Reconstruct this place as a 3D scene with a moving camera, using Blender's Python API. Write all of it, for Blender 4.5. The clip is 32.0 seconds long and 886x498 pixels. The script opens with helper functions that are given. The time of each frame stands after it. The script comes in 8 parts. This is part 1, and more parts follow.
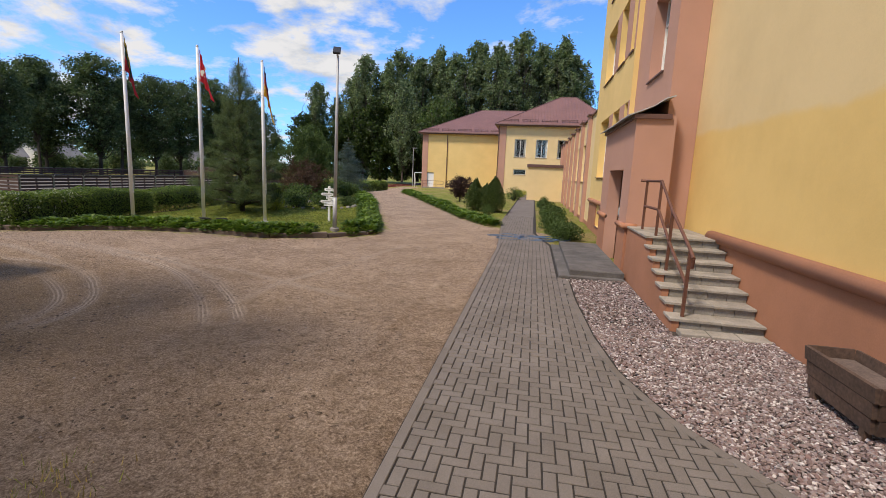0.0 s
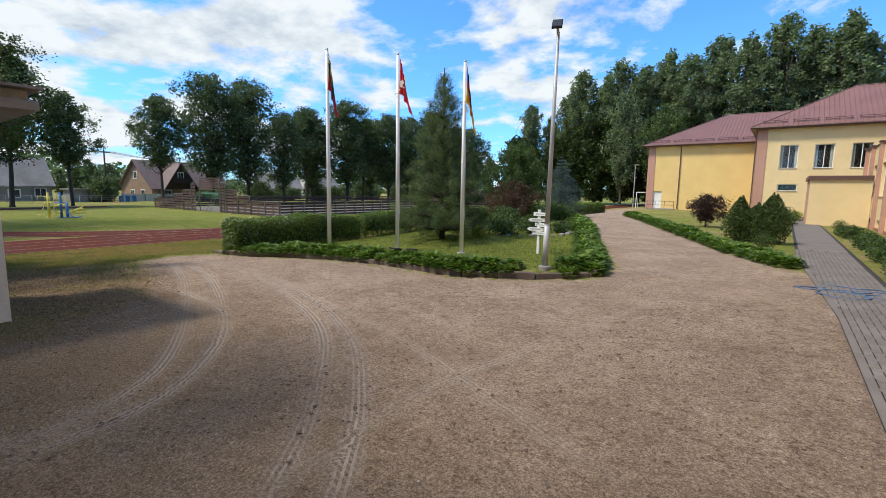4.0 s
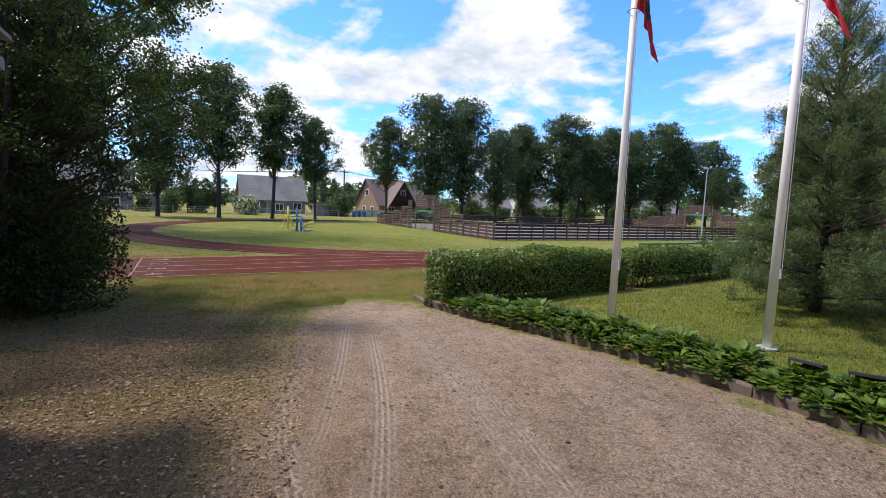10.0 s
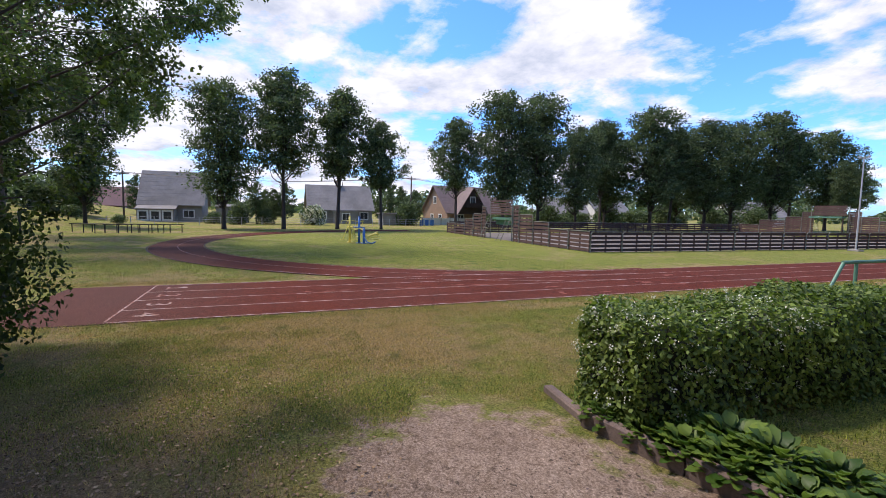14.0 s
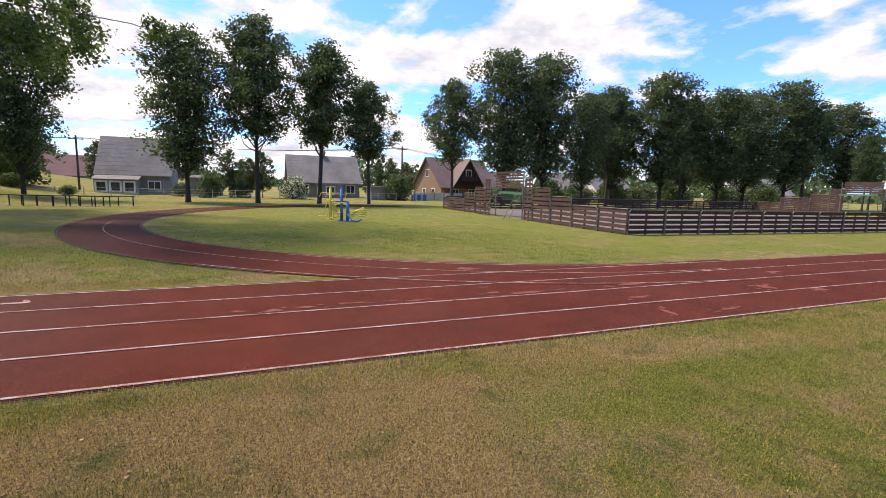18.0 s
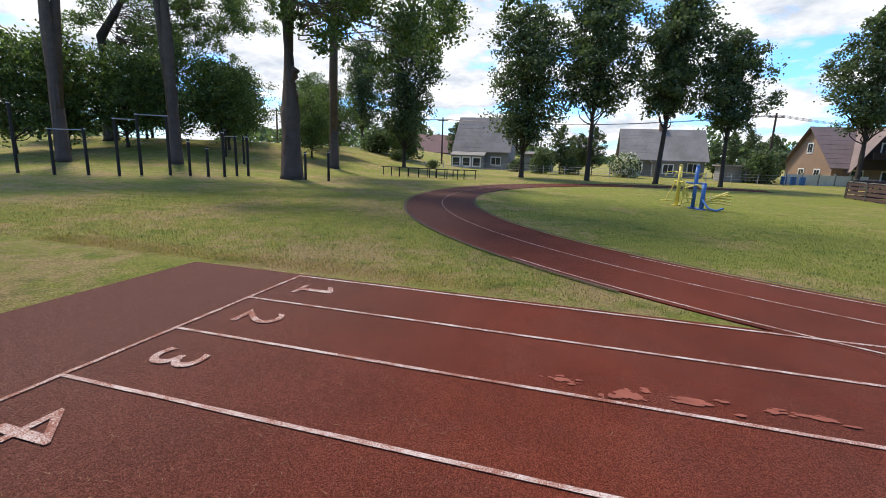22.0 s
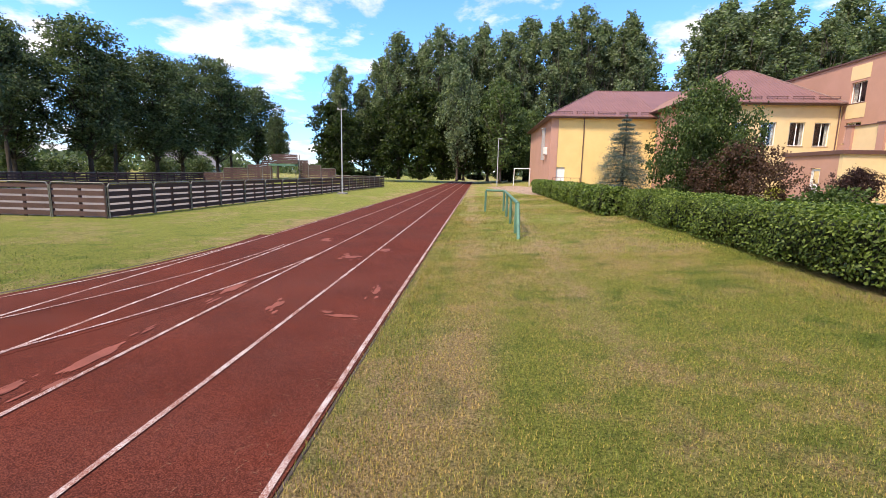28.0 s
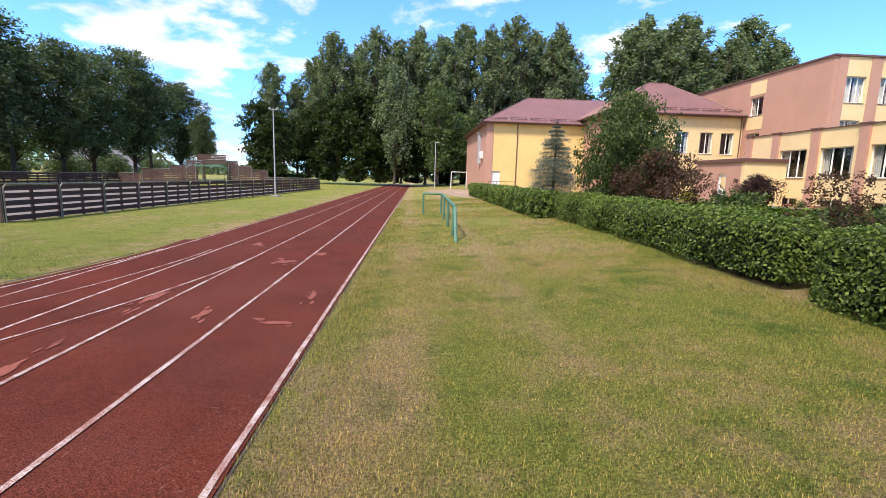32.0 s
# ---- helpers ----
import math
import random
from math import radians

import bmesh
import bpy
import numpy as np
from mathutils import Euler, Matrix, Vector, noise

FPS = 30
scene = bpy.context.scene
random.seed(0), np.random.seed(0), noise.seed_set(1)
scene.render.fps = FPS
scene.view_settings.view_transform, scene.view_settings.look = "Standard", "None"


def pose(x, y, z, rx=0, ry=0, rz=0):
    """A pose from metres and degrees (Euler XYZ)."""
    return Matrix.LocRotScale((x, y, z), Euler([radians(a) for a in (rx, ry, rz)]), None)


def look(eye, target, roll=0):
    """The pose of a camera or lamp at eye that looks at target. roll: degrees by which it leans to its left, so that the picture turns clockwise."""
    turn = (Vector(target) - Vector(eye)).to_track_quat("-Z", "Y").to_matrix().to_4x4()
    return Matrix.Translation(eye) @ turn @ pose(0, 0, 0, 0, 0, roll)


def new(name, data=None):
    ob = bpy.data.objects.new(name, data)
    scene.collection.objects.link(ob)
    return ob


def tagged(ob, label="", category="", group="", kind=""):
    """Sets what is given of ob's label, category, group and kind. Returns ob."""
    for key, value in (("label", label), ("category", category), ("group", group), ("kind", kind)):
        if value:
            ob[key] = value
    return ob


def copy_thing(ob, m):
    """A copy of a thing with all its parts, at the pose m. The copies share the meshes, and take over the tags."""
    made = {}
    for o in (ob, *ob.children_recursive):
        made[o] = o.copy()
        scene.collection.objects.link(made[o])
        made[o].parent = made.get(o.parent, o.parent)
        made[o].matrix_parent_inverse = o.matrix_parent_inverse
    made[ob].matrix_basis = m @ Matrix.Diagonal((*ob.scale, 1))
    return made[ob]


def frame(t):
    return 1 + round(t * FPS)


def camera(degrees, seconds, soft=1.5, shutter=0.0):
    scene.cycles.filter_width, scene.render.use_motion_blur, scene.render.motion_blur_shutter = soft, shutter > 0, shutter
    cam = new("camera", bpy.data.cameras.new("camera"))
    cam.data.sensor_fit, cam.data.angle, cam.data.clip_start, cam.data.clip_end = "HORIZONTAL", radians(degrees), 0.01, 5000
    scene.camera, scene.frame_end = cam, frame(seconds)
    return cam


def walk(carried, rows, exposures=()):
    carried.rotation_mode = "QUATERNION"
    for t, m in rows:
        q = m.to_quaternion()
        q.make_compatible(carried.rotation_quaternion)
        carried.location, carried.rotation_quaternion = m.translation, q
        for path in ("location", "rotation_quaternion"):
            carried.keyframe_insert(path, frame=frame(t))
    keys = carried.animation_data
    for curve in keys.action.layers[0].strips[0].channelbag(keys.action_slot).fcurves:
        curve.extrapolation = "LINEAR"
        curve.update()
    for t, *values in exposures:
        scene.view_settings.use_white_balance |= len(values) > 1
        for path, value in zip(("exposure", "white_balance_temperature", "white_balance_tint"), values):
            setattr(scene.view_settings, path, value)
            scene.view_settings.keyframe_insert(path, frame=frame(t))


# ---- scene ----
cam = camera(87.55, 32.0, 0.7)
PATH = [
    (0, (0.0, 0.0, 2.04), (-0.364, 1.94, 1.718), 2.5),
    (0.5, (-0.076, 0.429, 1.996), (-0.243, 2.403, 1.718), 1.4),
    (1, (-0.231, 0.919, 1.966), (-0.42, 2.895, 1.724), 0.3),
    (1.5, (-0.345, 1.43, 1.972), (-0.621, 3.395, 1.72), 0.2),
    (2, (-0.501, 1.975, 1.94), (-0.984, 3.903, 1.713), -0.0),
    (2.5, (-0.776, 2.479, 1.936), (-1.539, 4.314, 1.709), 0.2),
    (3, (-0.977, 2.864, 1.937), (-2.028, 4.55, 1.706), 0.4),
    (3.5, (-1.34, 3.292, 1.92), (-2.513, 4.891, 1.66), 0.9),
    (4, (-1.706, 3.71, 1.921), (-2.882, 5.308, 1.667), 0.9),
    (4.5, (-2.147, 4.114, 1.914), (-3.207, 5.791, 1.659), 1.4),
    (6.5, (-3.967, 5.523, 1.871), (-4.895, 7.28, 1.643), 1.9),
    (7, (-4.502, 5.829, 1.82), (-5.528, 7.534, 1.616), 2.2),
    (7.5, (-5.077, 6.123, 1.807), (-6.258, 7.724, 1.602), 2.1),
    (8, (-5.63, 6.383, 1.786), (-6.96, 7.864, 1.587), 2.6),
    (8.5, (-6.224, 6.595, 1.806), (-7.735, 7.891, 1.617), 2.2),
    (9, (-6.8, 6.829, 1.817), (-8.431, 7.972, 1.628), 2.0),
    (9.5, (-7.375, 7.039, 1.835), (-9.097, 8.039, 1.651), 1.5),
    (10, (-7.964, 7.243, 1.852), (-9.706, 8.207, 1.663), 2.2),
    (10.5, (-8.569, 7.444, 1.867), (-10.316, 8.399, 1.678), 2.7),
    (11, (-9.192, 7.644, 1.877), (-10.936, 8.603, 1.681), 2.8),
    (11.5, (-9.83, 7.845, 1.881), (-11.588, 8.779, 1.691), 2.3),
    (12, (-10.482, 8.046, 1.878), (-12.268, 8.926, 1.692), 2.6),
    (12.5, (-11.144, 8.249, 1.867), (-12.953, 9.082, 1.686), 1.4),
    (13, (-11.813, 8.454, 1.849), (-13.644, 9.239, 1.673), 0.9),
    (13.5, (-12.484, 8.661, 1.824), (-14.341, 9.388, 1.667), 0.8),
    (15.5, (-15.4, 9.39, 1.616), (-17.272, 10.072, 1.437), 1.3),
    (16, (-16.053, 9.611, 1.611), (-17.876, 10.413, 1.423), 1.4),
    (16.5, (-16.708, 9.795, 1.602), (-18.448, 10.765, 1.421), 1.2),
    (17, (-17.457, 9.916, 1.595), (-19.223, 10.837, 1.411), 1.2),
    (17.5, (-18.149, 10.09, 1.548), (-19.939, 10.953, 1.324), 1.9),
    (18, (-18.821, 10.204, 1.515), (-20.656, 10.953, 1.247), 1.6),
    (18.5, (-19.482, 10.229, 1.488), (-21.343, 10.905, 1.208), 1.6),
    (19, (-20.142, 10.236, 1.505), (-22.057, 10.741, 1.227), 0.5),
    (19.5, (-20.807, 10.177, 1.484), (-22.758, 10.519, 1.202), 0.5),
    (20, (-21.357, 10.13, 1.48), (-23.334, 10.261, 1.211), 0.7),
    (20.5, (-21.934, 10.015, 1.45), (-23.911, 9.894, 1.175), 0.8),
    (21, (-22.384, 10.015, 1.39), (-24.348, 9.767, 1.104), 1.2),
    (21.5, (-22.711, 9.94, 1.384), (-24.645, 9.542, 1.066), 1.8),
    (22, (-22.899, 9.878, 1.378), (-24.781, 9.338, 0.974), 2.1),
    (22.5, (-22.973, 9.893, 1.362), (-24.816, 9.312, 0.848), 2.4),
    (23, (-22.988, 9.961, 1.353), (-24.846, 9.534, 0.747), 2.5),
    (23.5, (-22.998, 10.038, 1.357), (-24.898, 9.951, 0.736), 2.4),
    (24, (-23.08, 10.11, 1.313), (-24.96, 10.459, 0.725), 2.8),
    (24.5, (-23.058, 10.196, 1.319), (-24.837, 10.936, 0.784), 2.8),
    (25, (-23.043, 10.332, 1.334), (-24.697, 11.351, 0.86), 2.3),
    (25.5, (-23.038, 10.477, 1.33), (-24.529, 11.741, 0.907), 1.1),
    (27.5, (-23.171, 11.282, 1.285), (-23.615, 13.191, 0.886), 0.9),
    (28, (-23.138, 11.285, 1.288), (-23.281, 13.253, 0.962), 1.2),
    (28.5, (-23.086, 11.246, 1.317), (-22.972, 13.224, 1.046), 1.1),
    (29, (-23.049, 11.222, 1.314), (-22.770, 13.188, 1.077), 0.8),
    (29.5, (-23.020, 11.219, 1.322), (-22.623, 13.166, 1.095), 0.9),
    (30, (-23.026, 11.209, 1.313), (-22.545, 13.136, 1.076), 0.7),
    (30.5, (-23.018, 11.215, 1.312), (-22.511, 13.132, 1.052), 0.5),
    (31, (-23.047, 11.253, 1.311), (-22.566, 13.173, 1.023), 0.5),
    (31.5, (-23.082, 11.271, 1.307), (-22.739, 13.218, 1.008), 1.1),
    (32, (-23.120, 11.260, 1.290), (-22.999, 13.233, 0.983), 1.7),
]
walk(cam, [(t, look(eye, target, roll)) for t, eye, target, roll in PATH], exposures=[
    (0.0, -0.35, 6800, 12), (1.0, -0.5, 6650, 9), (2.0, -0.45, 6500, 8), (3.0, -0.2, 6300, 5), (4.5, -0.15, 6350, 6), (6.5, -0.2, 6300, 6), (9.0, 0.05, 6450, 11), (11.0, -0.05, 6300, 14), (12.0, 0.0, 6250, 18), (13.0, 0.05, 6100, 22),
    (15.5, -0.2, 6800, 14), (17.0, -0.2, 7050, 16), (18.0, 0.1, 7050, 20), (19.0, 0.15, 6950, 17), (20.0, 0.02, 6650, 13), (21.0, 0.0, 6650, 12), (22.0, 0.05, 6600, 11), (23.0, 0.85, 6650, 12), (24.0, 0.92, 6650, 13), (25.0, 0.65, 7150, 15), (25.5, 0.6, 7150, 15),
    (27.5, 0.38, 7000, 18), (28.0, 0.35, 6900, 18), (29.0, 0.15, 6500, 20), (30.0, 0.1, 6450, 21), (31.0, 0.2, 6550, 21), (32.0, 0.35, 6600, 17)])

# ---- light ----
SUN_DIR = Vector((-0.355, -0.41, 0.84)).normalized()
world = bpy.data.worlds.new("sky")
scene.world = world
world.use_nodes = True
wn, wl = world.node_tree.nodes, world.node_tree.links
wn.clear()
w_out = wn.new("ShaderNodeOutputWorld")
w_bg = wn.new("ShaderNodeBackground")
sky = wn.new("ShaderNodeTexSky")
sky.sky_type = "NISHITA"
sky.sun_disc = False
sky.sun_elevation = math.asin(SUN_DIR.z)
sky.sun_rotation = math.atan2(SUN_DIR.x, SUN_DIR.y)
sky.dust_density = 0.6
sky.ozone_density = 2.0
tc = wn.new("ShaderNodeTexCoord")
sep = wn.new("ShaderNodeSeparateXYZ")
wl.new(tc.outputs["Generated"], sep.inputs[0])


def wmath(op, a, b):
    n = wn.new("ShaderNodeMath")
    n.operation = op
    for i, v in enumerate((a, b)):
        if isinstance(v, (int, float)):
            n.inputs[i].default_value = v
        else:
            wl.new(v, n.inputs[i])
    return n.outputs[0]


lift = wmath("ADD", wmath("MAXIMUM", sep.outputs[2], 0.0), 0.22)
comb = wn.new("ShaderNodeCombineXYZ")
wl.new(wmath("DIVIDE", sep.outputs[0], lift), comb.inputs[0])
wl.new(wmath("DIVIDE", sep.outputs[1], lift), comb.inputs[1])
cloud = wn.new("ShaderNodeTexNoise")
cloud.inputs["Scale"].default_value = 1.7
cloud.inputs["Detail"].default_value = 12.0
cloud.inputs["Roughness"].default_value = 0.6
cloud.inputs["Distortion"].default_value = 0.15
wl.new(comb.outputs[0], cloud.inputs["Vector"])
ramp = wn.new("ShaderNodeValToRGB")
ramp.color_ramp.elements[0].position = 0.475
ramp.color_ramp.elements[1].position = 0.565
wl.new(cloud.outputs[0], ramp.inputs[0])
# more cloud towards the west, clearer to the north-east
west = wmath("ADD", wmath("MULTIPLY", sep.outputs[0], -0.075), wmath("MULTIPLY", sep.outputs[1], -0.05))
biased = wmath("ADD", cloud.outputs[0], west)
wl.new(biased, ramp.inputs[0])
grade = wn.new("ShaderNodeMixRGB")
grade.blend_type = "MULTIPLY"
grade.inputs[0].default_value = 1.0
grade.inputs[2].default_value = (0.88, 1.58, 2.45, 1)
wl.new(sky.outputs[0], grade.inputs[1])
mix = wn.new("ShaderNodeMixRGB")
puff = wn.new("ShaderNodeTexNoise")
puff.inputs["Scale"].default_value = 3.4
puff.inputs["Detail"].default_value = 8.0
puff.inputs["Roughness"].default_value = 0.6
wl.new(comb.outputs[0], puff.inputs["Vector"])
body = wn.new("ShaderNodeValToRGB")
body.color_ramp.elements[0].position = 0.36
body.color_ramp.elements[0].color = (0.60, 0.66, 0.74, 1)
body.color_ramp.elements[1].position = 0.56
body.color_ramp.elements[1].color = (1.0, 1.0, 1.0, 1)
wl.new(puff.outputs[0], body.inputs[0])
gain = wn.new("ShaderNodeMixRGB")
gain.blend_type = "MULTIPLY"
gain.inputs[0].default_value = 1.0
gain.inputs[2].default_value = (7.9, 8.1, 8.4, 1)
wl.new(body.outputs[0], gain.inputs[1])
wl.new(gain.outputs[0], mix.inputs[2])
wl.new(ramp.outputs[0], mix.inputs[0])
wl.new(grade.outputs[0], mix.inputs[1])
wl.new(mix.outputs[0], w_bg.inputs[0])
w_bg.inputs[1].default_value = 0.13
wl.new(w_bg.outputs[0], w_out.inputs[0])

sun = new("sun", bpy.data.lights.new("sun", "SUN"))
sun.data.energy = 4.9
sun.data.angle = radians(9)
sun.data.color = (1.0, 0.89, 0.75)
sun.matrix_world = look(SUN_DIR * 80, (0, 0, 0))

# ---- mesh helpers ----


class Builder:
    """Gathers vertices and faces for one mesh."""

    def __init__(self):
        self.v, self.f = [], []

    def add(self, verts, faces):
        n = len(self.v)
        self.v.extend([tuple(p) for p in verts])
        self.f.extend([tuple(i + n for i in q) for q in faces])
        return self

    def box(self, x0, x1, y0, y1, z0, z1, bevel=0.0):
        if bevel <= 0:
            vs = [(x, y, z) for z in (z0, z1) for y in (y0, y1) for x in (x0, x1)]
            return self.add(vs, [(0, 2, 3, 1), (4, 5, 7, 6), (0, 1, 5, 4), (2, 6, 7, 3), (0, 4, 6, 2), (1, 3, 7, 5)])
        b = bevel
        vs = [(x, y, z0) for y in (y0, y1) for x in (x0, x1)]
        vs += [(x, y, z1 - b) for y in (y0, y1) for x in (x0, x1)]
        vs += [(x, y, z1) for y in (y0 + b, y1 - b) for x in (x0 + b, x1 - b)]
        side = [(0, 1, 5, 4), (2, 6, 7, 3), (0, 4, 6, 2), (1, 3, 7, 5)]
        top = [(4, 5, 9, 8), (6, 10, 11, 7), (4, 8, 10, 6), (5, 7, 11, 9)]
        return self.add(vs, [(0, 2, 3, 1), (8, 9, 11, 10)] + side + top)

    def obox(self, m, sx, sy, sz):
        """A box of that size standing on the origin of the matrix m."""
        b = Builder().box(-sx / 2, sx / 2, -sy / 2, sy / 2, 0, sz)
        return self.add([m @ Vector(p) for p in b.v], b.f)

    def tube(self, p0, p1, r0, r1=None, n=8, caps=True):
        r1 = r0 if r1 is None else r1
        p0, p1 = Vector(p0), Vector(p1)
        q = (p1 - p0).to_track_quat("Z", "Y")
        vs = []
        for p, r in ((p0, r0), (p1, r1)):
            vs += [p + q @ Vector((r * math.cos(6.2832 * k / n), r * math.sin(6.2832 * k / n), 0)) for k in range(n)]
        fs = [(k, (k + 1) % n, n + (k + 1) % n, n + k) for k in range(n)]
        if caps:
            fs += [tuple(range(n))[::-1], tuple(range(n, 2 * n))]
        return self.add(vs, fs)

    def path(self, pts, radii, n=8):
        """A tapered tube through several points."""
        pts = [Vector(p) for p in pts]
        vs, fs = [], []
        for i, p in enumerate(pts):
            d = pts[min(i + 1, len(pts) - 1)] - pts[max(i - 1, 0)]
            q = d.to_track_quat("Z", "Y")
            r = radii[i]
            vs += [p + q @ Vector((r * math.cos(6.2832 * k / n), r * math.sin(6.2832 * k / n), 0)) for k in range(n)]
        for i in range(len(pts) - 1):
            fs += [(i * n + k, i * n + (k + 1) % n, (i + 1) * n + (k + 1) % n, (i + 1) * n + k) for k in range(n)]
        m = (len(pts) - 1) * n
        fs += [tuple(range(n))[::-1], tuple(range(m, m + n))]
        return self.add(vs, fs)

    def slab(self, poly, z0, z1):
        """A flat slab over a polygon given counter-clockwise."""
        n = len(poly)
        vs = [(x, y, z0) for x, y in poly] + [(x, y, z1) for x, y in poly]
        fs = [tuple(range(n))[::-1], tuple(range(n, 2 * n))] + [(k, (k + 1) % n, n + (k + 1) % n, n + k) for k in range(n)]
        return self.add(vs, fs)

    def moved(self, m):
        self.v = [tuple(m @ Vector(p)) for p in self.v]
        return self


def mesh_of(b, name, smooth=False):
    me = bpy.data.meshes.new(name)
    me.from_pydata(b.v, [], b.f)
    if smooth:
        me.polygons.foreach_set("use_smooth", [True] * len(me.polygons))
    me.update()
    return me


def part(name, b, material, parent, label="", smooth=False):
    ob = new(name, mesh_of(b, name, smooth))
    ob.data.materials.append(material)
    ob.parent = parent
    if label:
        ob["label"] = label
    return ob


def thing(name, at, label, category, group="", rz=0.0):
    ob = new(name)
    ob.matrix_basis = pose(*at, 0, 0, rz)
    return tagged(ob, label, category, group)


def piece(name, b, material, label="", category="", kind="structure", smooth=False):
    ob = new(name, mesh_of(b, name, smooth))
    ob.data.materials.append(material)
    return tagged(ob, label, category, "", kind)


def raw_mesh(name, verts, faces_n, material, smooth=False):
    """A mesh from an array of corners, each run of faces_n of which is one face."""
    n = len(verts)
    me = bpy.data.meshes.new(name)
    me.vertices.add(n)
    me.vertices.foreach_set("co", np.asarray(verts, np.float32).ravel())
    k = n // faces_n
    me.loops.add(n)
    me.loops.foreach_set("vertex_index", np.arange(n, dtype=np.int32))
    me.polygons.add(k)
    me.polygons.foreach_set("loop_start", np.arange(0, n, faces_n, dtype=np.int32))
    if smooth:
        me.polygons.foreach_set("use_smooth", np.ones(k, bool))
    me.update(calc_edges=True)
    me.materials.append(material)
    return me


# ---- materials ----
def shader(name, rough=0.8, metal=0.0):
    m = bpy.data.materials.new(name)
    m.use_nodes = True
    b = m.node_tree.nodes["Principled BSDF"]
    b.inputs["Roughness"].default_value = rough
    b.inputs["Metallic"].default_value = metal
    return m, m.node_tree.nodes, m.node_tree.links, b


def noise_node(nt, links, vec, scale, detail=4.0, rough=0.6):
    n = nt.new("ShaderNodeTexNoise")
    n.inputs["Scale"].default_value = scale
    n.inputs["Detail"].default_value = detail
    n.inputs["Roughness"].default_value = rough
    links.new(vec, n.inputs["Vector"])
    return n.outputs[0]


def ramp_node(nt, links, fac, stops):
    r = nt.new("ShaderNodeValToRGB")
    el = r.color_ramp.elements
    while len(el) < len(stops):
        el.new(0.5)
    for e, (p, c) in zip(el, stops):
        e.position = p
        e.color = (*c, 1) if len(c) == 3 else c
    links.new(fac, r.inputs[0])
    return r.outputs[0]


def blend(nt, links, fac, a, b, mode="MIX"):
    n = nt.new("ShaderNodeMixRGB")
    n.blend_type = mode
    for i, v in enumerate((fac, a, b)):
        if isinstance(v, (int, float)):
            n.inputs[i].default_value = v
        elif isinstance(v, tuple):
            n.inputs[i].default_value = (*v, 1)
        else:
            links.new(v, n.inputs[i])
    return n.outputs[0]


def position(nt):
    return nt.new("ShaderNodeNewGeometry").outputs["Position"]


def bump(nt, links, bsdf, height, strength, distance=0.01):
    n = nt.new("ShaderNodeBump")
    n.inputs["Strength"].default_value = strength
    n.inputs["Distance"].default_value = distance
    links.new(height, n.inputs["Height"])
    links.new(n.outputs[0], bsdf.inputs["Normal"])


def mottled(name, color, rough=0.8, grain=60.0, amount=0.18, stain=1.2, stain_amount=0.16, relief=0.25, metal=0.0, dist=0.004):
    """Paint, plaster, stone, wood or metal: fine grain, broad stains, a little relief."""
    m, nt, lk, b = shader(name, rough, metal)
    p = position(nt)
    dark = tuple(c * (1 - amount) for c in color)
    light = tuple(min(1, c * (1 + amount)) for c in color)
    g = noise_node(nt, lk, p, grain, 6)
    c1 = ramp_node(nt, lk, g, [(0.3, dark), (0.7, light)])
    s = noise_node(nt, lk, p, stain, 5, 0.65)
    k = 1 - stain_amount
    c2 = ramp_node(nt, lk, s, [(0.35, (k, k, k * 0.98)), (0.65, (1, 1, 1))])
    lk.new(blend(nt, lk, 1.0, c1, c2, "MULTIPLY"), b.inputs["Base Color"])
    bump(nt, lk, b, g, relief, dist)
    return m


def leafy(name, dark, light, through_amount=0.35, rough=0.55):
    """Leaves: each its own shade, with light shining through."""
    m, nt, lk, b = shader(name, rough)
    geo = nt.new("ShaderNodeNewGeometry")
    c = ramp_node(nt, lk, geo.outputs["Random Per Island"], [(0.0, dark), (0.6, tuple((a + d) / 2 for a, d in zip(dark, light))), (1.0, light)])
    n = noise_node(nt, lk, geo.outputs["Position"], 0.45, 3)
    c = blend(nt, lk, 1.0, c, ramp_node(nt, lk, n, [(0.3, (0.75, 0.78, 0.75)), (0.7, (1.15, 1.12, 1.0))]), "MULTIPLY")
    lk.new(c, b.inputs["Base Color"])
    b.inputs["Specular IOR Level"].default_value = 0.3
    t = nt.new("ShaderNodeBsdfTranslucent")
    lk.new(blend(nt, lk, 1.0, c, (1.15, 1.3, 0.72), "MULTIPLY"), t.inputs[0])
    mx = nt.new("ShaderNodeMixShader")
    mx.inputs[0].default_value = through_amount
    lk.new(b.outputs[0], mx.inputs[1])
    lk.new(t.outputs[0], mx.inputs[2])
    lk.new(mx.outputs[0], nt["Material Output"].inputs[0])
    return m


YELLOW = mottled("yellow_plaster", (0.80, 0.575, 0.232), 0.9, 90, 0.05, 0.5, 0.10, 0.2)
YELLOW_PALE = mottled("pale_yellow_plaster", (0.79, 0.605, 0.325), 0.9, 90, 0.05, 0.5, 0.10, 0.2)
PINK = mottled("dusky_pink_plaster", (0.50, 0.28, 0.208), 0.9, 90, 0.05, 0.5, 0.10, 0.2)
PLINTH = mottled("terracotta_plinth", (0.42, 0.19, 0.108), 0.85, 60, 0.08, 0.8, 0.18, 0.3)
WHITE = mottled("white_paint", (0.80, 0.80, 0.78), 0.45, 40, 0.03, 2.0, 0.08, 0.05)
WHITEWASH = mottled("old_whitewash", (0.72, 0.70, 0.64), 0.9, 30, 0.07, 0.9, 0.22, 0.3)
CONCRETE = mottled("concrete", (0.29, 0.268, 0.235), 0.9, 45, 0.16, 1.6, 0.30, 0.5)
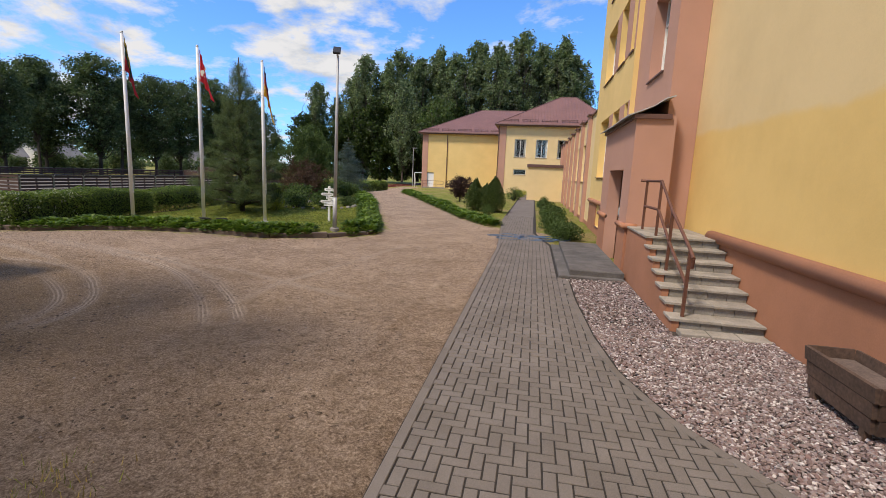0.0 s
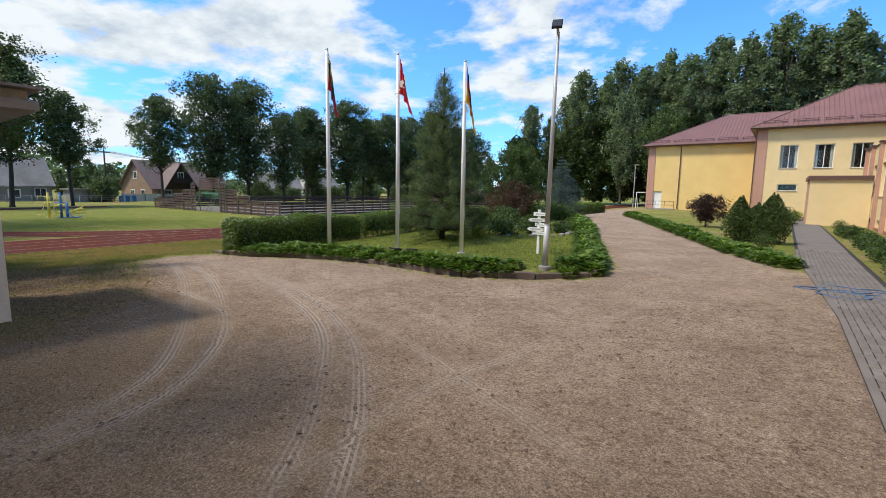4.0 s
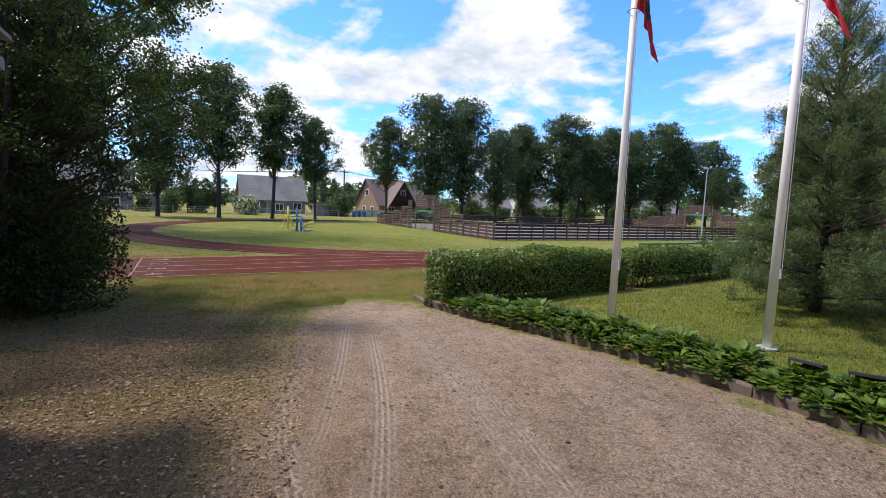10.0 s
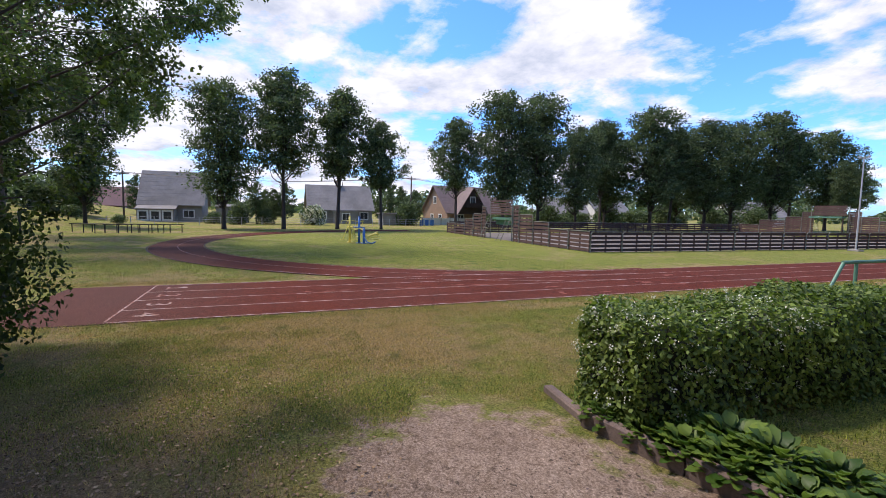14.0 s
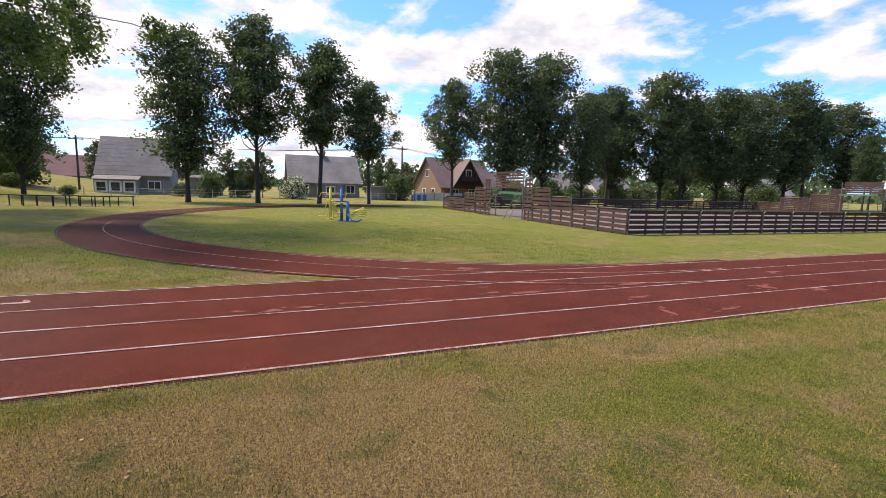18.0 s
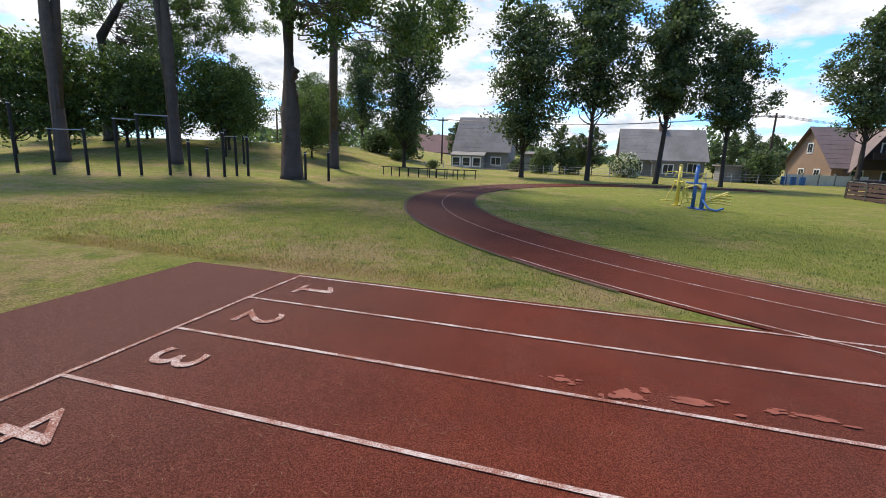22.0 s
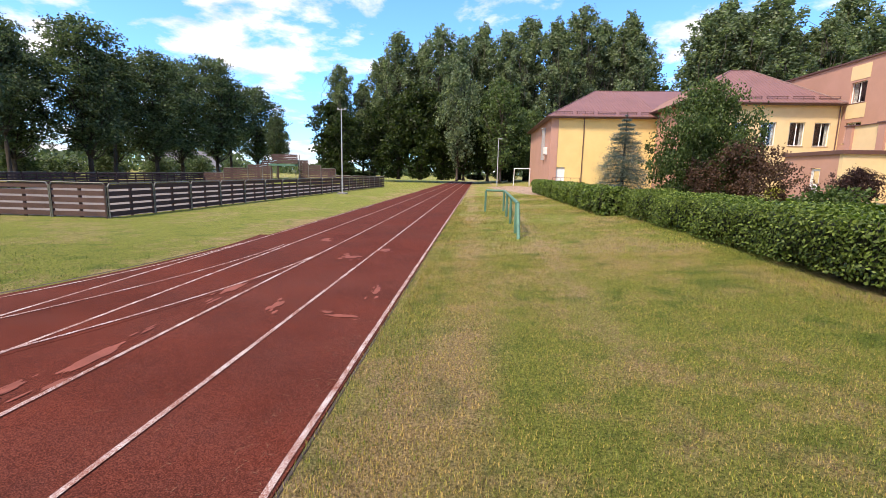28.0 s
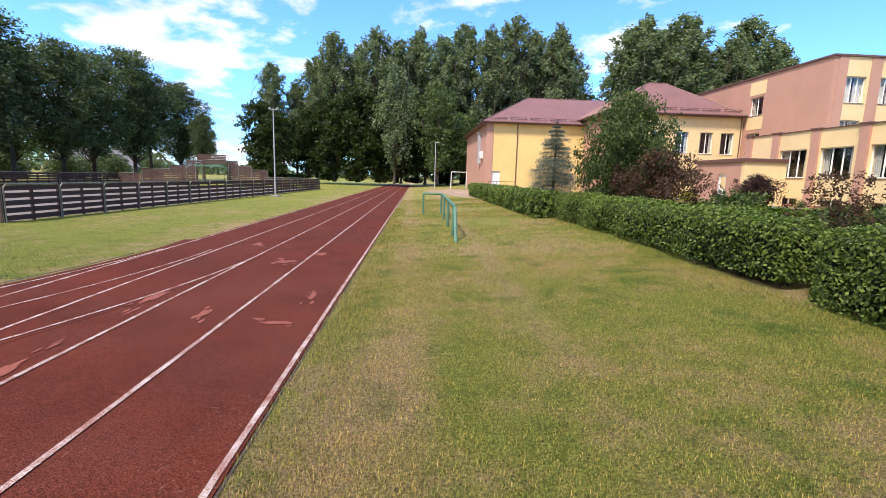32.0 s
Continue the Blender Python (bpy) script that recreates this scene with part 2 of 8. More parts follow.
STEP = mottled("step_slab", (0.36, 0.325, 0.28), 0.9, 55, 0.16, 2.6, 0.42, 0.4)
KERB = mottled("weathered_kerb", (0.15, 0.11, 0.092), 0.95, 40, 0.22, 2.5, 0.35, 0.7)
ROOF = mottled("brown_roof_sheet", (0.215, 0.105, 0.085), 0.55, 12, 0.10, 0.6, 0.18, 0.1)
ROOF_EDGE = mottled("dark_brown_trim", (0.13, 0.065, 0.055), 0.5, 25, 0.10, 1.0, 0.10, 0.1)
RUST = mottled("rust_brown_steel", (0.17, 0.075, 0.05), 0.6, 70, 0.20, 3.0, 0.25, 0.2, 0.3)
STEEL = mottled("galvanised_steel", (0.46, 0.47, 0.48), 0.5, 30, 0.08, 2.0, 0.15, 0.1, 0.15)
WOOD_DARK = mottled("dark_stained_board", (0.055, 0.030, 0.025), 0.75, 35, 0.25, 1.3, 0.30, 0.4)
WOOD_GREY = mottled("weathered_board", (0.10, 0.056, 0.046), 0.85, 35, 0.22, 0.9, 0.35, 0.4)
WOOD_POST = mottled("black_post", (0.028, 0.024, 0.02), 0.85, 35, 0.25, 1.3, 0.30, 0.4)
GREEN_PAINT = mottled("green_paint", (0.10, 0.24, 0.16), 0.5, 45, 0.18, 3.0, 0.35, 0.2)
YELLOW_PAINT = mottled("yellow_enamel", (0.68, 0.56, 0.10), 0.4, 40, 0.08, 3.0, 0.15, 0.1)
BLUE_PAINT = mottled("blue_enamel", (0.05, 0.16, 0.42), 0.4, 40, 0.08, 3.0, 0.15, 0.1)
BLUE_HOSE = mottled("blue_hose", (0.06, 0.11, 0.20), 0.5, 40, 0.15, 3.0, 0.2, 0.1)
SLATE = mottled("grey_asbestos_roof", (0.25, 0.235, 0.215), 0.9, 8, 0.12, 0.5, 0.30, 0.4)
BRICK_WALL = mottled("tan_house_brick", (0.33, 0.22, 0.145), 0.9, 14, 0.16, 0.6, 0.2, 0.3)
GREY_WALL = mottled("grey_render", (0.27, 0.26, 0.245), 0.9, 30, 0.10, 0.6, 0.25, 0.3)
DARK_BOARD = mottled("dark_gable_board", (0.05, 0.032, 0.026), 0.8, 20, 0.2, 1.0, 0.2, 0.4)
TILE_ROOF = mottled("brown_tile_roof", (0.20, 0.145, 0.13), 0.7, 6, 0.14, 0.7, 0.2, 0.4)
BARK = mottled("grey_brown_bark", (0.105, 0.08, 0.062), 0.95, 16, 0.35, 1.6, 0.30, 1.0, 0, 0.03)
BARK_DARK = mottled("dark_bark", (0.06, 0.048, 0.038), 0.95, 16, 0.35, 1.6, 0.30, 1.0, 0, 0.03)


def two_tone(name, low, high, at):
    """Plaster painted twice: the fresh coat below ends in a soft uneven line at the given height."""
    m, nt, lk, b = shader(name, 0.9)
    p = position(nt)
    s = nt.new("ShaderNodeSeparateXYZ")
    lk.new(p, s.inputs[0])
    n = noise_node(nt, lk, p, 1.1, 5, 0.6)
    mm = nt.new("ShaderNodeMath")
    mm.operation = "MULTIPLY_ADD"
    lk.new(n, mm.inputs[0])
    mm.inputs[1].default_value = 0.30
    lk.new(s.outputs[2], mm.inputs[2])
    sc = nt.new("ShaderNodeMath")
    sc.operation = "MULTIPLY"
    lk.new(mm.outputs[0], sc.inputs[0])
    sc.inputs[1].default_value = 0.1
    k = ramp_node(nt, lk, sc.outputs[0], [((at + 0.10) * 0.1, (0, 0, 0)), ((at + 0.20) * 0.1, (1, 1, 1))])
    c = blend(nt, lk, k, low, high)
    g = noise_node(nt, lk, p, 90, 5)
    c = blend(nt, lk, 1.0, c, ramp_node(nt, lk, g, [(0.3, (0.95, 0.95, 0.95)), (0.7, (1.03, 1.03, 1.03))]), "MULTIPLY")
    st = noise_node(nt, lk, p, 0.5, 6, 0.65)
    c = blend(nt, lk, 1.0, c, ramp_node(nt, lk, st, [(0.3, (0.88, 0.87, 0.84)), (0.6, (1.0, 1.0, 1.0))]), "MULTIPLY")
    lk.new(c, b.inputs["Base Color"])
    bump(nt, lk, b, g, 0.2, 0.004)
    return m


YELLOW_TWO = two_tone("twice_painted_plaster", (0.80, 0.56, 0.205), (0.78, 0.60, 0.315), 3.0)


def line_material(name="worn_white_line", wear=0.0):
    """White road paint worn through to the red rubber."""
    m, nt, lk, b = shader(name, 0.95)
    p = position(nt)
    f = noise_node(nt, lk, p, 95, 6, 0.75)
    w = noise_node(nt, lk, p, 3.0, 6, 0.7)
    mixed = blend(nt, lk, 0.38, f, w)
    k = ramp_node(nt, lk, mixed, [(0.465 + wear, (0, 0, 0)), (0.545 + wear, (1, 1, 1))])
    paint = ramp_node(nt, lk, f, [(0.3, (0.36, 0.29, 0.26)), (0.7, (0.60, 0.545, 0.51))])
    lk.new(blend(nt, lk, k, (0.20, 0.075, 0.05), paint), b.inputs["Base Color"])
    b.inputs["Specular IOR Level"].default_value = 0.15
    bump(nt, lk, b, f, 0.4, 0.004)
    return m


LINE = line_material()
LINE_FAINT = line_material("nearly_gone_white_line", 0.02)
SLAB_STONE = mottled("grey_slab_stone", (0.14, 0.128, 0.12), 0.85, 45, 0.22, 1.9, 0.5, 0.5)
BLACK = mottled("black_plastic", (0.02, 0.02, 0.022), 0.5, 40, 0.2, 2.0, 0.2, 0.1)
ROOM_SHADE = mottled("painted_room_shade", (0.035, 0.032, 0.03), 0.9, 10, 0.2, 1.0, 0.2, 0.1)
CURTAIN = mottled("pale_curtain", (0.50, 0.49, 0.46), 0.9, 12, 0.15, 2.5, 0.2, 0.1)

LEAF_LINDEN = leafy("linden_leaf", (0.036, 0.060, 0.030), (0.16, 0.21, 0.105), 0.36)
LEAF_POPLAR = leafy("poplar_leaf", (0.068, 0.105, 0.060), (0.31, 0.37, 0.235), 0.44)
LEAF_SHADE = leafy("shade_tree_leaf", (0.016, 0.030, 0.010), (0.070, 0.105, 0.026), 0.42)
LEAF_MAPLE = leafy("bright_tree_leaf", (0.045, 0.078, 0.026), (0.16, 0.22, 0.085), 0.42)
LEAF_HEDGE = leafy("hedge_leaf", (0.036, 0.070, 0.014), (0.225, 0.305, 0.066), 0.35)
LEAF_HOSTA = leafy("hosta_leaf", (0.034, 0.080, 0.012), (0.175, 0.255, 0.045), 0.35, 0.5)
LEAF_SHRUB = leafy("shrub_leaf", (0.028, 0.055, 0.016), (0.13, 0.19, 0.06), 0.35)
LEAF_GOLD = leafy("golden_shrub_leaf", (0.18, 0.22, 0.02), (0.38, 0.40, 0.05), 0.3)
LEAF_RED = leafy("red_brown_leaf", (0.050, 0.028, 0.020), (0.15, 0.085, 0.058), 0.3)
LEAF_PURPLE = leafy("purple_leaf", (0.016, 0.010, 0.010), (0.06, 0.025, 0.022), 0.2)
NEEDLE_BLUE = leafy("blue_spruce_needle", (0.050, 0.080, 0.075), (0.17, 0.235, 0.225), 0.12)
NEEDLE_PINE = leafy("pine_needle", (0.045, 0.075, 0.036), (0.20, 0.25, 0.12), 0.34)
NEEDLE_THUJA = leafy("thuja_needle", (0.032, 0.058, 0.016), (0.115, 0.16, 0.04), 0.25)
BLOSSOM = leafy("white_blossom", (0.60, 0.60, 0.55), (0.80, 0.80, 0.74), 0.2)


def glass_material():
    m, nt, lk, b = shader("window_glass", 0.04)
    b.inputs["Base Color"].default_value = (0.85, 0.9, 0.92, 1)
    b.inputs["Transmission Weight"].default_value = 1.0
    b.inputs["IOR"].default_value = 1.5
    return m


GLASS = glass_material()

# ---- lie of the land ----
LANE, LINE0, START_Y, TRACK_Z = 1.22, -29.245, 5.65, -0.662
EDGE_X = LINE0 + 4 * LANE
OVAL_X, OVAL_Y, OVAL_R = -47.05, 22.5, 17.75
SOUTH_FALL = ((-24.4, -16, -14, -12, -8, -4, -2), (-0.68, -0.33, -0.24, -0.16, -0.12, -0.06, 0.0))
NORTH_FALL = ((-24.4, -22, -20, -17, -15), (-0.68, -0.55, -0.42, -0.2, 0.0))


def land(x, y):
    """The height of the ground, for numbers or arrays."""
    k = np.clip((y - 15) / 9.0, 0, 1)
    z = np.interp(x, *SOUTH_FALL) * (1 - k) + np.interp(x, *NORTH_FALL) * k
    rise = np.clip((-36 - x) / 30, 0, 1) * np.clip((-4 - y) / 22, 0, 1)
    lip = 0.036 * np.clip((x + 4) / 2.5, 0, 1) * (x < -0.885) * np.clip((24 - y) / 4, 0, 1)
    return z + 2.6 * rise * rise * (3 - 2 * rise) + lip


YARD = [(0.6, -40), (0.6, 17.6), (-0.8, 17.8), (-1.6, 18.2), (-2.9, 21.2), (-5.2, 26.7), (-9.2, 36.7), (-12.7, 44.6), (-14.5, 52), (-18, 75), (-22, 75), (-19.0, 50),
        (-14.2, 36.3), (-12.0, 33.4), (-8.3, 24.0), (-5.1, 15.7), (-5.2, 14.2), (-6.2, 13.4), (-7.8, 12.65), (-10.6, 12.6), (-13.7, 12.3), (-16.9, 11.7),
        (-18.0, 10.6), (-17.4, 9.5), (-15.0, 8.6), (-11.2, 7.2), (-9.4, 5.2), (-9.2, -40)]
ISLAND = [(-16.95, 11.85), (-13.7, 12.42), (-10.6, 12.72), (-7.8, 12.78), (-6.25, 13.5), (-5.3, 14.4), (-5.3, 15.6), (-8.45, 23.9), (-12.2, 33.3), (-14.5, 36.5), (-16.9, 36.5)]


def inside(poly, x, y):
    """How far inside a polygon the points lie (negative outside), in metres."""
    hit, far = np.zeros(x.shape, bool), np.full(x.shape, 1e9)
    for (ax, ay), (bx, by) in zip(poly, poly[1:] + poly[:1]):
        cross = (ay > y) != (by > y)
        with np.errstate(divide="ignore", invalid="ignore"):
            hit ^= cross & (x < (bx - ax) * (y - ay) / ((by - ay) if by != ay else 1e-9) + ax)
        dx, dy = bx - ax, by - ay
        t = np.clip(((x - ax) * dx + (y - ay) * dy) / (dx * dx + dy * dy), 0, 1)
        far = np.minimum(far, np.hypot(x - ax - t * dx, y - ay - t * dy))
    return np.where(hit, far, -far)


def ground_material():
    m, nt, lk, b = shader("grass_and_gravel", 0.95)
    p = position(nt)
    at = nt.new("ShaderNodeAttribute")
    at.attribute_name = "bare"
    worn = nt.new("ShaderNodeAttribute")
    worn.attribute_name = "worn"
    # lawn: fresh, dry and bare blades
    fine = noise_node(nt, lk, p, 42, 9, 0.78)
    mid = noise_node(nt, lk, p, 1.7, 7, 0.72)
    broad = noise_node(nt, lk, p, 0.33, 5, 0.6)
    g1 = ramp_node(nt, lk, fine, [(0.38, (0.050, 0.060, 0.010)), (0.50, (0.182, 0.205, 0.036)), (0.62, (0.36, 0.36, 0.085))])
    g2 = ramp_node(nt, lk, fine, [(0.38, (0.10, 0.068, 0.034)), (0.50, (0.31, 0.222, 0.105)), (0.62, (0.54, 0.41, 0.21))])
    patch = blend(nt, lk, 0.5, mid, broad)
    dry = ramp_node(nt, lk, patch, [(0.47, (0.02, 0.02, 0.02)), (0.57, (0.85, 0.85, 0.85))])
    dry = blend(nt, lk, 1.0, dry, worn.outputs["Color"], "ADD")
    grass = blend(nt, lk, dry, g1, g2)
    tuft = noise_node(nt, lk, p, 1.3, 8, 0.7)
    grass = blend(nt, lk, 1.0, grass, ramp_node(nt, lk, tuft, [(0.53, (1, 1, 1)), (0.67, (0.56, 0.72, 0.55))]), "MULTIPLY")
    # yard: fine pinkish crushed stone, damp and trodden patches, paler wheel tracks
    s1 = noise_node(nt, lk, p, 44, 9, 0.88)
    stones = ramp_node(nt, lk, s1, [(0.375, (0.095, 0.071, 0.054)), (0.50, (0.315, 0.237, 0.178)), (0.62, (0.64, 0.53, 0.435))])
    s2 = noise_node(nt, lk, p, 0.7, 7, 0.65)
    tone = ramp_node(nt, lk, s2, [(0.3, (0.74, 0.70, 0.65)), (0.55, (1.0, 0.97, 0.93)), (0.75, (1.2, 1.18, 1.14))])
    yard = blend(nt, lk, 1.0, stones, tone, "MULTIPLY")
    # dark flecks: small shadows of pits and clods put into the colour
    scuff_shade = noise_node(nt, lk, p, 15, 8, 0.75)
    yard = blend(nt, lk, 1.0, yard, ramp_node(nt, lk, scuff_shade, [(0.36, (0.52, 0.49, 0.46)), (0.45, (0.94, 0.93, 0.92)), (0.58, (1.12, 1.12, 1.12))]), "MULTIPLY")
    clump = noise_node(nt, lk, p, 4.5, 9, 0.72)
    yard = blend(nt, lk, 1.0, yard, ramp_node(nt, lk, clump, [(0.34, (0.72, 0.70, 0.67)), (0.47, (0.98, 0.97, 0.96)), (0.62, (1.1, 1.1, 1.1))]), "MULTIPLY")
    wheel = nt.new("ShaderNodeAttribute")
    wheel.attribute_name = "rut"
    tread = noise_node(nt, lk, p, 26, 3, 0.5)
    pressed = ramp_node(nt, lk, s1, [(0.3, (0.37, 0.295, 0.23)), (0.7, (0.62, 0.52, 0.435))])
    # tread: short dark bars in rows along each tyre's way
    wave = []
    for nm, pitch in (("across", 0.056), ("along", 0.085)):
        at_ = nt.new("ShaderNodeAttribute")
        at_.attribute_name = nm
        mm = nt.new("ShaderNodeMath")
        mm.operation = "MULTIPLY"
        lk.new(at_.outputs["Fac"], mm.inputs[0])
        mm.inputs[1].default_value = 6.2832 / pitch
        if wave:
            ms = nt.new("ShaderNodeMath")
            ms.operation = "ADD"
            lk.new(mm.outputs[0], ms.inputs[0])
            lk.new(wave[1], ms.inputs[1])
            mm = ms
        sn = nt.new("ShaderNodeMath")
        sn.operation = "COSINE"
        lk.new(mm.outputs[0], sn.inputs[0])
        wave += [sn.outputs[0], mm.outputs[0]]
    gap_ = ramp_node(nt, lk, wave[0], [(0.0, (0, 0, 0)), (0.35, (1, 1, 1))])
    bar_ = ramp_node(nt, lk, wave[2], [(0.0, (0.05, 0.05, 0.05)), (0.30, (0.42, 0.42, 0.42))])
    tread_bars = blend(nt, lk, 1.0, gap_, bar_, "LIGHTEN")
    wk = blend(nt, lk, 1.0, wheel.outputs["Color"], ramp_node(nt, lk, tread, [(0.38, (0.5, 0.5, 0.5)), (0.52, (1, 1, 1))]), "MULTIPLY")
    yard = blend(nt, lk, wk, yard, pressed)
    dented = blend(nt, lk, 1.0, yard, ramp_node(nt, lk, tread_bars, [(0.0, (0.34, 0.31, 0.28)), (0.8, (1.06, 1.06, 1.06))]), "MULTIPLY")
    yard = blend(nt, lk, wheel.outputs["Fac"], yard, dented)
    # rut rims: shading of their slight relief put into the colour
    rim_shade = nt.new("ShaderNodeAttribute")
    rim_shade.attribute_name = "rim"
    yard = blend(nt, lk, rim_shade.outputs["Fac"], yard, blend(nt, lk, 1.0, yard, (0.55, 0.52, 0.50), "MULTIPLY"))
    # ragged border between the two
    edge = noise_node(nt, lk, p, 2.4, 8, 0.75)
    ad = nt.new("ShaderNodeMath")
    ad.operation = "ADD"
    lk.new(at.outputs["Fac"], ad.inputs[0])
    sub = nt.new("ShaderNodeMath")
    sub.operation = "MULTIPLY_ADD"
    lk.new(edge, sub.inputs[0])
    sub.inputs[1].default_value = 2.0
    sub.inputs[2].default_value = -1.0
    lk.new(sub.outputs[0], ad.inputs[1])
    k = ramp_node(nt, lk, ad.outputs[0], [(0.40, (0, 0, 0)), (0.62, (1, 1, 1))])
    both = blend(nt, lk, k, grass, yard)
    # dark trodden earth and rotted leaves, and shade painted into the yard's left
    ea = nt.new("ShaderNodeAttribute")
    ea.attribute_name = "earth_and_shade"
    soil = ramp_node(nt, lk, s1, [(0.38, (0.060, 0.038, 0.019)), (0.50, (0.235, 0.155, 0.082)), (0.62, (0.47, 0.345, 0.20))])
    ek = blend(nt, lk, 1.0, ea.outputs["Color"], ramp_node(nt, lk, tuft, [(0.44, (1, 1, 1)), (0.68, (0.6, 0.6, 0.6))]), "MULTIPLY")
    lk.new(blend(nt, lk, ek, both, soil), b.inputs["Base Color"])
    b.inputs["Specular IOR Level"].default_value = 0.15
    h = blend(nt, lk, k, fine, blend(nt, lk, 0.5, s1, scuff_shade))
    bump(nt, lk, b, h, 1.0, 0.06)
    return m


GROUND = ground_material()
xs = np.concatenate([-np.geomspace(1600, 80, 14), np.arange(-76, -34, 1.5), np.arange(-34, -17, 0.2), np.arange(-17, -0.895, 0.065), np.arange(-0.86, 6.01, 0.25), np.geomspace(7, 1600, 20)])
ys = np.concatenate([-np.geomspace(1600, 40, 14), np.arange(-36, -4, 1.2), np.arange(-4, 2.5, 0.25), np.arange(2.5, 13.5, 0.065), np.arange(13.5, 28.01, 0.25), np.arange(29, 80, 0.8), np.geomspace(82, 1600, 14)])
gx, gy = np.meshgrid(xs, ys)
gz = land(gx, gy)
near = (gx > -34) & (gx < 6) & (gy > -4) & (gy < 28)
wob = np.sin(gx * 2.1 + gy * 1.3) * np.sin(gy * 1.7 - gx * 0.6) * 0.012 + np.sin(gx * 0.7) * np.sin(gy * 0.9) * 0.02
gz = gz + np.where(near & (gx < -1.6) & (gx > -24), wob, 0)
lawn = np.clip(inside(ISLAND, gx, gy) / 0.25, 0, 1) * np.clip((gx + 17.0) / 3.0, 0.25, 1)
gz = gz + 0.17 * lawn


# tyre tracks pressed into the yard, each a pair of curves
def smooth_line(pts, n=90):
    """A smooth curve through the points."""
    p = [np.array(q, float) for q in pts]
    p = [2 * p[0] - p[1]] + p + [2 * p[-1] - p[-2]]
    out = []
    m = len(p) - 3
    for t in np.linspace(0, m - 1e-6, n):
        k, u = int(t), t - int(t)
        a, b_, c, d = p[k:k + 4]
        out.append(0.5 * (2 * b_ + (c - a) * u + (2 * a - 5 * b_ + 4 * c - d) * u * u + (3 * b_ - a - 3 * c + d) * u ** 3))
    return np.array(out)


RUTS = [[(-3.6, 5.2), (-4.9, 6.7), (-6.7, 8.1), (-10.05, 9.55), (-16.0, 11.0)], [(-4.0, 5.0), (-5.3, 6.5), (-7.5, 8.2), (-11.7, 9.75), (-16.2, 10.6)],
        [(-6.2, 3.6), (-6.7, 5.2), (-8.25, 6.5), (-12.25, 8.4), (-16.1, 9.8)], [(-6.0, 4.0), (-6.55, 5.7), (-8.3, 7.15), (-11.8, 8.8), (-15.8, 10.1)],
        [(-7.0, 6.2), (-8.0, 7.0), (-9.6, 7.7), (-12.5, 8.05), (-15.0, 8.9)], [(-4.2, 5.2), (-4.45, 7.2), (-4.1, 9.3), (-3.4, 13.0)],
        [(-9.2, 4.8), (-10.2, 6.6), (-11.4, 7.5), (-14.4, 8.8)], [(-2.2, 6.6), (-5.2, 8.0), (-8.4, 9.0), (-13.0, 10.0)]]
rut = np.zeros(gx.shape)
fine_zone = (gx > -17) & (gx < -1) & (gy > 2.4) & (gy < 13.6)
fx, fy = gx[fine_zone], gy[fine_zone]
depth_ = np.zeros(fx.shape)
shade_ = np.zeros(fx.shape)
edge_ = np.zeros(fx.shape)
near_d = np.full(fx.shape, 1e9)
across_, along_ = np.zeros(fx.shape), np.zeros(fx.shape)
for i, p in enumerate(RUTS):
    cv = smooth_line(p)
    d2 = np.full(fx.shape, 1e9)
    along = np.zeros(fx.shape)
    for j, (cx0, cy0) in enumerate(cv):
        dd = (fx - cx0) ** 2 + (fy - cy0) ** 2
        m_ = dd < d2
        d2[m_] = dd[m_]
        along[m_] = j
    d1 = np.sqrt(d2)
    tang = np.gradient(cv, axis=0)
    seg = np.linalg.norm(tang, axis=1)
    tang = tang / seg[:, None]
    run = np.concatenate([[0], np.cumsum(np.linalg.norm(np.diff(cv, axis=0), axis=1))])
    j_ = along.astype(int)
    ex, ey = fx - cv[j_, 0], fy - cv[j_, 1]
    closer = d1 < near_d
    near_d[closer] = d1[closer]
    across_[closer] = (ex * tang[j_, 1] - ey * tang[j_, 0])[closer]
    along_[closer] = (run[j_] + ex * tang[j_, 0] + ey * tang[j_, 1])[closer]
    fade = (0.72 + 0.28 * np.sin(along * 0.13 + i * 1.7)) * (0.6 if i > 4 else 1.0) * np.clip(np.minimum(along, 89 - along) / 8, 0, 1)
    core_ = np.clip(1.25 - d1 / 0.12, 0, 1) * fade
    rim = np.exp(-((d1 - 0.19) / 0.06) ** 2) * fade
    depth_ += -0.016 * core_ + 0.010 * rim
    shade_ = np.maximum(shade_, core_)
    edge_ = np.maximum(edge_, np.exp(-((d1 - 0.15) / 0.04) ** 2) * fade * (along % 3 < 2))
grit = np.random.default_rng(4)
depth_ += grit.normal(size=fx.shape) * 0.0052
gz[fine_zone] += depth_
rut[fine_zone] = shade_
rim_ = np.zeros(gx.shape)
long_, wide_ = np.zeros(gx.shape), np.zeros(gx.shape)
long_[fine_zone], wide_[fine_zone] = along_, across_
rim_[fine_zone] = edge_
nx, ny = len(xs), len(ys)
idx = np.arange(nx * ny).reshape(ny, nx)
quads = np.stack([idx[:-1, :-1], idx[:-1, 1:], idx[1:, 1:], idx[1:, :-1]], -1).reshape(-1, 4)
me = bpy.data.meshes.new("ground")
me.from_pydata(np.stack([gx, gy, gz], -1).reshape(-1, 3).tolist(), [], quads.tolist())
bare = np.clip(inside(YARD, gx, gy) / 1.5 + 0.5, 0, 1)
attr = me.attributes.new("bare", "FLOAT", "POINT")
attr.data.foreach_set("value", bare.astype(np.float32).ravel())
attr = me.attributes.new("rut", "FLOAT", "POINT")
attr.data.foreach_set("value", rut.astype(np.float32).ravel())
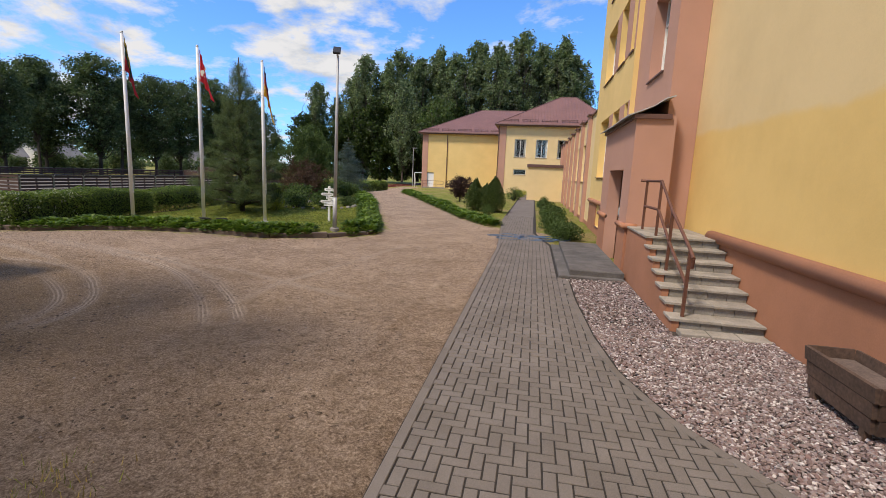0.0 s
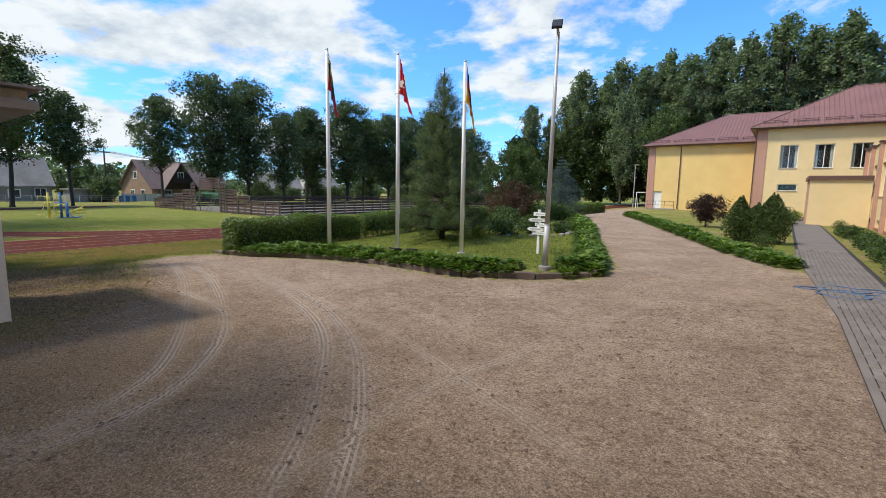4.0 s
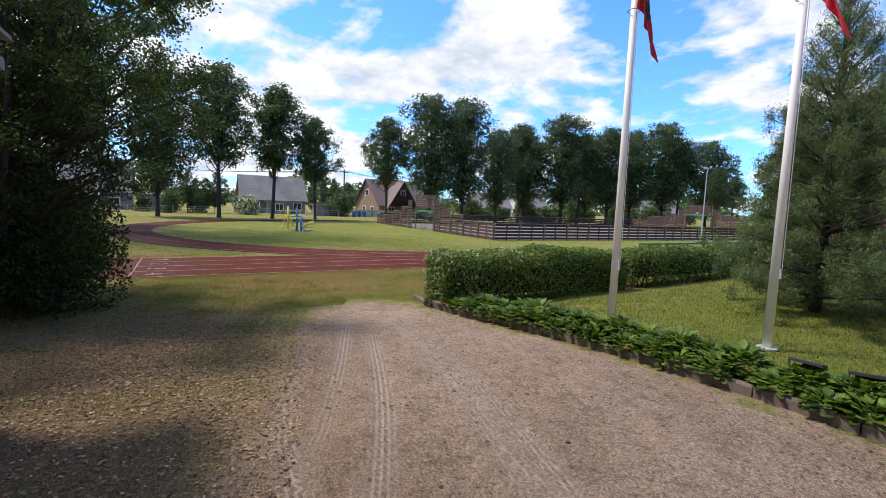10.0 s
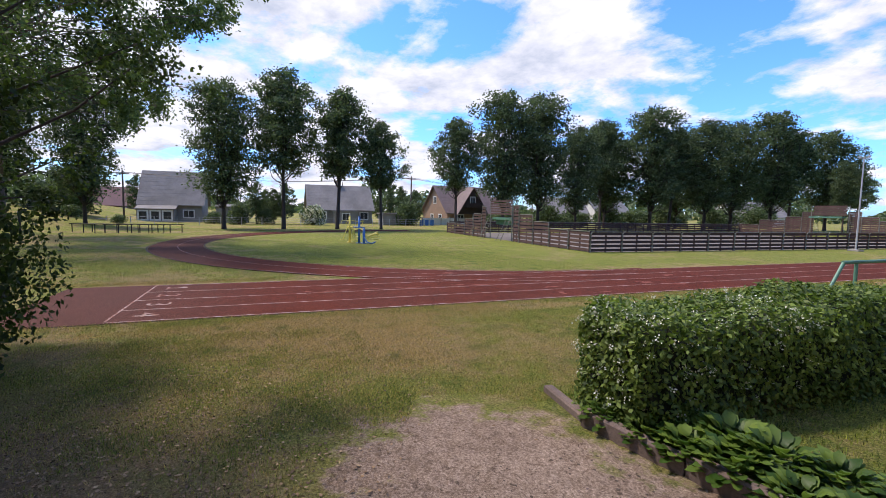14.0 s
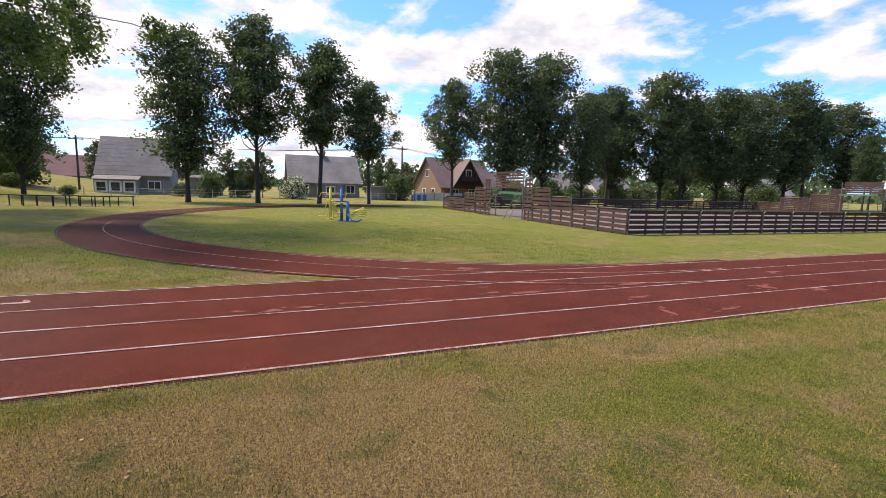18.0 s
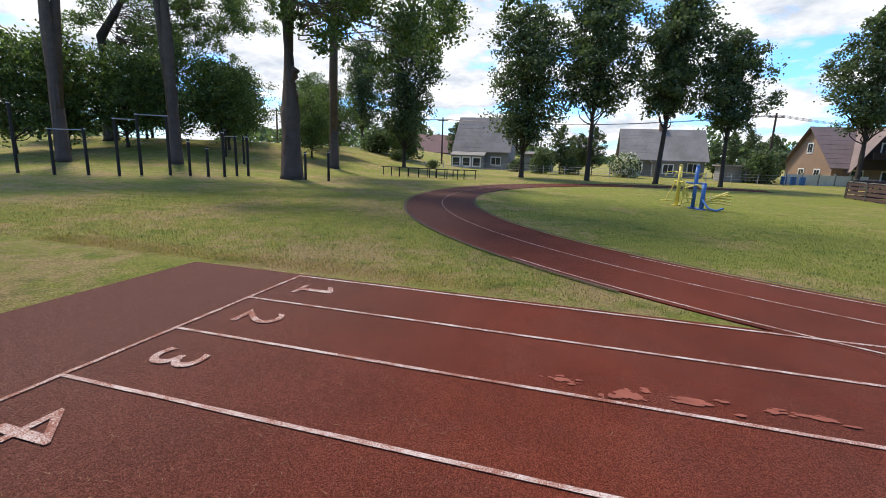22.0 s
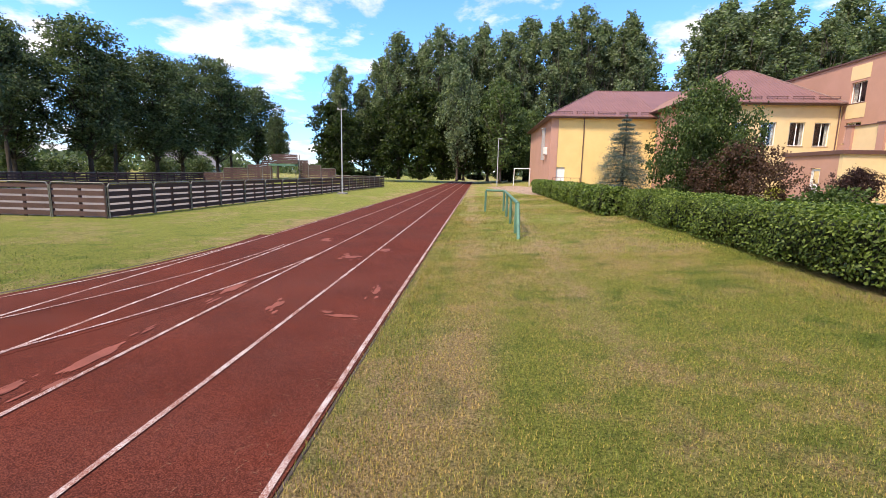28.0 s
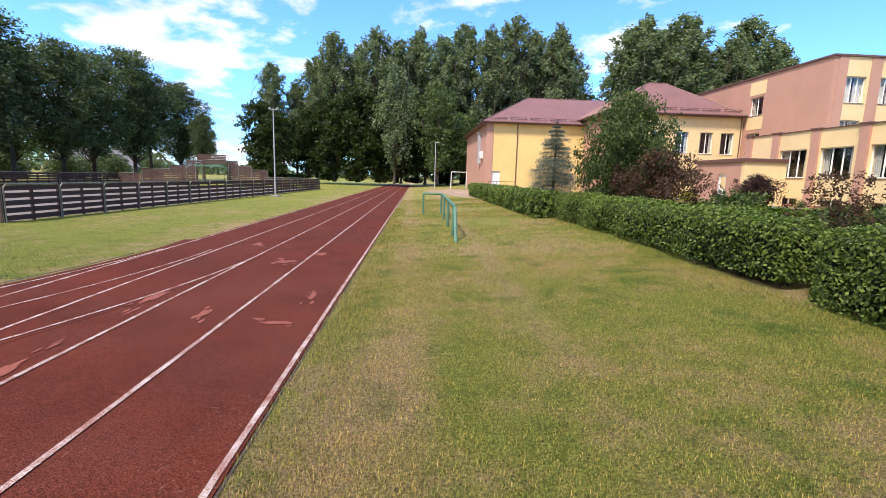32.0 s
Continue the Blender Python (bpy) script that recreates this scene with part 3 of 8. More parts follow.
# first term leaf litter; second a darker tone for the yard's shaded left
earth_and_shade = 1.2 * np.exp(-(((gx + 14.6) / 4.4) ** 2 + ((gy - 6.5) / 2.1) ** 2)) + 0.8 * np.exp(-(((gx + 7.2) / 3.6) ** 2 + ((gy - 4.2) / 3.0) ** 2)) + 0.2 * np.exp(-(((gx + 9.7) / 2.0) ** 2 + ((gy - 6.6) / 1.3) ** 2))
earth_and_shade = np.clip(earth_and_shade, 0, 1) * (1 - 0.7 * rut)
for nm, values in (("along", long_), ("across", wide_), ("earth_and_shade", earth_and_shade)):
    attr = me.attributes.new(nm, "FLOAT", "POINT")
    attr.data.foreach_set("value", values.astype(np.float32).ravel())
# trodden strip beside the track and litter under the trees by the yard
def worn_at(x, y):
    w = np.exp(-((x + 23.0 + 0.012 * y) / 0.38) ** 2) * 0.95 * (y > 4) * (0.6 + 0.4 * np.sin(y * 0.9)) + np.exp(-((x + 21.7 - 0.01 * y) / 0.3) ** 2) * 0.5 * (y > 8) + np.exp(-((x - EDGE_X - 0.2) / 0.25) ** 2) * 0.3
    w = w + np.exp(-(((x + 15) / 3.4) ** 2 + ((y - 6.0) / 2.0) ** 2)) * 0.8 + np.exp(-(((x + 21.5) / 1.6) ** 2 + ((y - 10.4) / 1.3) ** 2)) * 0.5
    w = w + np.exp(-(((x + 22.4) / 1.3) ** 2 + ((y - 9.8) / 1.9) ** 2)) * 0.75 + np.exp(-((x - LINE0 + 0.7) / 0.5) ** 2) * 0.7 * (y < 9) * (0.6 + 0.4 * np.sin(y * 1.3))
    w = w + 1.0 * np.exp(-(((x + 23.7) / 0.35) ** 2 + ((y - 15.0) / 1.6) ** 2)) + 0.9 * np.exp(-(((x + 20.4) / 1.1) ** 2 + ((y - 10.8) / 0.9) ** 2)) + 0.95 * np.exp(-(((x + 22.9) / 1.1) ** 2 + ((y - 11.0) / 1.9) ** 2))
    w = w - 0.8 * np.exp(-(((x + 22.1) / 0.8) ** 2 + ((y - 15.0) / 1.0) ** 2)) - 0.7 * np.exp(-(((x + 19.8) / 1.5) ** 2 + ((y - 13.6) / 1.1) ** 2))
    return np.clip(w, 0, 1)


field = np.clip((OVAL_R - 0.5 - np.hypot(gx - OVAL_X, np.minimum(gy - OVAL_Y, 0))) / 2.0, 0, 1)
worn = worn_at(gx, gy) - 0.75 * lawn - 0.4 * field
attr = me.attributes.new("worn", "FLOAT", "POINT")
attr.data.foreach_set("value", worn.astype(np.float32).ravel())
me.polygons.foreach_set("use_smooth", [True] * len(me.polygons))
me.materials.append(GROUND)
tagged(new("ground", me), "short dry lawn and pinkish crushed-stone yard", "ground", kind="structure")


# ---- running track ----
def track_material():
    m, nt, lk, b = shader("red_rubber", 0.9)
    p = position(nt)
    f = noise_node(nt, lk, p, 120, 5, 0.72)
    c = ramp_node(nt, lk, f, [(0.37, (0.023, 0.0056, 0.0037)), (0.5, (0.093, 0.0205, 0.0115)), (0.64, (0.215, 0.064, 0.040))])
    s = noise_node(nt, lk, p, 0.8, 6, 0.65)
    c = blend(nt, lk, 1.0, c, ramp_node(nt, lk, s, [(0.32, (0.74, 0.74, 0.74)), (0.65, (1.08, 1.05, 1.03))]), "MULTIPLY")
    # grey dust trodden in, thickest before the start line
    sp = nt.new("ShaderNodeSeparateXYZ")
    lk.new(p, sp.inputs[0])
    mr = nt.new("ShaderNodeMapRange")
    lk.new(sp.outputs[1], mr.inputs[0])
    mr.inputs[1].default_value, mr.inputs[2].default_value = START_Y - 0.3, START_Y + 3.5
    mr.inputs[3].default_value, mr.inputs[4].default_value = 0.7, 0.0
    d = noise_node(nt, lk, p, 0.55, 7, 0.7)
    dk = blend(nt, lk, 1.0, ramp_node(nt, lk, d, [(0.42, (0, 0, 0)), (0.66, (0.22, 0.22, 0.22))]), mr.outputs[0], "LIGHTEN")
    dust = ramp_node(nt, lk, f, [(0.37, (0.024, 0.013, 0.011)), (0.5, (0.080, 0.042, 0.034)), (0.64, (0.18, 0.11, 0.09))])
    c = blend(nt, lk, dk, c, dust)
    lk.new(c, b.inputs["Base Color"])
    b.inputs["Specular IOR Level"].default_value = 0.08
    bump(nt, lk, b, f, 0.7, 0.006)
    return m


RUBBER = track_material()
PATCH = mottled("fresh_red_patch", (0.24, 0.066, 0.040), 0.9, 80, 0.18, 3.0, 0.3, 0.4)
b = Builder()
b.slab([(LINE0 - 0.12, START_Y - 2.2), (EDGE_X + 0.05, START_Y - 2.2), (EDGE_X + 0.05, 120), (LINE0 - 0.12, 120)], TRACK_Z - 0.06, TRACK_Z)
track = piece("running_track", b, RUBBER, "dark red rubber running track with worn white lane lines", "running track")
b = Builder()
N = 72
r0, r1 = OVAL_R - 0.2, OVAL_R + 2.62
ring = [(OVAL_X + r * math.cos(a), OVAL_Y + r * math.sin(a)) for a in np.linspace(0.12, -math.pi - 0.1, N) for r in (r0, r1)]
b.add([(x, y, TRACK_Z + dz) for dz in (0.004, -0.06) for x, y in ring],
      [(2 * k, 2 * k + 2, 2 * k + 3, 2 * k + 1) for k in range(N - 1)] + [(2 * N + 2 * k, 2 * N + 2 * k + 1, 2 * N + 2 * k + 3, 2 * N + 2 * k + 2) for k in range(N - 1)]
      + [(2 * k, 2 * N + 2 * k, 2 * N + 2 * k + 2, 2 * k + 2) for k in range(N - 1)] + [(2 * k + 1, 2 * k + 3, 2 * N + 2 * k + 3, 2 * N + 2 * k + 1) for k in range(N - 1)])
part("bend", b, RUBBER, track)


def ground_strip(pts, width, z, jitter=0.0, seed=1):
    """A thin flat strip along points, its edges a little uneven."""
    r = random.Random(seed)
    vs, n = [], len(pts)
    for i, (x, y) in enumerate(pts):
        ax, ay = pts[max(0, i - 1)]
        bx, by = pts[min(n - 1, i + 1)]
        d = math.hypot(bx - ax, by - ay) or 1
        nx_, ny_ = -(by - ay) / d, (bx - ax) / d
        for s in (-1, 1):
            w = width / 2 * (1 + r.uniform(-jitter, jitter))
            vs.append((x + s * nx_ * w, y + s * ny_ * w, z(x, y) if callable(z) else z))
    return Builder().add(vs, [(2 * i + 1, 2 * i, 2 * i + 2, 2 * i + 3) for i in range(n - 1)])


for k in range(5):
    pts = [(LINE0 + k * LANE, y) for y in np.arange(START_Y, 118, 0.35)]
    part("lane_line", ground_strip(pts, 0.052 if k == 4 else 0.05, TRACK_Z + 0.010, 0.14, k), LINE, track)
part("start_line", ground_strip([(x, START_Y) for x in np.arange(LINE0 - 0.02, EDGE_X + 0.05, 0.2)], 0.05, TRACK_Z + 0.011, 0.2, 9), LINE_FAINT, track)
for k, (r, a1) in enumerate(((OVAL_R, -0.7), (OVAL_R + 1.15, -math.pi), (OVAL_R + 2.5, -0.75))):
    pts = [(OVAL_X + r * math.cos(a), OVAL_Y + r * math.sin(a)) for a in np.linspace(0.02, a1, 200)]
    part("lane_line", ground_strip(pts, 0.045, TRACK_Z + 0.013, 0.14, 20 + k), LINE_FAINT if k == 1 else LINE, track)

# ---- school building ----


def wall(name, facing, at, u0, u1, z0, z1, openings, material, depth=0.35, label="", parent=None):
    """A thick wall with real openings. facing 'W': the plane x = at, u is y. facing 'S': the plane y = at, u is x.
    The wall reaches back by depth. openings: (u0, u1, z0, z1)."""
    us = sorted({u0, u1, *[o[0] for o in openings], *[o[1] for o in openings]})
    zs = sorted({z0, z1, *[o[2] for o in openings], *[o[3] for o in openings]})
    us, zs = [u for u in us if u0 <= u <= u1], [z for z in zs if z0 <= z <= z1]
    b = Builder()

    def at3(u, d, z):
        return (at + d, u, z) if facing == "W" else (u, at + d, z)

    def solid(i, j):
        if not (0 <= i < len(us) - 1 and 0 <= j < len(zs) - 1):
            return False
        cu, cz = (us[i] + us[i + 1]) / 2, (zs[j] + zs[j + 1]) / 2
        return not any(o[0] < cu < o[1] and o[2] < cz < o[3] for o in openings)

    for i in range(len(us) - 1):
        for j in range(len(zs) - 1):
            if not solid(i, j):
                continue
            a, c, e, g = us[i], us[i + 1], zs[j], zs[j + 1]
            b.add([at3(a, 0, e), at3(c, 0, e), at3(c, 0, g), at3(a, 0, g)], [(0, 1, 2, 3) if facing == "S" else (3, 2, 1, 0)])
            b.add([at3(a, depth, e), at3(c, depth, e), at3(c, depth, g), at3(a, depth, g)], [(3, 2, 1, 0) if facing == "S" else (0, 1, 2, 3)])
            for di, dj, p, q in ((-1, 0, (a, e), (a, g)), (1, 0, (c, e), (c, g)), (0, -1, (a, e), (c, e)), (0, 1, (a, g), (c, g))):
                if not solid(i + di, j + dj):
                    b.add([at3(p[0], 0, p[1]), at3(q[0], 0, q[1]), at3(q[0], depth, q[1]), at3(p[0], depth, p[1])], [(0, 1, 2, 3)])
    bm = bmesh.new()
    me_ = mesh_of(b, name)
    bm.from_mesh(me_)
    bmesh.ops.remove_doubles(bm, verts=bm.verts, dist=0.0005)
    bmesh.ops.recalc_face_normals(bm, faces=bm.faces)
    bm.to_mesh(me_)
    bm.free()
    ob = new(name, me_)
    me_.materials.append(material)
    if parent is not None:
        ob.parent = parent
        return ob
    return tagged(ob, label, "wall", "", "structure")


win_count = [0]


def window(facing, at, u0, u1, z0, z1, inset=0.16, mullions=1, transom=0.0, curtain=0.0, sill=True, room=True, frame_mat=None):
    """A window set into an opening of a wall: frame, panes, sill, and an added box painted dim as a room."""
    win_count[0] += 1
    w, h = u1 - u0, z1 - z0
    rz = 0 if facing == "S" else -90
    cx, cy = ((u0 + u1) / 2, at + inset) if facing == "S" else (at + inset, (u0 + u1) / 2)
    th = new(f"window_{win_count[0]}")
    th.matrix_basis = pose(cx, cy, z0, 0, 0, rz)
    tagged(th, "white plastic-framed window with a metal sill" if sill else "small white-framed window", "window", "", "structure")
    f, d, x0 = 0.06, 0.07, -w / 2
    b = Builder()
    b.box(x0, x0 + f, 0, d, 0, h).box(-x0 - f, -x0, 0, d, 0, h).box(x0 + f, -x0 - f, 0, d, 0, f).box(x0 + f, -x0 - f, 0, d, h - f, h)
    n = mullions + 1
    step = (w - f) / n
    for k in range(1, n):
        b.box(x0 + k * step, x0 + k * step + f, 0, d, f, h - f)
    if transom:
        b.box(x0 + f, -x0 - f, 0.008, d - 0.008, h * transom, h * transom + f * 0.8)
    part("window_frame", b, frame_mat or WHITE, th)
    for k in range(n):
        part("pane", Builder().box(x0 + k * step + f * 0.9, x0 + (k + 1) * step + f * 0.1, 0.03, 0.038, f * 0.9, h - f * 0.9), GLASS, th).visible_shadow = False
    if sill:
        part("window_sill", Builder().box(x0 - 0.03, -x0 + 0.03, -inset - 0.05, 0.0, -0.035, -0.005), ROOF_EDGE, th)
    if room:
        # shallow added box; its near-black colour stands in for an unlit room
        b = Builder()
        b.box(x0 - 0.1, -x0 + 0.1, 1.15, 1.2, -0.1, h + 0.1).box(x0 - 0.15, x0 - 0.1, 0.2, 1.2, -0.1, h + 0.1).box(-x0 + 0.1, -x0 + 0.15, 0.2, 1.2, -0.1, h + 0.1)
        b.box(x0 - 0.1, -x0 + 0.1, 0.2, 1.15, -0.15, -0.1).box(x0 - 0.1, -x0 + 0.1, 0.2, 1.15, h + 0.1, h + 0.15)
        part("dark_room_box", b, ROOM_SHADE, th)
    if curtain:
        b = Builder()
        for s in (-1, 1):
            m = int(6)
            for k in range(m):
                cx0 = s * (w / 2 - 0.05) - s * curtain * w / 2 * k / m
                cx1 = s * (w / 2 - 0.05) - s * curtain * w / 2 * (k + 1) / m
                b.box(min(cx0, cx1), max(cx0, cx1), 0.16 + 0.03 * (k % 2), 0.18 + 0.03 * (k % 2), 0.0, h)
        part("curtain", b, CURTAIN, th)
    return th


# near wing: plain yellow wall beside the outside stair
NW, TX, BX, YX, BAY1 = 3.16, 2.58, 1.93, 2.45, 21.0
TY = 10.42
wall("wall_near", "W", NW, -14, TY, 1.08, 11.2, [], YELLOW_TWO, label="plain yellow plastered wall, paler in its upper part")
wall("wall_near_plinth", "W", NW - 0.03, -14, 8.9, -0.2, 1.13, [], PLINTH, label="terracotta painted plinth of the school")
b = Builder().path([(NW - 0.03, -14, 1.16), (NW - 0.03, 8.85, 1.16)], [0.095, 0.095], 14)
piece("plinth_moulding", b, PLINTH, "rounded terracotta ledge along the plinth", "trim", smooth=True)
# pink stair tower
tower_open = [(11.2, 12.6, 4.45, 6.3), (11.2, 12.6, 7.8, 9.6)]
wall("wall_tower", "W", TX, TY, 14.0, 3.0, 11.2, tower_open, PINK, label="dusky pink plastered stair tower")
for o in tower_open:
    window("W", TX, *o, inset=0.26, mullions=1, transom=0.68)
wall("wall_tower_south", "S", TY, TX + 0.35, NW - 0.004, 1.0, 11.2, [], PINK, 0.3, "dusky pink side of the stair tower")
wall("wall_tower_foot", "S", TY, TX, TX + 0.35, 1.0, 3.0, [], PINK, 0.3, "dusky pink foot of the stair tower")
# entrance box with its recess
BH = 3.36
wall("wall_box", "W", BX, 10.1, 14.0, -0.2, BH, [(10.95, 12.85, -0.2, 2.3)], PINK, 0.3, "dusky pink entrance box beside the stair")
wall("wall_box_south", "S", 10.1, BX + 0.3, TX + 0.1, 0.9, BH, [], PINK, 0.3, "dusky pink side of the entrance box")
wall("wall_box_north", "S", 13.7, BX + 0.3, TX, -0.2, BH, [], PINK, 0.3, "dusky pink far side of the entrance box")
b = Builder().box(BX + 0.62, BX + 0.7, 10.5, 13.2, -0.2, 2.6).box(BX + 0.3, BX + 0.62, 10.7, 10.8, -0.2, 2.6).box(BX + 0.3, BX + 0.62, 13.0, 13.15, -0.2, 2.6).box(BX + 0.3, BX + 0.7, 10.5, 13.2, 2.6, 2.7)
piece("wall_recess", b, PINK, "pink back of the entrance recess", "wall")
door = thing("door_1", (BX + 0.34, 12.27, 0.2), "white plastic door with a glazed upper half", "door", rz=-90)
door["kind"] = "structure"
part("leaf", Builder().box(-0.5, 0.5, 0.0, 0.05, 0.02, 0.95).box(-0.5, -0.4, 0, 0.05, 0.95, 2.05).box(0.4, 0.5, 0, 0.05, 0.95, 2.05).box(-0.4, 0.4, 0, 0.05, 1.95, 2.05), WHITE, door)
part("frame", Builder().box(-0.57, -0.505, -0.01, 0.08, 0, 2.12).box(0.505, 0.57, -0.01, 0.08, 0, 2.12).box(-0.505, 0.505, -0.01, 0.08, 2.055, 2.12), WHITE, door)
part("pane", Builder().box(-0.41, 0.41, 0.02, 0.03, 0.94, 1.96), GLASS, door).visible_shadow = False
part("handle", Builder().box(-0.45, -0.42, -0.06, 0.0, 0.98, 1.16), STEEL, door, "steel pull handle")
part("hinge", Builder().box(0.49, 0.52, -0.02, 0.0, 0.3, 0.42).box(0.49, 0.52, -0.02, 0.0, 1.6, 1.72), WHITE, door)
# sheet-metal canopy over the box, bent a little
b = Builder()
cy = [10.0, 10.9, 11.9, 12.9, 14.2]
cx_ = [BX - 0.16, BX + 0.06, BX + 0.3, BX + 0.5, TX + 0.02]
cz = [3.34, 3.42, 3.53, 3.66, 3.72]
vs = [(x, y, z + 0.012 * math.sin(3 * i + 2 * j) + dz) for dz in (0.0, 0.022) for j, y in enumerate(cy) for i, (x, z) in enumerate(zip(cx_, cz))]
fs = []
for j in range(4):
    for i in range(4):
        q = (j * 5 + i, j * 5 + i + 1, (j + 1) * 5 + i + 1, (j + 1) * 5 + i)
        fs += [q[::-1], tuple(25 + k for k in q)]
for k in range(4):
    fs += [(k, k + 1, 26 + k, 25 + k), (20 + k, 45 + k, 46 + k, 21 + k), (5 * k, 25 + 5 * k, 30 + 5 * k, 5 * k + 5), (5 * k + 4, 5 * k + 9, 34 + 5 * k, 29 + 5 * k)]
piece("canopy", b.add(vs, fs), STEEL, "dull grey sheet-metal roof over the entrance box", "canopy")
piece("canopy_board", Builder().box(BX - 0.05, TX, 10.04, 10.09, BH - 0.07, BH + 0.02).box(BX - 0.05, BX - 0.003, 10.09, 14.1, BH - 0.07, BH), ROOF_EDGE, "dark board under the canopy's rim", "trim")
b = Builder().path([(BX - 0.02, 10.06, 1.12), (BX - 0.02, 10.95, 1.12)], [0.06, 0.06], 12).path([(BX - 0.02, 12.85, 1.12), (BX - 0.02, 14.0, 1.12)], [0.06, 0.06], 12).path([(BX - 0.02, 10.06, 1.13), (BX + 0.2, 10.06, 1.13)], [0.06, 0.06], 12)
piece("plinth_moulding", b, PLINTH, "rounded terracotta ledge on the entrance box", "trim", smooth=True)
piece("box_plinth", Builder().box(BX - 0.012, BX + 0.1, 10.094, 10.944, -0.2, 1.1).box(BX - 0.012, BX + 0.1, 12.856, 14.0, -0.2, 1.1), PLINTH, "terracotta plinth of the entrance box", "trim")
# yellow bay with columns of windows between pink piers
cols = ((17.55, 19.65), (15.55, 16.8), (14.2, 14.75))
bay_open = [(a, c, z0, z1) for a, c in cols for z0, z1 in ((2.15, 4.28), (5.65, 7.5), (8.7, 10.5))] + [(17.7, 18.7, 0.3, 0.9), (15.7, 16.6, 0.3, 0.9)]
wall("wall_bay", "W", YX, 14.0, BAY1, -0.2, 11.2, bay_open, YELLOW, 0.45, "yellow plastered bay with tall windows")
for o in bay_open:
    big_ = o[3] - o[2] > 1
    window("W", YX, *o, inset=0.24, mullions=(2 if o[1] - o[0] > 1.8 else 1) if big_ and o[1] - o[0] > 1 else 0, transom=0.7 if big_ else 0, curtain=0.4 if o[2] > 4 else 0)
b = Builder()
for za, zb in ((2.15, 4.28), (5.65, 7.5), (8.7, 10.5)):
    for a, c in ((16.8, 17.55), (14.75, 15.55), (14.01, 14.2)):
        b.box(YX - 0.012, YX + 0.1, a + 0.004, c - 0.004, za, zb)
piece("pink_pier", b, PINK, "pink plaster piers between the windows", "trim")
b = Builder().box(YX - 0.03, YX + 0.1, 14.05, BAY1, -0.2, 0.28).box(YX - 0.03, YX + 0.1, 14.05, 15.68, 0.28, 1.16).box(YX - 0.03, YX + 0.1, 16.62, 17.68, 0.28, 1.16).box(YX - 0.03, YX + 0.1, 18.72, BAY1, 0.28, 1.16)
b.path([(YX - 0.03, 14.1, 1.2), (YX - 0.03, BAY1 + 0.02, 1.2)], [0.085, 0.085], 10)
piece("bay_plinth", b, PLINTH, "terracotta plinth of the yellow bay", "trim")
wall("wall_bay_north", "S", BAY1, YX, 12, -0.2, 11.2, [], YELLOW, 0.3, "yellow end wall of the near wing")
b = Builder().box(YX - 0.12, 16, -14, BAY1 + 0.35, 11.2, 11.45)
piece("near_roof", b, ROOF_EDGE, "flat roof with a brown metal rim", "roof")
piece("near_inner_wall", Builder().box(11.5, 11.8, -14, BAY1, -0.2, 11.2).box(NW, 11.5, -14.3, -14.0, -0.2, 11.2), YELLOW_PALE, "back walls of the near wing", "wall")
# outside stair: seven slabs up to a landing
ST0, RISE, TREAD, SX0, SX1, SZ = 6.55, 0.15, 0.31, 2.03, NW - 0.035, 0.09
stair = thing("outside_stair", ((SX0 + SX1) / 2, ST0, SZ), "weathered concrete steps with tiled treads against the wall", "stairs")
sw = (SX1 - SX0) / 2
END = 10.08 - ST0
r = random.Random(15)
for k in range(7):
    for q in range(4):
        u0, u1 = -sw + 0.05 + q * (2 * sw - 0.05) / 4, -sw + 0.05 + (q + 1) * (2 * sw - 0.05) / 4
        part("riser", Builder().box(u0 + 0.004, u1 - 0.004, k * TREAD, (k + 1) * TREAD + 0.03 if k < 6 else END, k * RISE - (0.2 if k == 0 else 0), (k + 1) * RISE - 0.037, 0.006), CONCRETE, stair)
    for q in range(2):
        u0, u1 = -sw + q * sw - (0 if q else 0.085), -sw + (q + 1) * sw
        j = r.uniform(-0.008, 0.008)
        part("tread", Builder().box(u0 + 0.003, u1 - 0.003, k * TREAD - 0.035 + j, (k + 1) * TREAD + 0.01 if k < 6 else END, (k + 1) * RISE - 0.036, (k + 1) * RISE + j * 0.3, 0.007), STEP, stair)
b = Builder()
poly = [(ST0 - 0.005, -0.2)] + [(ST0 - 0.005 + (k + q) * TREAD, SZ + (k + 1) * RISE - 0.038) for k in range(7) for q in (0, 1)][:-1] + [(10.1, SZ + 7 * RISE - 0.038), (10.1, -0.2)]
n_ = len(poly)
b.add([(BX + 0.04, y, z) for y, z in poly] + [(BX + 0.14, y, z) for y, z in poly],
      [tuple(range(n_)), tuple(range(n_, 2 * n_))[::-1]] + [(k, n_ + k, n_ + (k + 1) % n_, (k + 1) % n_) for k in range(n_)])
piece("stair_cheek", b, PLINTH, "terracotta painted cheek of the outside stair", "trim")
for k in range(3):
    u0 = -sw + k * 0.36
    part("foot_slab", Builder().box(u0 + 0.006, u0 + 0.35, -0.28 - 0.02 * k, -0.04, -0.05, 0.03, 0.01), STEP, stair)
rail = thing("stair_handrail", (BX + 0.2, ST0, SZ), "rusty brown steel handrail with two bars", "handrail")
posts = [(0.1, 1), (1.1, 4), (1.92, 7), (2.95, 7)]
for y, k in posts:
    part("post", Builder().box(-0.02, 0.02, y - 0.02, y + 0.02, k * RISE, k * RISE + 0.93), RUST, rail)
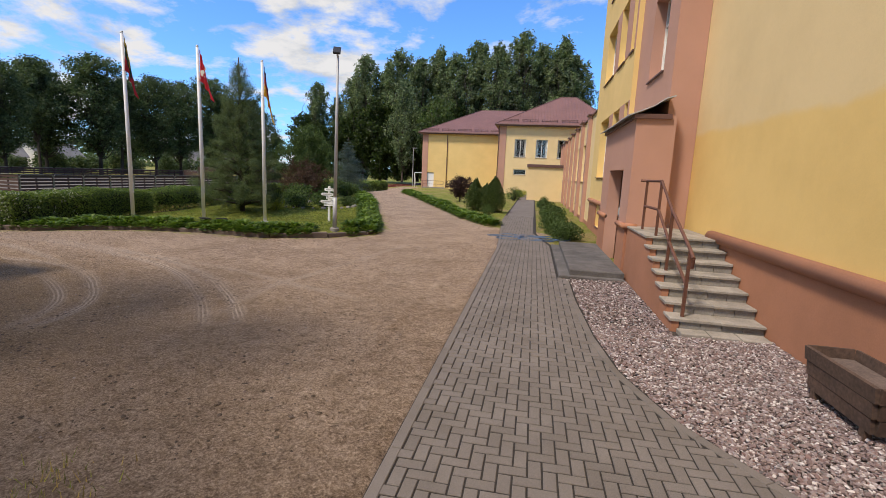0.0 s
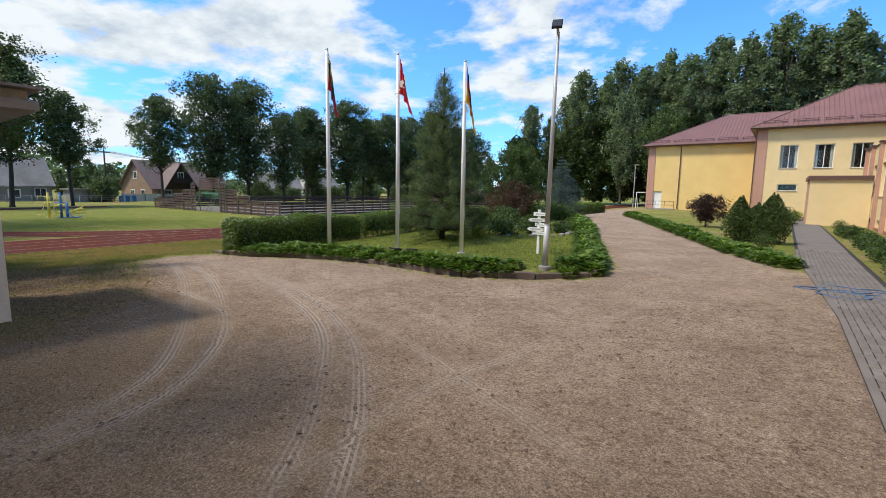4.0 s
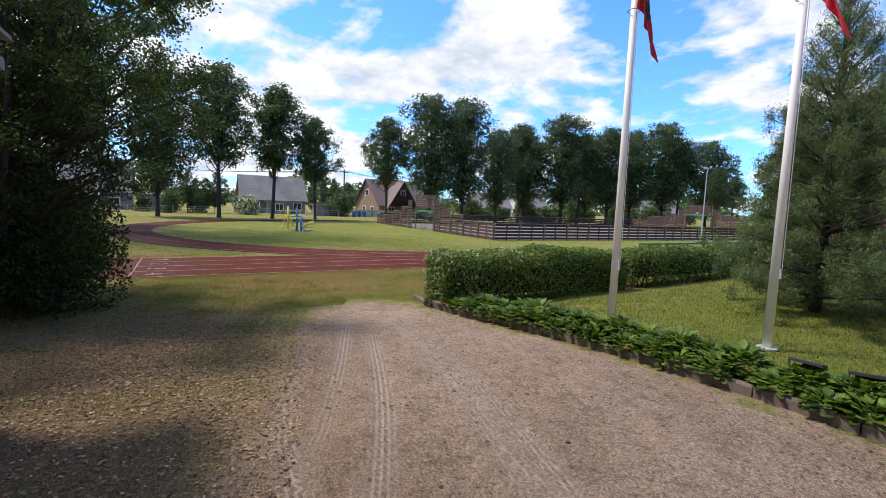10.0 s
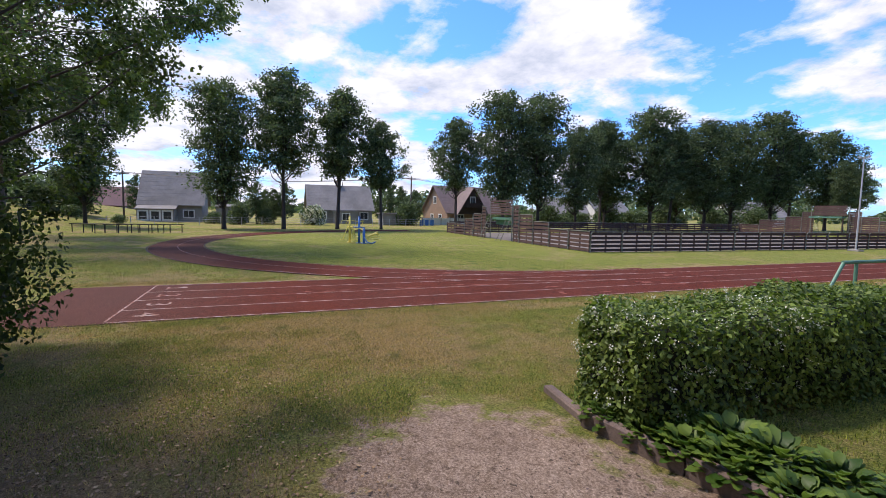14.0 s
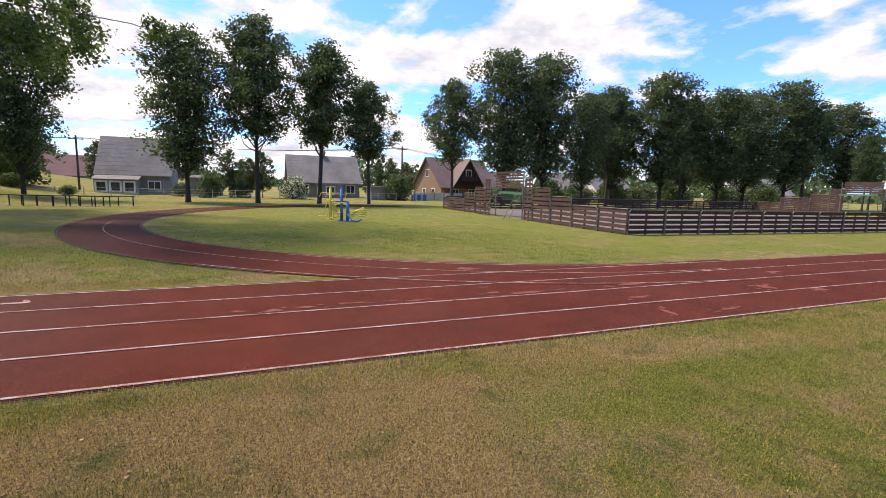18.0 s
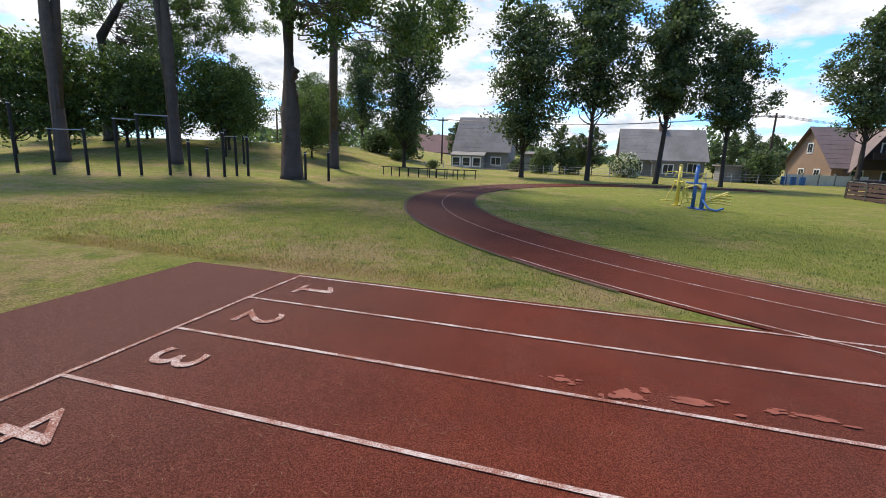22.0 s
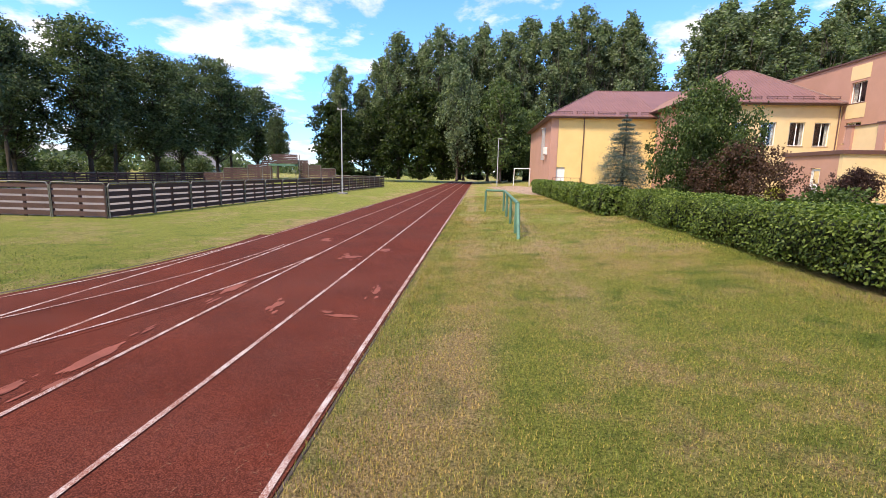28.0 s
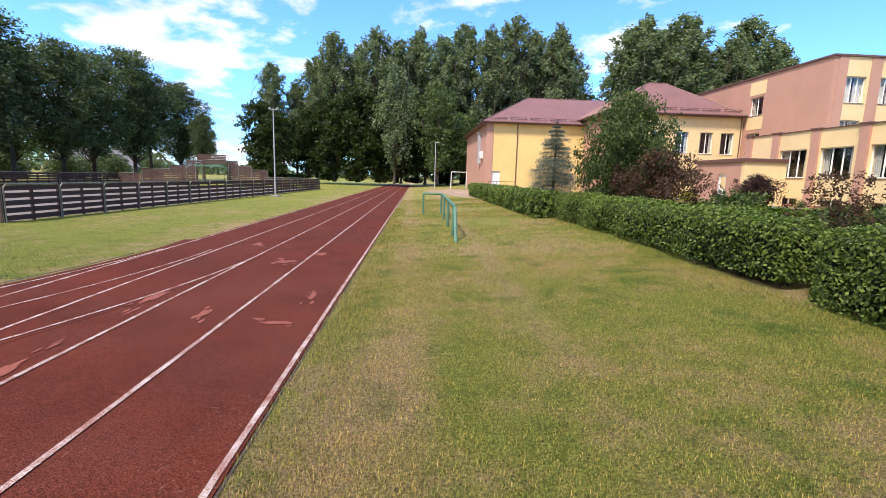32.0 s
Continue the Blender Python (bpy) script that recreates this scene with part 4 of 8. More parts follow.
for dz in (0.93, 0.45):
    b = Builder()
    pts = [(0, y, k * RISE + dz) for y, k in posts]
    for p, q in zip(pts, pts[1:]):
        b.tube(p, q, 0.024, n=8)
    if dz > 0.9:
        b.tube(pts[0], (0, -0.06, RISE + 0.84), 0.024).tube((0, -0.06, RISE + 0.84), (0, -0.03, RISE + 0.70), 0.024)
        b.tube(pts[-1], (-0.1, 3.02, 7 * RISE + 0.93), 0.024)
    part("bar", b, RUST, rail)
# door slab: two courses of stone
slab = thing("entrance_slab", (1.28, 11.8, 0), "two grey stone slab courses before the pink entrance", "step")
part("lower_slab", Builder().box(-0.64, 0.64, -2.3, 2.2, -0.02, 0.10, 0.015), SLAB_STONE, slab)
part("upper_slab", Builder().box(-0.42, 0.645, -2.15, 2.2, 0.10, 0.21, 0.015), SLAB_STONE, slab)

# long low range with pilasters
AX, A0, A1, AH = 2.4, 21.3, 46.6, 5.0
step_ = 3.33
pil = [A1 - 0.3] + [A1 - 2.98 - k * step_ for k in range(7)]
range_open = [(p - 2.68, p - 0.38, 1.93, 3.82) for p in pil[1:-1]] + [(p - 2.4, p - 0.65, 0.08, 0.6) for p in pil[1:-1]]
wall("wall_range", "W", AX + 0.12, A0, A1, -0.2, AH, range_open, YELLOW_PALE, 0.4, "yellow wall of the low range with wide windows")
for o in range_open:
    tall = o[3] - o[2] > 1
    window("W", AX + 0.12, *o, inset=0.14, mullions=2 if tall else 1, curtain=0.35 if tall else 0)
for p in pil:
    pl = thing("pilaster", (AX + 0.06, p, 0), "dusky pink pilaster with a stone cap", "pilaster", "pilasters of the low range")
    part("shaft", Builder().box(-0.1, 0.06, -0.28, 0.28, -0.2, AH + 0.02), PINK, pl)
    part("cap", Builder().box(-0.17, 0.5, -0.36, 0.36, AH + 0.02, AH + 0.1, 0.01), ROOF_EDGE, pl)
piece("range_plinth", Builder().box(AX + 0.08, AX + 0.12, A0, A1, -0.2, 0.16), PLINTH, "terracotta strip at the foot of the low range", "trim")
piece("range_coping", Builder().box(AX + 0.04, AX + 0.62, A0, A1 + 0.06, AH, AH + 0.05, 0.01), ROOF_EDGE, "brown metal coping of the low range", "trim")
piece("range_roof", Builder().box(AX + 0.5, 9.2, A0, A1, AH - 0.45, AH - 0.3), SLATE, "flat felt roof of the low range", "roof")
wall("wall_range_north", "S", A1 - 0.35, AX + 0.52, 9.2, -0.2, AH, [], YELLOW, 0.35, "yellow end wall of the low range")
# porch at the end of the low range
PX, PY0, PY1 = -0.55, 42.4, 48.0
wall("wall_porch_west", "W", PX, PY0 + 0.3, PY1, -0.2, 2.95, [(44.2, 45.15, 0.05, 2.1)], PINK, 0.3, "pink side wall of the porch")
wall("wall_porch_south", "S", PY0, PX, AX + 0.1, -0.2, 2.95, [], YELLOW_PALE, 0.3, "yellow front wall of the porch")
piece("porch_roof", Builder().box(PX - 0.12, AX + 0.1, PY0 - 0.12, PY1 + 0.2, 2.95, 3.2, 0.02), ROOF_EDGE, "flat dark brown porch roof", "roof")
d2 = thing("door_2", (PX + 0.1, 44.675, 0.05), "white porch door with a small glass light", "door", rz=-90)
d2["kind"] = "structure"
part("leaf", Builder().box(-0.4, 0.4, 0.0, 0.05, 0.02, 1.0).box(-0.4, -0.28, 0, 0.05, 1.0, 2.0).box(0.28, 0.4, 0, 0.05, 1.0, 2.0).box(-0.28, 0.28, 0, 0.05, 1.85, 2.0), WHITE, d2)
part("frame", Builder().box(-0.475, -0.405, -0.01, 0.08, 0, 2.05).box(0.405, 0.475, -0.01, 0.08, 0, 2.05), WHITE, d2)
part("pane", Builder().box(-0.29, 0.29, 0.02, 0.03, 0.99, 1.86), GLASS, d2).visible_shadow = False

# three-storey block at the back
KX, KY, KH = 9.3, 47.4, 11.55
kw_open = [(54.6, 56.3, z, z + 1.75) for z in (4.6, 8.0)]
wall("wall_block_west", "W", KX, KY, 68, -0.2, KH, kw_open, PINK, 0.4, "blank dusky pink wall of the tall block")
ks_open = [(KX + 1.18 + k * 2.87, KX + 2.84 + k * 2.87, z, z + 2.02) for k in range(7) for z in (4.7, 8.06)]
wall("wall_block_south", "S", KY, KX + 0.4, 31, -0.2, KH, ks_open, YELLOW_PALE, 0.4, "yellow wall of the tall block with rows of windows")
for o in kw_open:
    window("W", KX, *o, inset=0.15, mullions=1, curtain=0.4)
for o in ks_open:
    window("S", KY, *o, inset=0.15, mullions=2, curtain=0.8)
b = Builder()
for k in range(8):
    b.box(KX + 0.4 if k == 0 else KX + 0.22 + k * 2.87, KX + 1.14 + k * 2.87, KY - 0.05, KY + 0.1, -0.2, KH - 0.002)
piece("block_pilaster", b, PINK, "dusky pink pilasters between the block's windows", "trim")
b = Builder()
for z in (4.5, 6.7, 9.95):
    b.box(KX - 0.02, KX + 0.1, 54.4, 56.5, z, z + (1.2 if z > 5 else 0.1))
piece("yellow_spandrel", b, YELLOW_PALE, "yellow panels above and below the block's corner windows", "trim")
piece("block_roof", Builder().box(KX - 0.12, 31.2, KY - 0.12, 68, KH, KH + 0.14), ROOF_EDGE, "flat roof with a brown metal rim", "roof")

# link with a hipped roof
LX0, LX1, LY, LE = -4.35, 9.25, 56.9, 7.95
link_open = [(u, u + 1.35, 4.35, 6.45) for u in (-2.55, -0.05, 2.45, 4.95, 7.1)] + [(-2.5, -1.05, 2.3, 2.92), (-0.1, 0.95, 0.15, 2.75)]
wall("wall_link", "S", LY, LX0, LX1, -0.2, LE, link_open, YELLOW_PALE, 0.4, "yellow wall of the two-storey link")
for o in link_open:
    window("S", LY, *o, inset=0.12, mullions=1 if o[1] - o[0] > 1.2 and o[3] - o[2] > 1 else 0, curtain=0.3 if o[2] > 4 else 0)
wall("wall_link_west", "W", LX0, LY + 0.4, 64.1, -0.2, LE, [], PINK, 0.35, "pink side wall of the link")
piece("link_pilaster", Builder().box(LX0 - 0.06, LX0 + 0.75, LY - 0.06, LY + 0.1, -0.2, LE - 0.02), PINK, "dusky pink corner pilaster of the link", "trim")


def hip_roof(name, x0, x1, y0, y1, ze, zr, label, ridge_in):
    """A hipped sheet roof: eaves box, four slopes with raised ribs, ridge along x."""
    ym = (y0 + y1) / 2
    root = new(name)
    tagged(root, label, "roof", "", "structure")
    a, c = (x0 + ridge_in[0], ym), (x1 - ridge_in[1], ym)
    part("eave_board", Builder().box(x0, x1, y0, y1, ze - 0.22, ze), ROOF_EDGE, root)
    vs = [(x0, y0, ze + 0.004), (x1, y0, ze + 0.004), (x1, y1, ze + 0.004), (x0, y1, ze + 0.004), (*a, zr), (*c, zr)]
    part("slopes", Builder().add(vs, [(0, 1, 5, 4), (1, 2, 5), (2, 3, 4, 5), (3, 0, 4)]), ROOF, root)
    b = Builder()
    for x in np.arange(x0 + 0.2, x1 - 0.1, 0.36):
        lim = 1.0
        if x < a[0]:
            lim = (x - x0) / max(a[0] - x0, 0.01)
        elif x > c[0]:
            lim = (x1 - x) / max(x1 - c[0], 0.01)
        if lim > 0.03:
            b.tube((x, y0, ze + 0.01), (x, y0 + (ym - y0) * lim, ze + (zr - ze) * lim + 0.01), 0.03, n=4, caps=False)
    for y in np.arange(y0 + 0.2, y1 - 0.1, 0.36):
        lim = min((y - y0) / (ym - y0), (y1 - y) / (y1 - ym))
        if lim > 0.03:
            b.tube((x0, y, ze + 0.01), (x0 + (a[0] - x0) * lim, y, ze + (zr - ze) * lim + 0.01), 0.03, n=4, caps=False)
    part("ribs", b, ROOF, root)
    b = Builder()
    for p, q in ((vs[0], vs[4]), (vs[1], vs[5]), (vs[3], vs[4]), (vs[4], vs[5])):
        b.tube(p, q, 0.07, n=6)
    part("ridge_cap", b, ROOF_EDGE, root)
    s = (zr - ze) / (ym - y0)
    b = Builder()
    for x in np.arange(x0 + 0.8, x1 - 1.6, 2.25):
        for dz in (0.12, 0.26):
            b.tube((x, y0 + 0.55, ze + 0.55 * s + dz), (x + 1.9, y0 + 0.55, ze + 0.55 * s + dz), 0.03, n=5)
        for q in (0.1, 0.95, 1.8):
            b.tube((x + q, y0 + 0.55, ze + 0.55 * s), (x + q, y0 + 0.55, ze + 0.55 * s + 0.3), 0.025, n=5)
    part("snow_guard", b, ROOF_EDGE, root)
    b = Builder().tube((x0 - 0.05, y0 - 0.06, ze - 0.08), (x1 + 0.05, y0 - 0.06, ze - 0.08), 0.07, n=8).tube((x0 - 0.06, y0, ze - 0.08), (x0 - 0.06, y1, ze - 0.08), 0.07, n=8)
    part("gutter", b, ROOF_EDGE, root)
    return root


hip_roof("link_roof", LX0 - 0.55, LX1 - 0.05, LY - 0.5, 71.5, LE + 0.2, 12.4, "brown hipped sheet-metal roof of the link", (7.6, 4.6))
# hall at the far end
HX0, HX1, HY, HE = -15.4, -4.35, 63.7, 7.35
wall("wall_hall", "S", HY, HX0 + 0.35, HX1, -0.2, HE, [(-14.72, -13.72, 0.15, 2.15)], YELLOW, 0.4, "plain yellow wall of the sports hall")
wall("wall_hall_west", "W", HX0, HY, 84, -0.2, HE, [], PINK, 0.35, "dusky pink end wall of the sports hall")
piece("hall_pilaster", Builder().box(HX0 - 0.04, HX0 + 0.75, HY - 0.05, HY - 0.001, -0.2, HE), PINK, "dusky pink corner strip of the hall", "trim")
d3 = thing("door_3", (-14.22, HY + 0.12, 0.15), "plain white steel door of the hall", "door")
d3["kind"] = "structure"
part("leaf", Builder().box(-0.45, 0.45, 0, 0.06, 0.0, 1.94), WHITE, d3)
part("frame", Builder().box(-0.5, -0.455, -0.02, 0.08, 0, 2.0).box(0.455, 0.5, -0.02, 0.08, 0, 2.0).box(-0.455, 0.455, -0.02, 0.08, 1.945, 2.0), WHITE, d3)
part("handle", Builder().box(-0.38, -0.35, -0.06, 0.0, 0.9, 1.05), STEEL, d3)
hr = thing("hall_handrail", (-13.2, HY - 0.7, 0), "rust-brown railing round the hall door step", "handrail")
for x in (-1.9, -1.0, 0.0, 1.0):
    part("post", Builder().tube((x, 0, 0), (x, 0, 1.0), 0.025), RUST, hr)
part("bar", Builder().tube((-1.9, 0, 1.0), (1.0, 0, 1.0), 0.025).tube((-1.9, 0, 0.55), (1.0, 0, 0.55), 0.02), RUST, hr)
piece("hall_step", Builder().box(-15.2, -12.1, HY - 0.75, HY - 0.05, -0.05, 0.14, 0.02), CONCRETE, "concrete step before the hall door", "step")
hip_roof("hall_roof", HX0 - 0.5, HX1 + 0.3, HY - 0.5, 84.5, HE + 0.22, 11.9, "brown hipped sheet-metal roof of the hall", (7.2, -6.0))
dp = Builder()
for x, y, z in ((-11.95, HY - 0.09, HE), (LX0 - 0.12, LY - 0.1, LE), (LX1 - 0.25, LY - 0.12, LE)):
    dp.tube((x, y, 0.1), (x, y, z), 0.05, n=8)
piece("downpipe", dp, ROOF_EDGE, "dark brown rainwater pipes", "pipe")

# ---- track markings and details ----
EDGING = mottled("weathered_edging", (0.075, 0.055, 0.042), 0.95, 50, 0.25, 2.0, 0.4, 0.5)
def text_mesh(body, size, extrude=0.0):
    cu = bpy.data.curves.new("digits", "FONT")
    cu.body, cu.size, cu.extrude, cu.align_x = body, size, extrude, "CENTER"
    ob = bpy.data.objects.new("digits", cu)
    scene.collection.objects.link(ob)
    bpy.context.view_layer.update()
    me_ = bpy.data.meshes.new_from_object(ob.evaluated_get(bpy.context.evaluated_depsgraph_get()))
    bpy.data.objects.remove(ob)
    return me_


# the first digit has a flag and a foot
one = Builder().add([(-0.045, 0.075, 0), (0.045, 0.075, 0), (0.045, 0.575, 0), (-0.045, 0.575, 0), (-0.045, 0.465, 0), (-0.19, 0.39, 0), (-0.19, 0.47, 0), (-0.17, 0.0, 0), (0.17, 0.0, 0), (0.17, 0.075, 0), (-0.17, 0.075, 0)],
                    [(0, 1, 2, 3), (4, 3, 6, 5), (7, 8, 9, 10)])
one.moved(pose(LINE0 + 0.5 * LANE, START_Y + 0.38, TRACK_Z + 0.012) @ Matrix.Diagonal((1.15, 0.95, 1, 1)))
part("lane_number", one, LINE_FAINT, track)
for k in range(1, 4):
    ob = new("lane_number", text_mesh(str(k + 1), 0.82))
    ob.data.materials.append(LINE_FAINT)
    ob.matrix_basis = pose(LINE0 + (k + 0.5) * LANE, START_Y + 0.38, TRACK_Z + 0.012, 0, 0, 0) @ Matrix.Diagonal((1.15, 0.95, 1, 1))
    ob.parent = track


def blot(cx, cy, lx, ly, seed, z):
    """A ragged flat patch with a few crumbs beside it."""
    r = random.Random(seed)
    n = 40
    b_ = Builder()
    spots = [(cx, cy, 0.8)] + [(cx + lx * r.uniform(-1.3, 1.3), cy + ly * r.uniform(-1.6, 1.6), r.uniform(0.12, 0.4)) for _ in range(7)]
    for j_, (px, py, q) in enumerate(spots):
        z += 0.0006 if j_ else 0.0
        ph = [(k, r.uniform(0, 6.28), r.uniform(0.1, 0.26) / math.sqrt(k)) for k in (2, 3, 5, 8, 13)]
        vs = [(px, py, z)]
        for k in range(n):
            a = 2 * math.pi * k / n
            w = max(0.25, 0.85 + sum(m * math.cos(j * a + p) for j, p, m in ph))
            vs.append((px + lx * q * w * math.cos(a), py + ly * q * w * math.sin(a), z))
        b_.add(vs, [(0, 1 + k, 1 + (k + 1) % n) for k in range(n)])
    return b_


blots = [(-27.07, 9.88, 0.07, 0.14, 5), (-26.98, 10.46, 0.17, 0.17, 1), (-27.05, 11.0, 0.11, 0.27, 2), (-27.11, 11.62, 0.06, 0.12, 3), (-27.12, 11.95, 0.07, 0.24, 4),
         (-27.1, 12.64, 0.06, 0.14, 6), (-27.0, 13.05, 0.07, 0.3, 17), (-27.17, 14.77, 0.08, 0.3, 7), (-27.01, 15.5, 0.14, 0.75, 8), (-27.1, 18.4, 0.14, 0.6, 9), (-26.0, 17.6, 0.12, 0.3, 10),
         (-24.9, 17.2, 0.3, 0.12, 11), (-24.75, 18.6, 0.1, 0.35, 12), (-25.95, 21.5, 0.3, 0.3, 13), (-25.4, 22.6, 0.2, 0.3, 14), (-27.7, 14.8, 0.05, 0.12, 15), (-27.4, 24, 0.2, 0.4, 16), (-29.9, 15.4, 0.3, 0.35, 18)]
for x, y, lx, ly, sd in blots:
    part("repair_patch", blot(x, y, lx * 0.8, ly * 0.85, sd, TRACK_Z + 0.009), PATCH, track, "bright red repair patch")
b = Builder()
for y in np.arange(START_Y - 2.2, 118, 1.0):
    b.box(EDGE_X + 0.053, EDGE_X + 0.083, y + 0.004, y + 0.996, TRACK_Z - 0.08, TRACK_Z - 0.006, 0.006)
part("edging", b, EDGING, track, "narrow concrete edging")
for r_ in (OVAL_R - 0.26, OVAL_R + 2.68):
    pts = [(OVAL_X + r_ * math.cos(a), OVAL_Y + r_ * math.sin(a)) for a in np.linspace(-0.02 if r_ < OVAL_R else -0.62, -math.pi, 120)]
    part("edging", ground_strip(pts, 0.07, TRACK_Z + 0.02, 0.05, 3), EDGING, track)

# ---- kerb, flag poles and signs on the island ----
kerb = new("kerb")
tagged(kerb, "weathered dark kerb stones round the island bed", "kerb", "", "structure")
line = ISLAND[:8]
r = random.Random(5)
for (ax, ay), (bx, by) in zip(line, line[1:]):
    d = math.hypot(bx - ax, by - ay)
    n = max(1, round(d / 1.0))
    for k in range(n):
        t0, t1 = k / n + 0.012 / d, (k + 1) / n - 0.012 / d
        mx, my = ax + (bx - ax) * (t0 + t1) / 2, ay + (by - ay) * (t0 + t1) / 2
        if my > 24:
            continue
        z = float(land(mx, my))
        kb = Builder().box(-d / n * 0.49, d / n * 0.49, -0.065, 0.055, -0.12, 0.145, 0.02)
        kb.moved(pose(mx, my, z + r.uniform(-0.02, 0.015), r.uniform(-2, 2), r.uniform(-1, 1), math.degrees(math.atan2(by - ay, bx - ax)) + r.uniform(-1.2, 1.2)))
        part("kerb_stone", kb, KERB, kerb)
kb = Builder().box(-0.45, 0.45, -0.06, 0.06, -0.1, 0.085, 0.02).moved(pose(-17.44, 11.96, float(land(-17.44, 11.9)), 0, 2, 171))
part("kerb_stone", kb, KERB, kerb)


def lawn_z(x, y):
    return float(land(x, y)) + 0.17 * float(np.clip(inside(ISLAND, np.array([x]), np.array([y])) / 0.25, 0, 1)[0]) * float(np.clip((x + 17) / 3, 0.25, 1))


def flag_material(name, bands, rough=0.8):
    """Cloth in bands across its height, by the object's own coordinates."""
    m, nt, lk, b = shader(name, rough)
    t = nt.new("ShaderNodeTexCoord")
    s = nt.new("ShaderNodeSeparateXYZ")
    lk.new(t.outputs["UV"], s.inputs[0])
    c = ramp_node(nt, lk, s.outputs[1], bands)
    nt[-1].color_ramp.interpolation = "CONSTANT"
    weave = noise_node(nt, lk, t.outputs["UV"], 60, 3)
    c = blend(nt, lk, 1.0, c, ramp_node(nt, lk, weave, [(0.3, (0.85, 0.85, 0.85)), (0.7, (1.05, 1.05, 1.05))]), "MULTIPLY")
    lk.new(c, b.inputs["Base Color"])
    tr = nt.new("ShaderNodeBsdfTranslucent")
    lk.new(c, tr.inputs[0])
    mx = nt.new("ShaderNodeMixShader")
    mx.inputs[0].default_value = 0.35
    lk.new(b.outputs[0], mx.inputs[1])
    lk.new(tr.outputs[0], mx.inputs[2])
    lk.new(mx.outputs[0], nt["Material Output"].inputs[0])
    return m


FLAGS = [("yellow, green and red striped flag", flag_material("tricolour_cloth", [(0.0, (0.42, 0.025, 0.03)), (0.46, (0.012, 0.05, 0.035)), (0.88, (0.55, 0.36, 0.03))]), 0.62),
         ("red flag with a pale emblem", flag_material("red_cloth", [(0.0, (0.75, 0.04, 0.05))]), 1.0),
         ("yellow, black and red banded flag", flag_material("banded_cloth", [(0.0, (0.78, 0.46, 0.03)), (0.42, (0.55, 0.07, 0.04)), (0.74, (0.07, 0.03, 0.05))]), 0.5)]


def flagpole(x, y, top, flag, droop, reach):
    z0 = lawn_z(x, y)
    p = thing("flagpole", (x, y, z0), f"tall white flagpole with a limp {flag[0]}", "flagpole", "flagpoles on the island")
    h = top - z0
    part("pole", Builder().tube((0, 0, -0.05), (0, 0, h), 0.062, 0.042, 14), WHITE, p, smooth=True)
    part("base_plate", Builder().tube((0, 0, 0.0), (0, 0, 0.025), 0.13, 0.13, 16), STEEL, p)
    fin = Builder().tube((0, 0, h), (0, 0, h + 0.05), 0.05, 0.02, 10).tube((-0.05, 0, h + 0.02), (0.06, 0, h + 0.05), 0.012, n=6)
    part("finial", fin, STEEL, p, "grey pulley cap")
    part("halyard", Builder().tube((0.075, 0.02, 1.0), (0.06, 0.01, h - 0.05), 0.005, n=5), WHITE, p)
    part("cleat", Builder().box(0.055, 0.085, -0.015, 0.015, 1.0, 1.14), STEEL, p)
    part("ring", Builder().path([(0.09 * math.cos(a), 0.09 * math.sin(a), h - 1.12) for a in np.linspace(0, 6.28, 14)], [0.008] * 14, 6), STEEL, p)
    # cloth hanging in folds from the upper corner
    nu, nv = 22, 26
    vs, uvs = [], []
    for j in range(nv):
        v = j / (nv - 1)
        for i in range(nu):
            u = i / (nu - 1)
            fold = math.sin(u * 17 + v * 2.5) * 0.05 * (0.3 + v) + math.sin(u * 31 + 1.7) * 0.02
            out = 0.05 + u * reach * (0.45 + 0.55 * v) * (1 - 0.1 * math.sin(v * 5))
            vs.append((out, fold + 0.02, h - 0.06 - v * 1.0 - u * droop * (0.35 + 0.65 * math.sqrt(u))))
            uvs.append((u, 1 - v))
    fb = Builder().add(vs, [(j * nu + i, j * nu + i + 1, (j + 1) * nu + i + 1, (j + 1) * nu + i) for j in range(nv - 1) for i in range(nu - 1)])
    fl = part("flag", fb, flag[1], p, flag[0], True)
    uv = fl.data.uv_layers.new(name="UVMap")
    for lp in fl.data.loops:
        uv.data[lp.index].uv = uvs[lp.vertex_index]
    if reach > 0.4:
        part("emblem", blot(0, 0, 0.11, 0.13, 4, 0).moved(pose(0.21, -0.06, h - 0.85, 90, 0, 4)), BLOSSOM, p, "pale emblem")
    return p


flagpole(-12.87, 13.0, 5.91, FLAGS[0], 0.9, 0.34)
flagpole(-11.3, 14.35, 5.85, FLAGS[1], 0.72, 0.44)
flagpole(-9.42, 15.12, 5.55, FLAGS[2], 1.05, 0.33)

# yard lamp in its concrete collar
lz = lawn_z(-6.24, 14.0)
lamp = thing("street_lamp", (-6.24, 14.0, lz), "galvanised steel lamp post in a low concrete collar", "street lamp")
part("collar", Builder().tube((0, 0, -0.1), (0, 0, 0.06), 0.15, 0.145, 20).tube((0, 0, 0.06), (0, 0, 0.08), 0.145, 0.12, 20), CONCRETE, lamp, "grey concrete collar")
tilt = pose(0, 0, 0, 3.0, 2.2, 0)
part("post", Builder().tube((0, 0, 0.1), (0, 0, 1.05), 0.068, 0.064, 16).tube((0, 0, 1.05), (0, 0, 1.09), 0.064, 0.057, 16, False).tube((0, 0, 1.09), (0, 0, 5.32), 0.057, 0.034, 16).moved(tilt), STEEL, lamp, smooth=True)
part("bracket", Builder().tube((0, 0, 5.25), (0.02, -0.1, 5.42), 0.03, n=8).moved(tilt), STEEL, lamp)
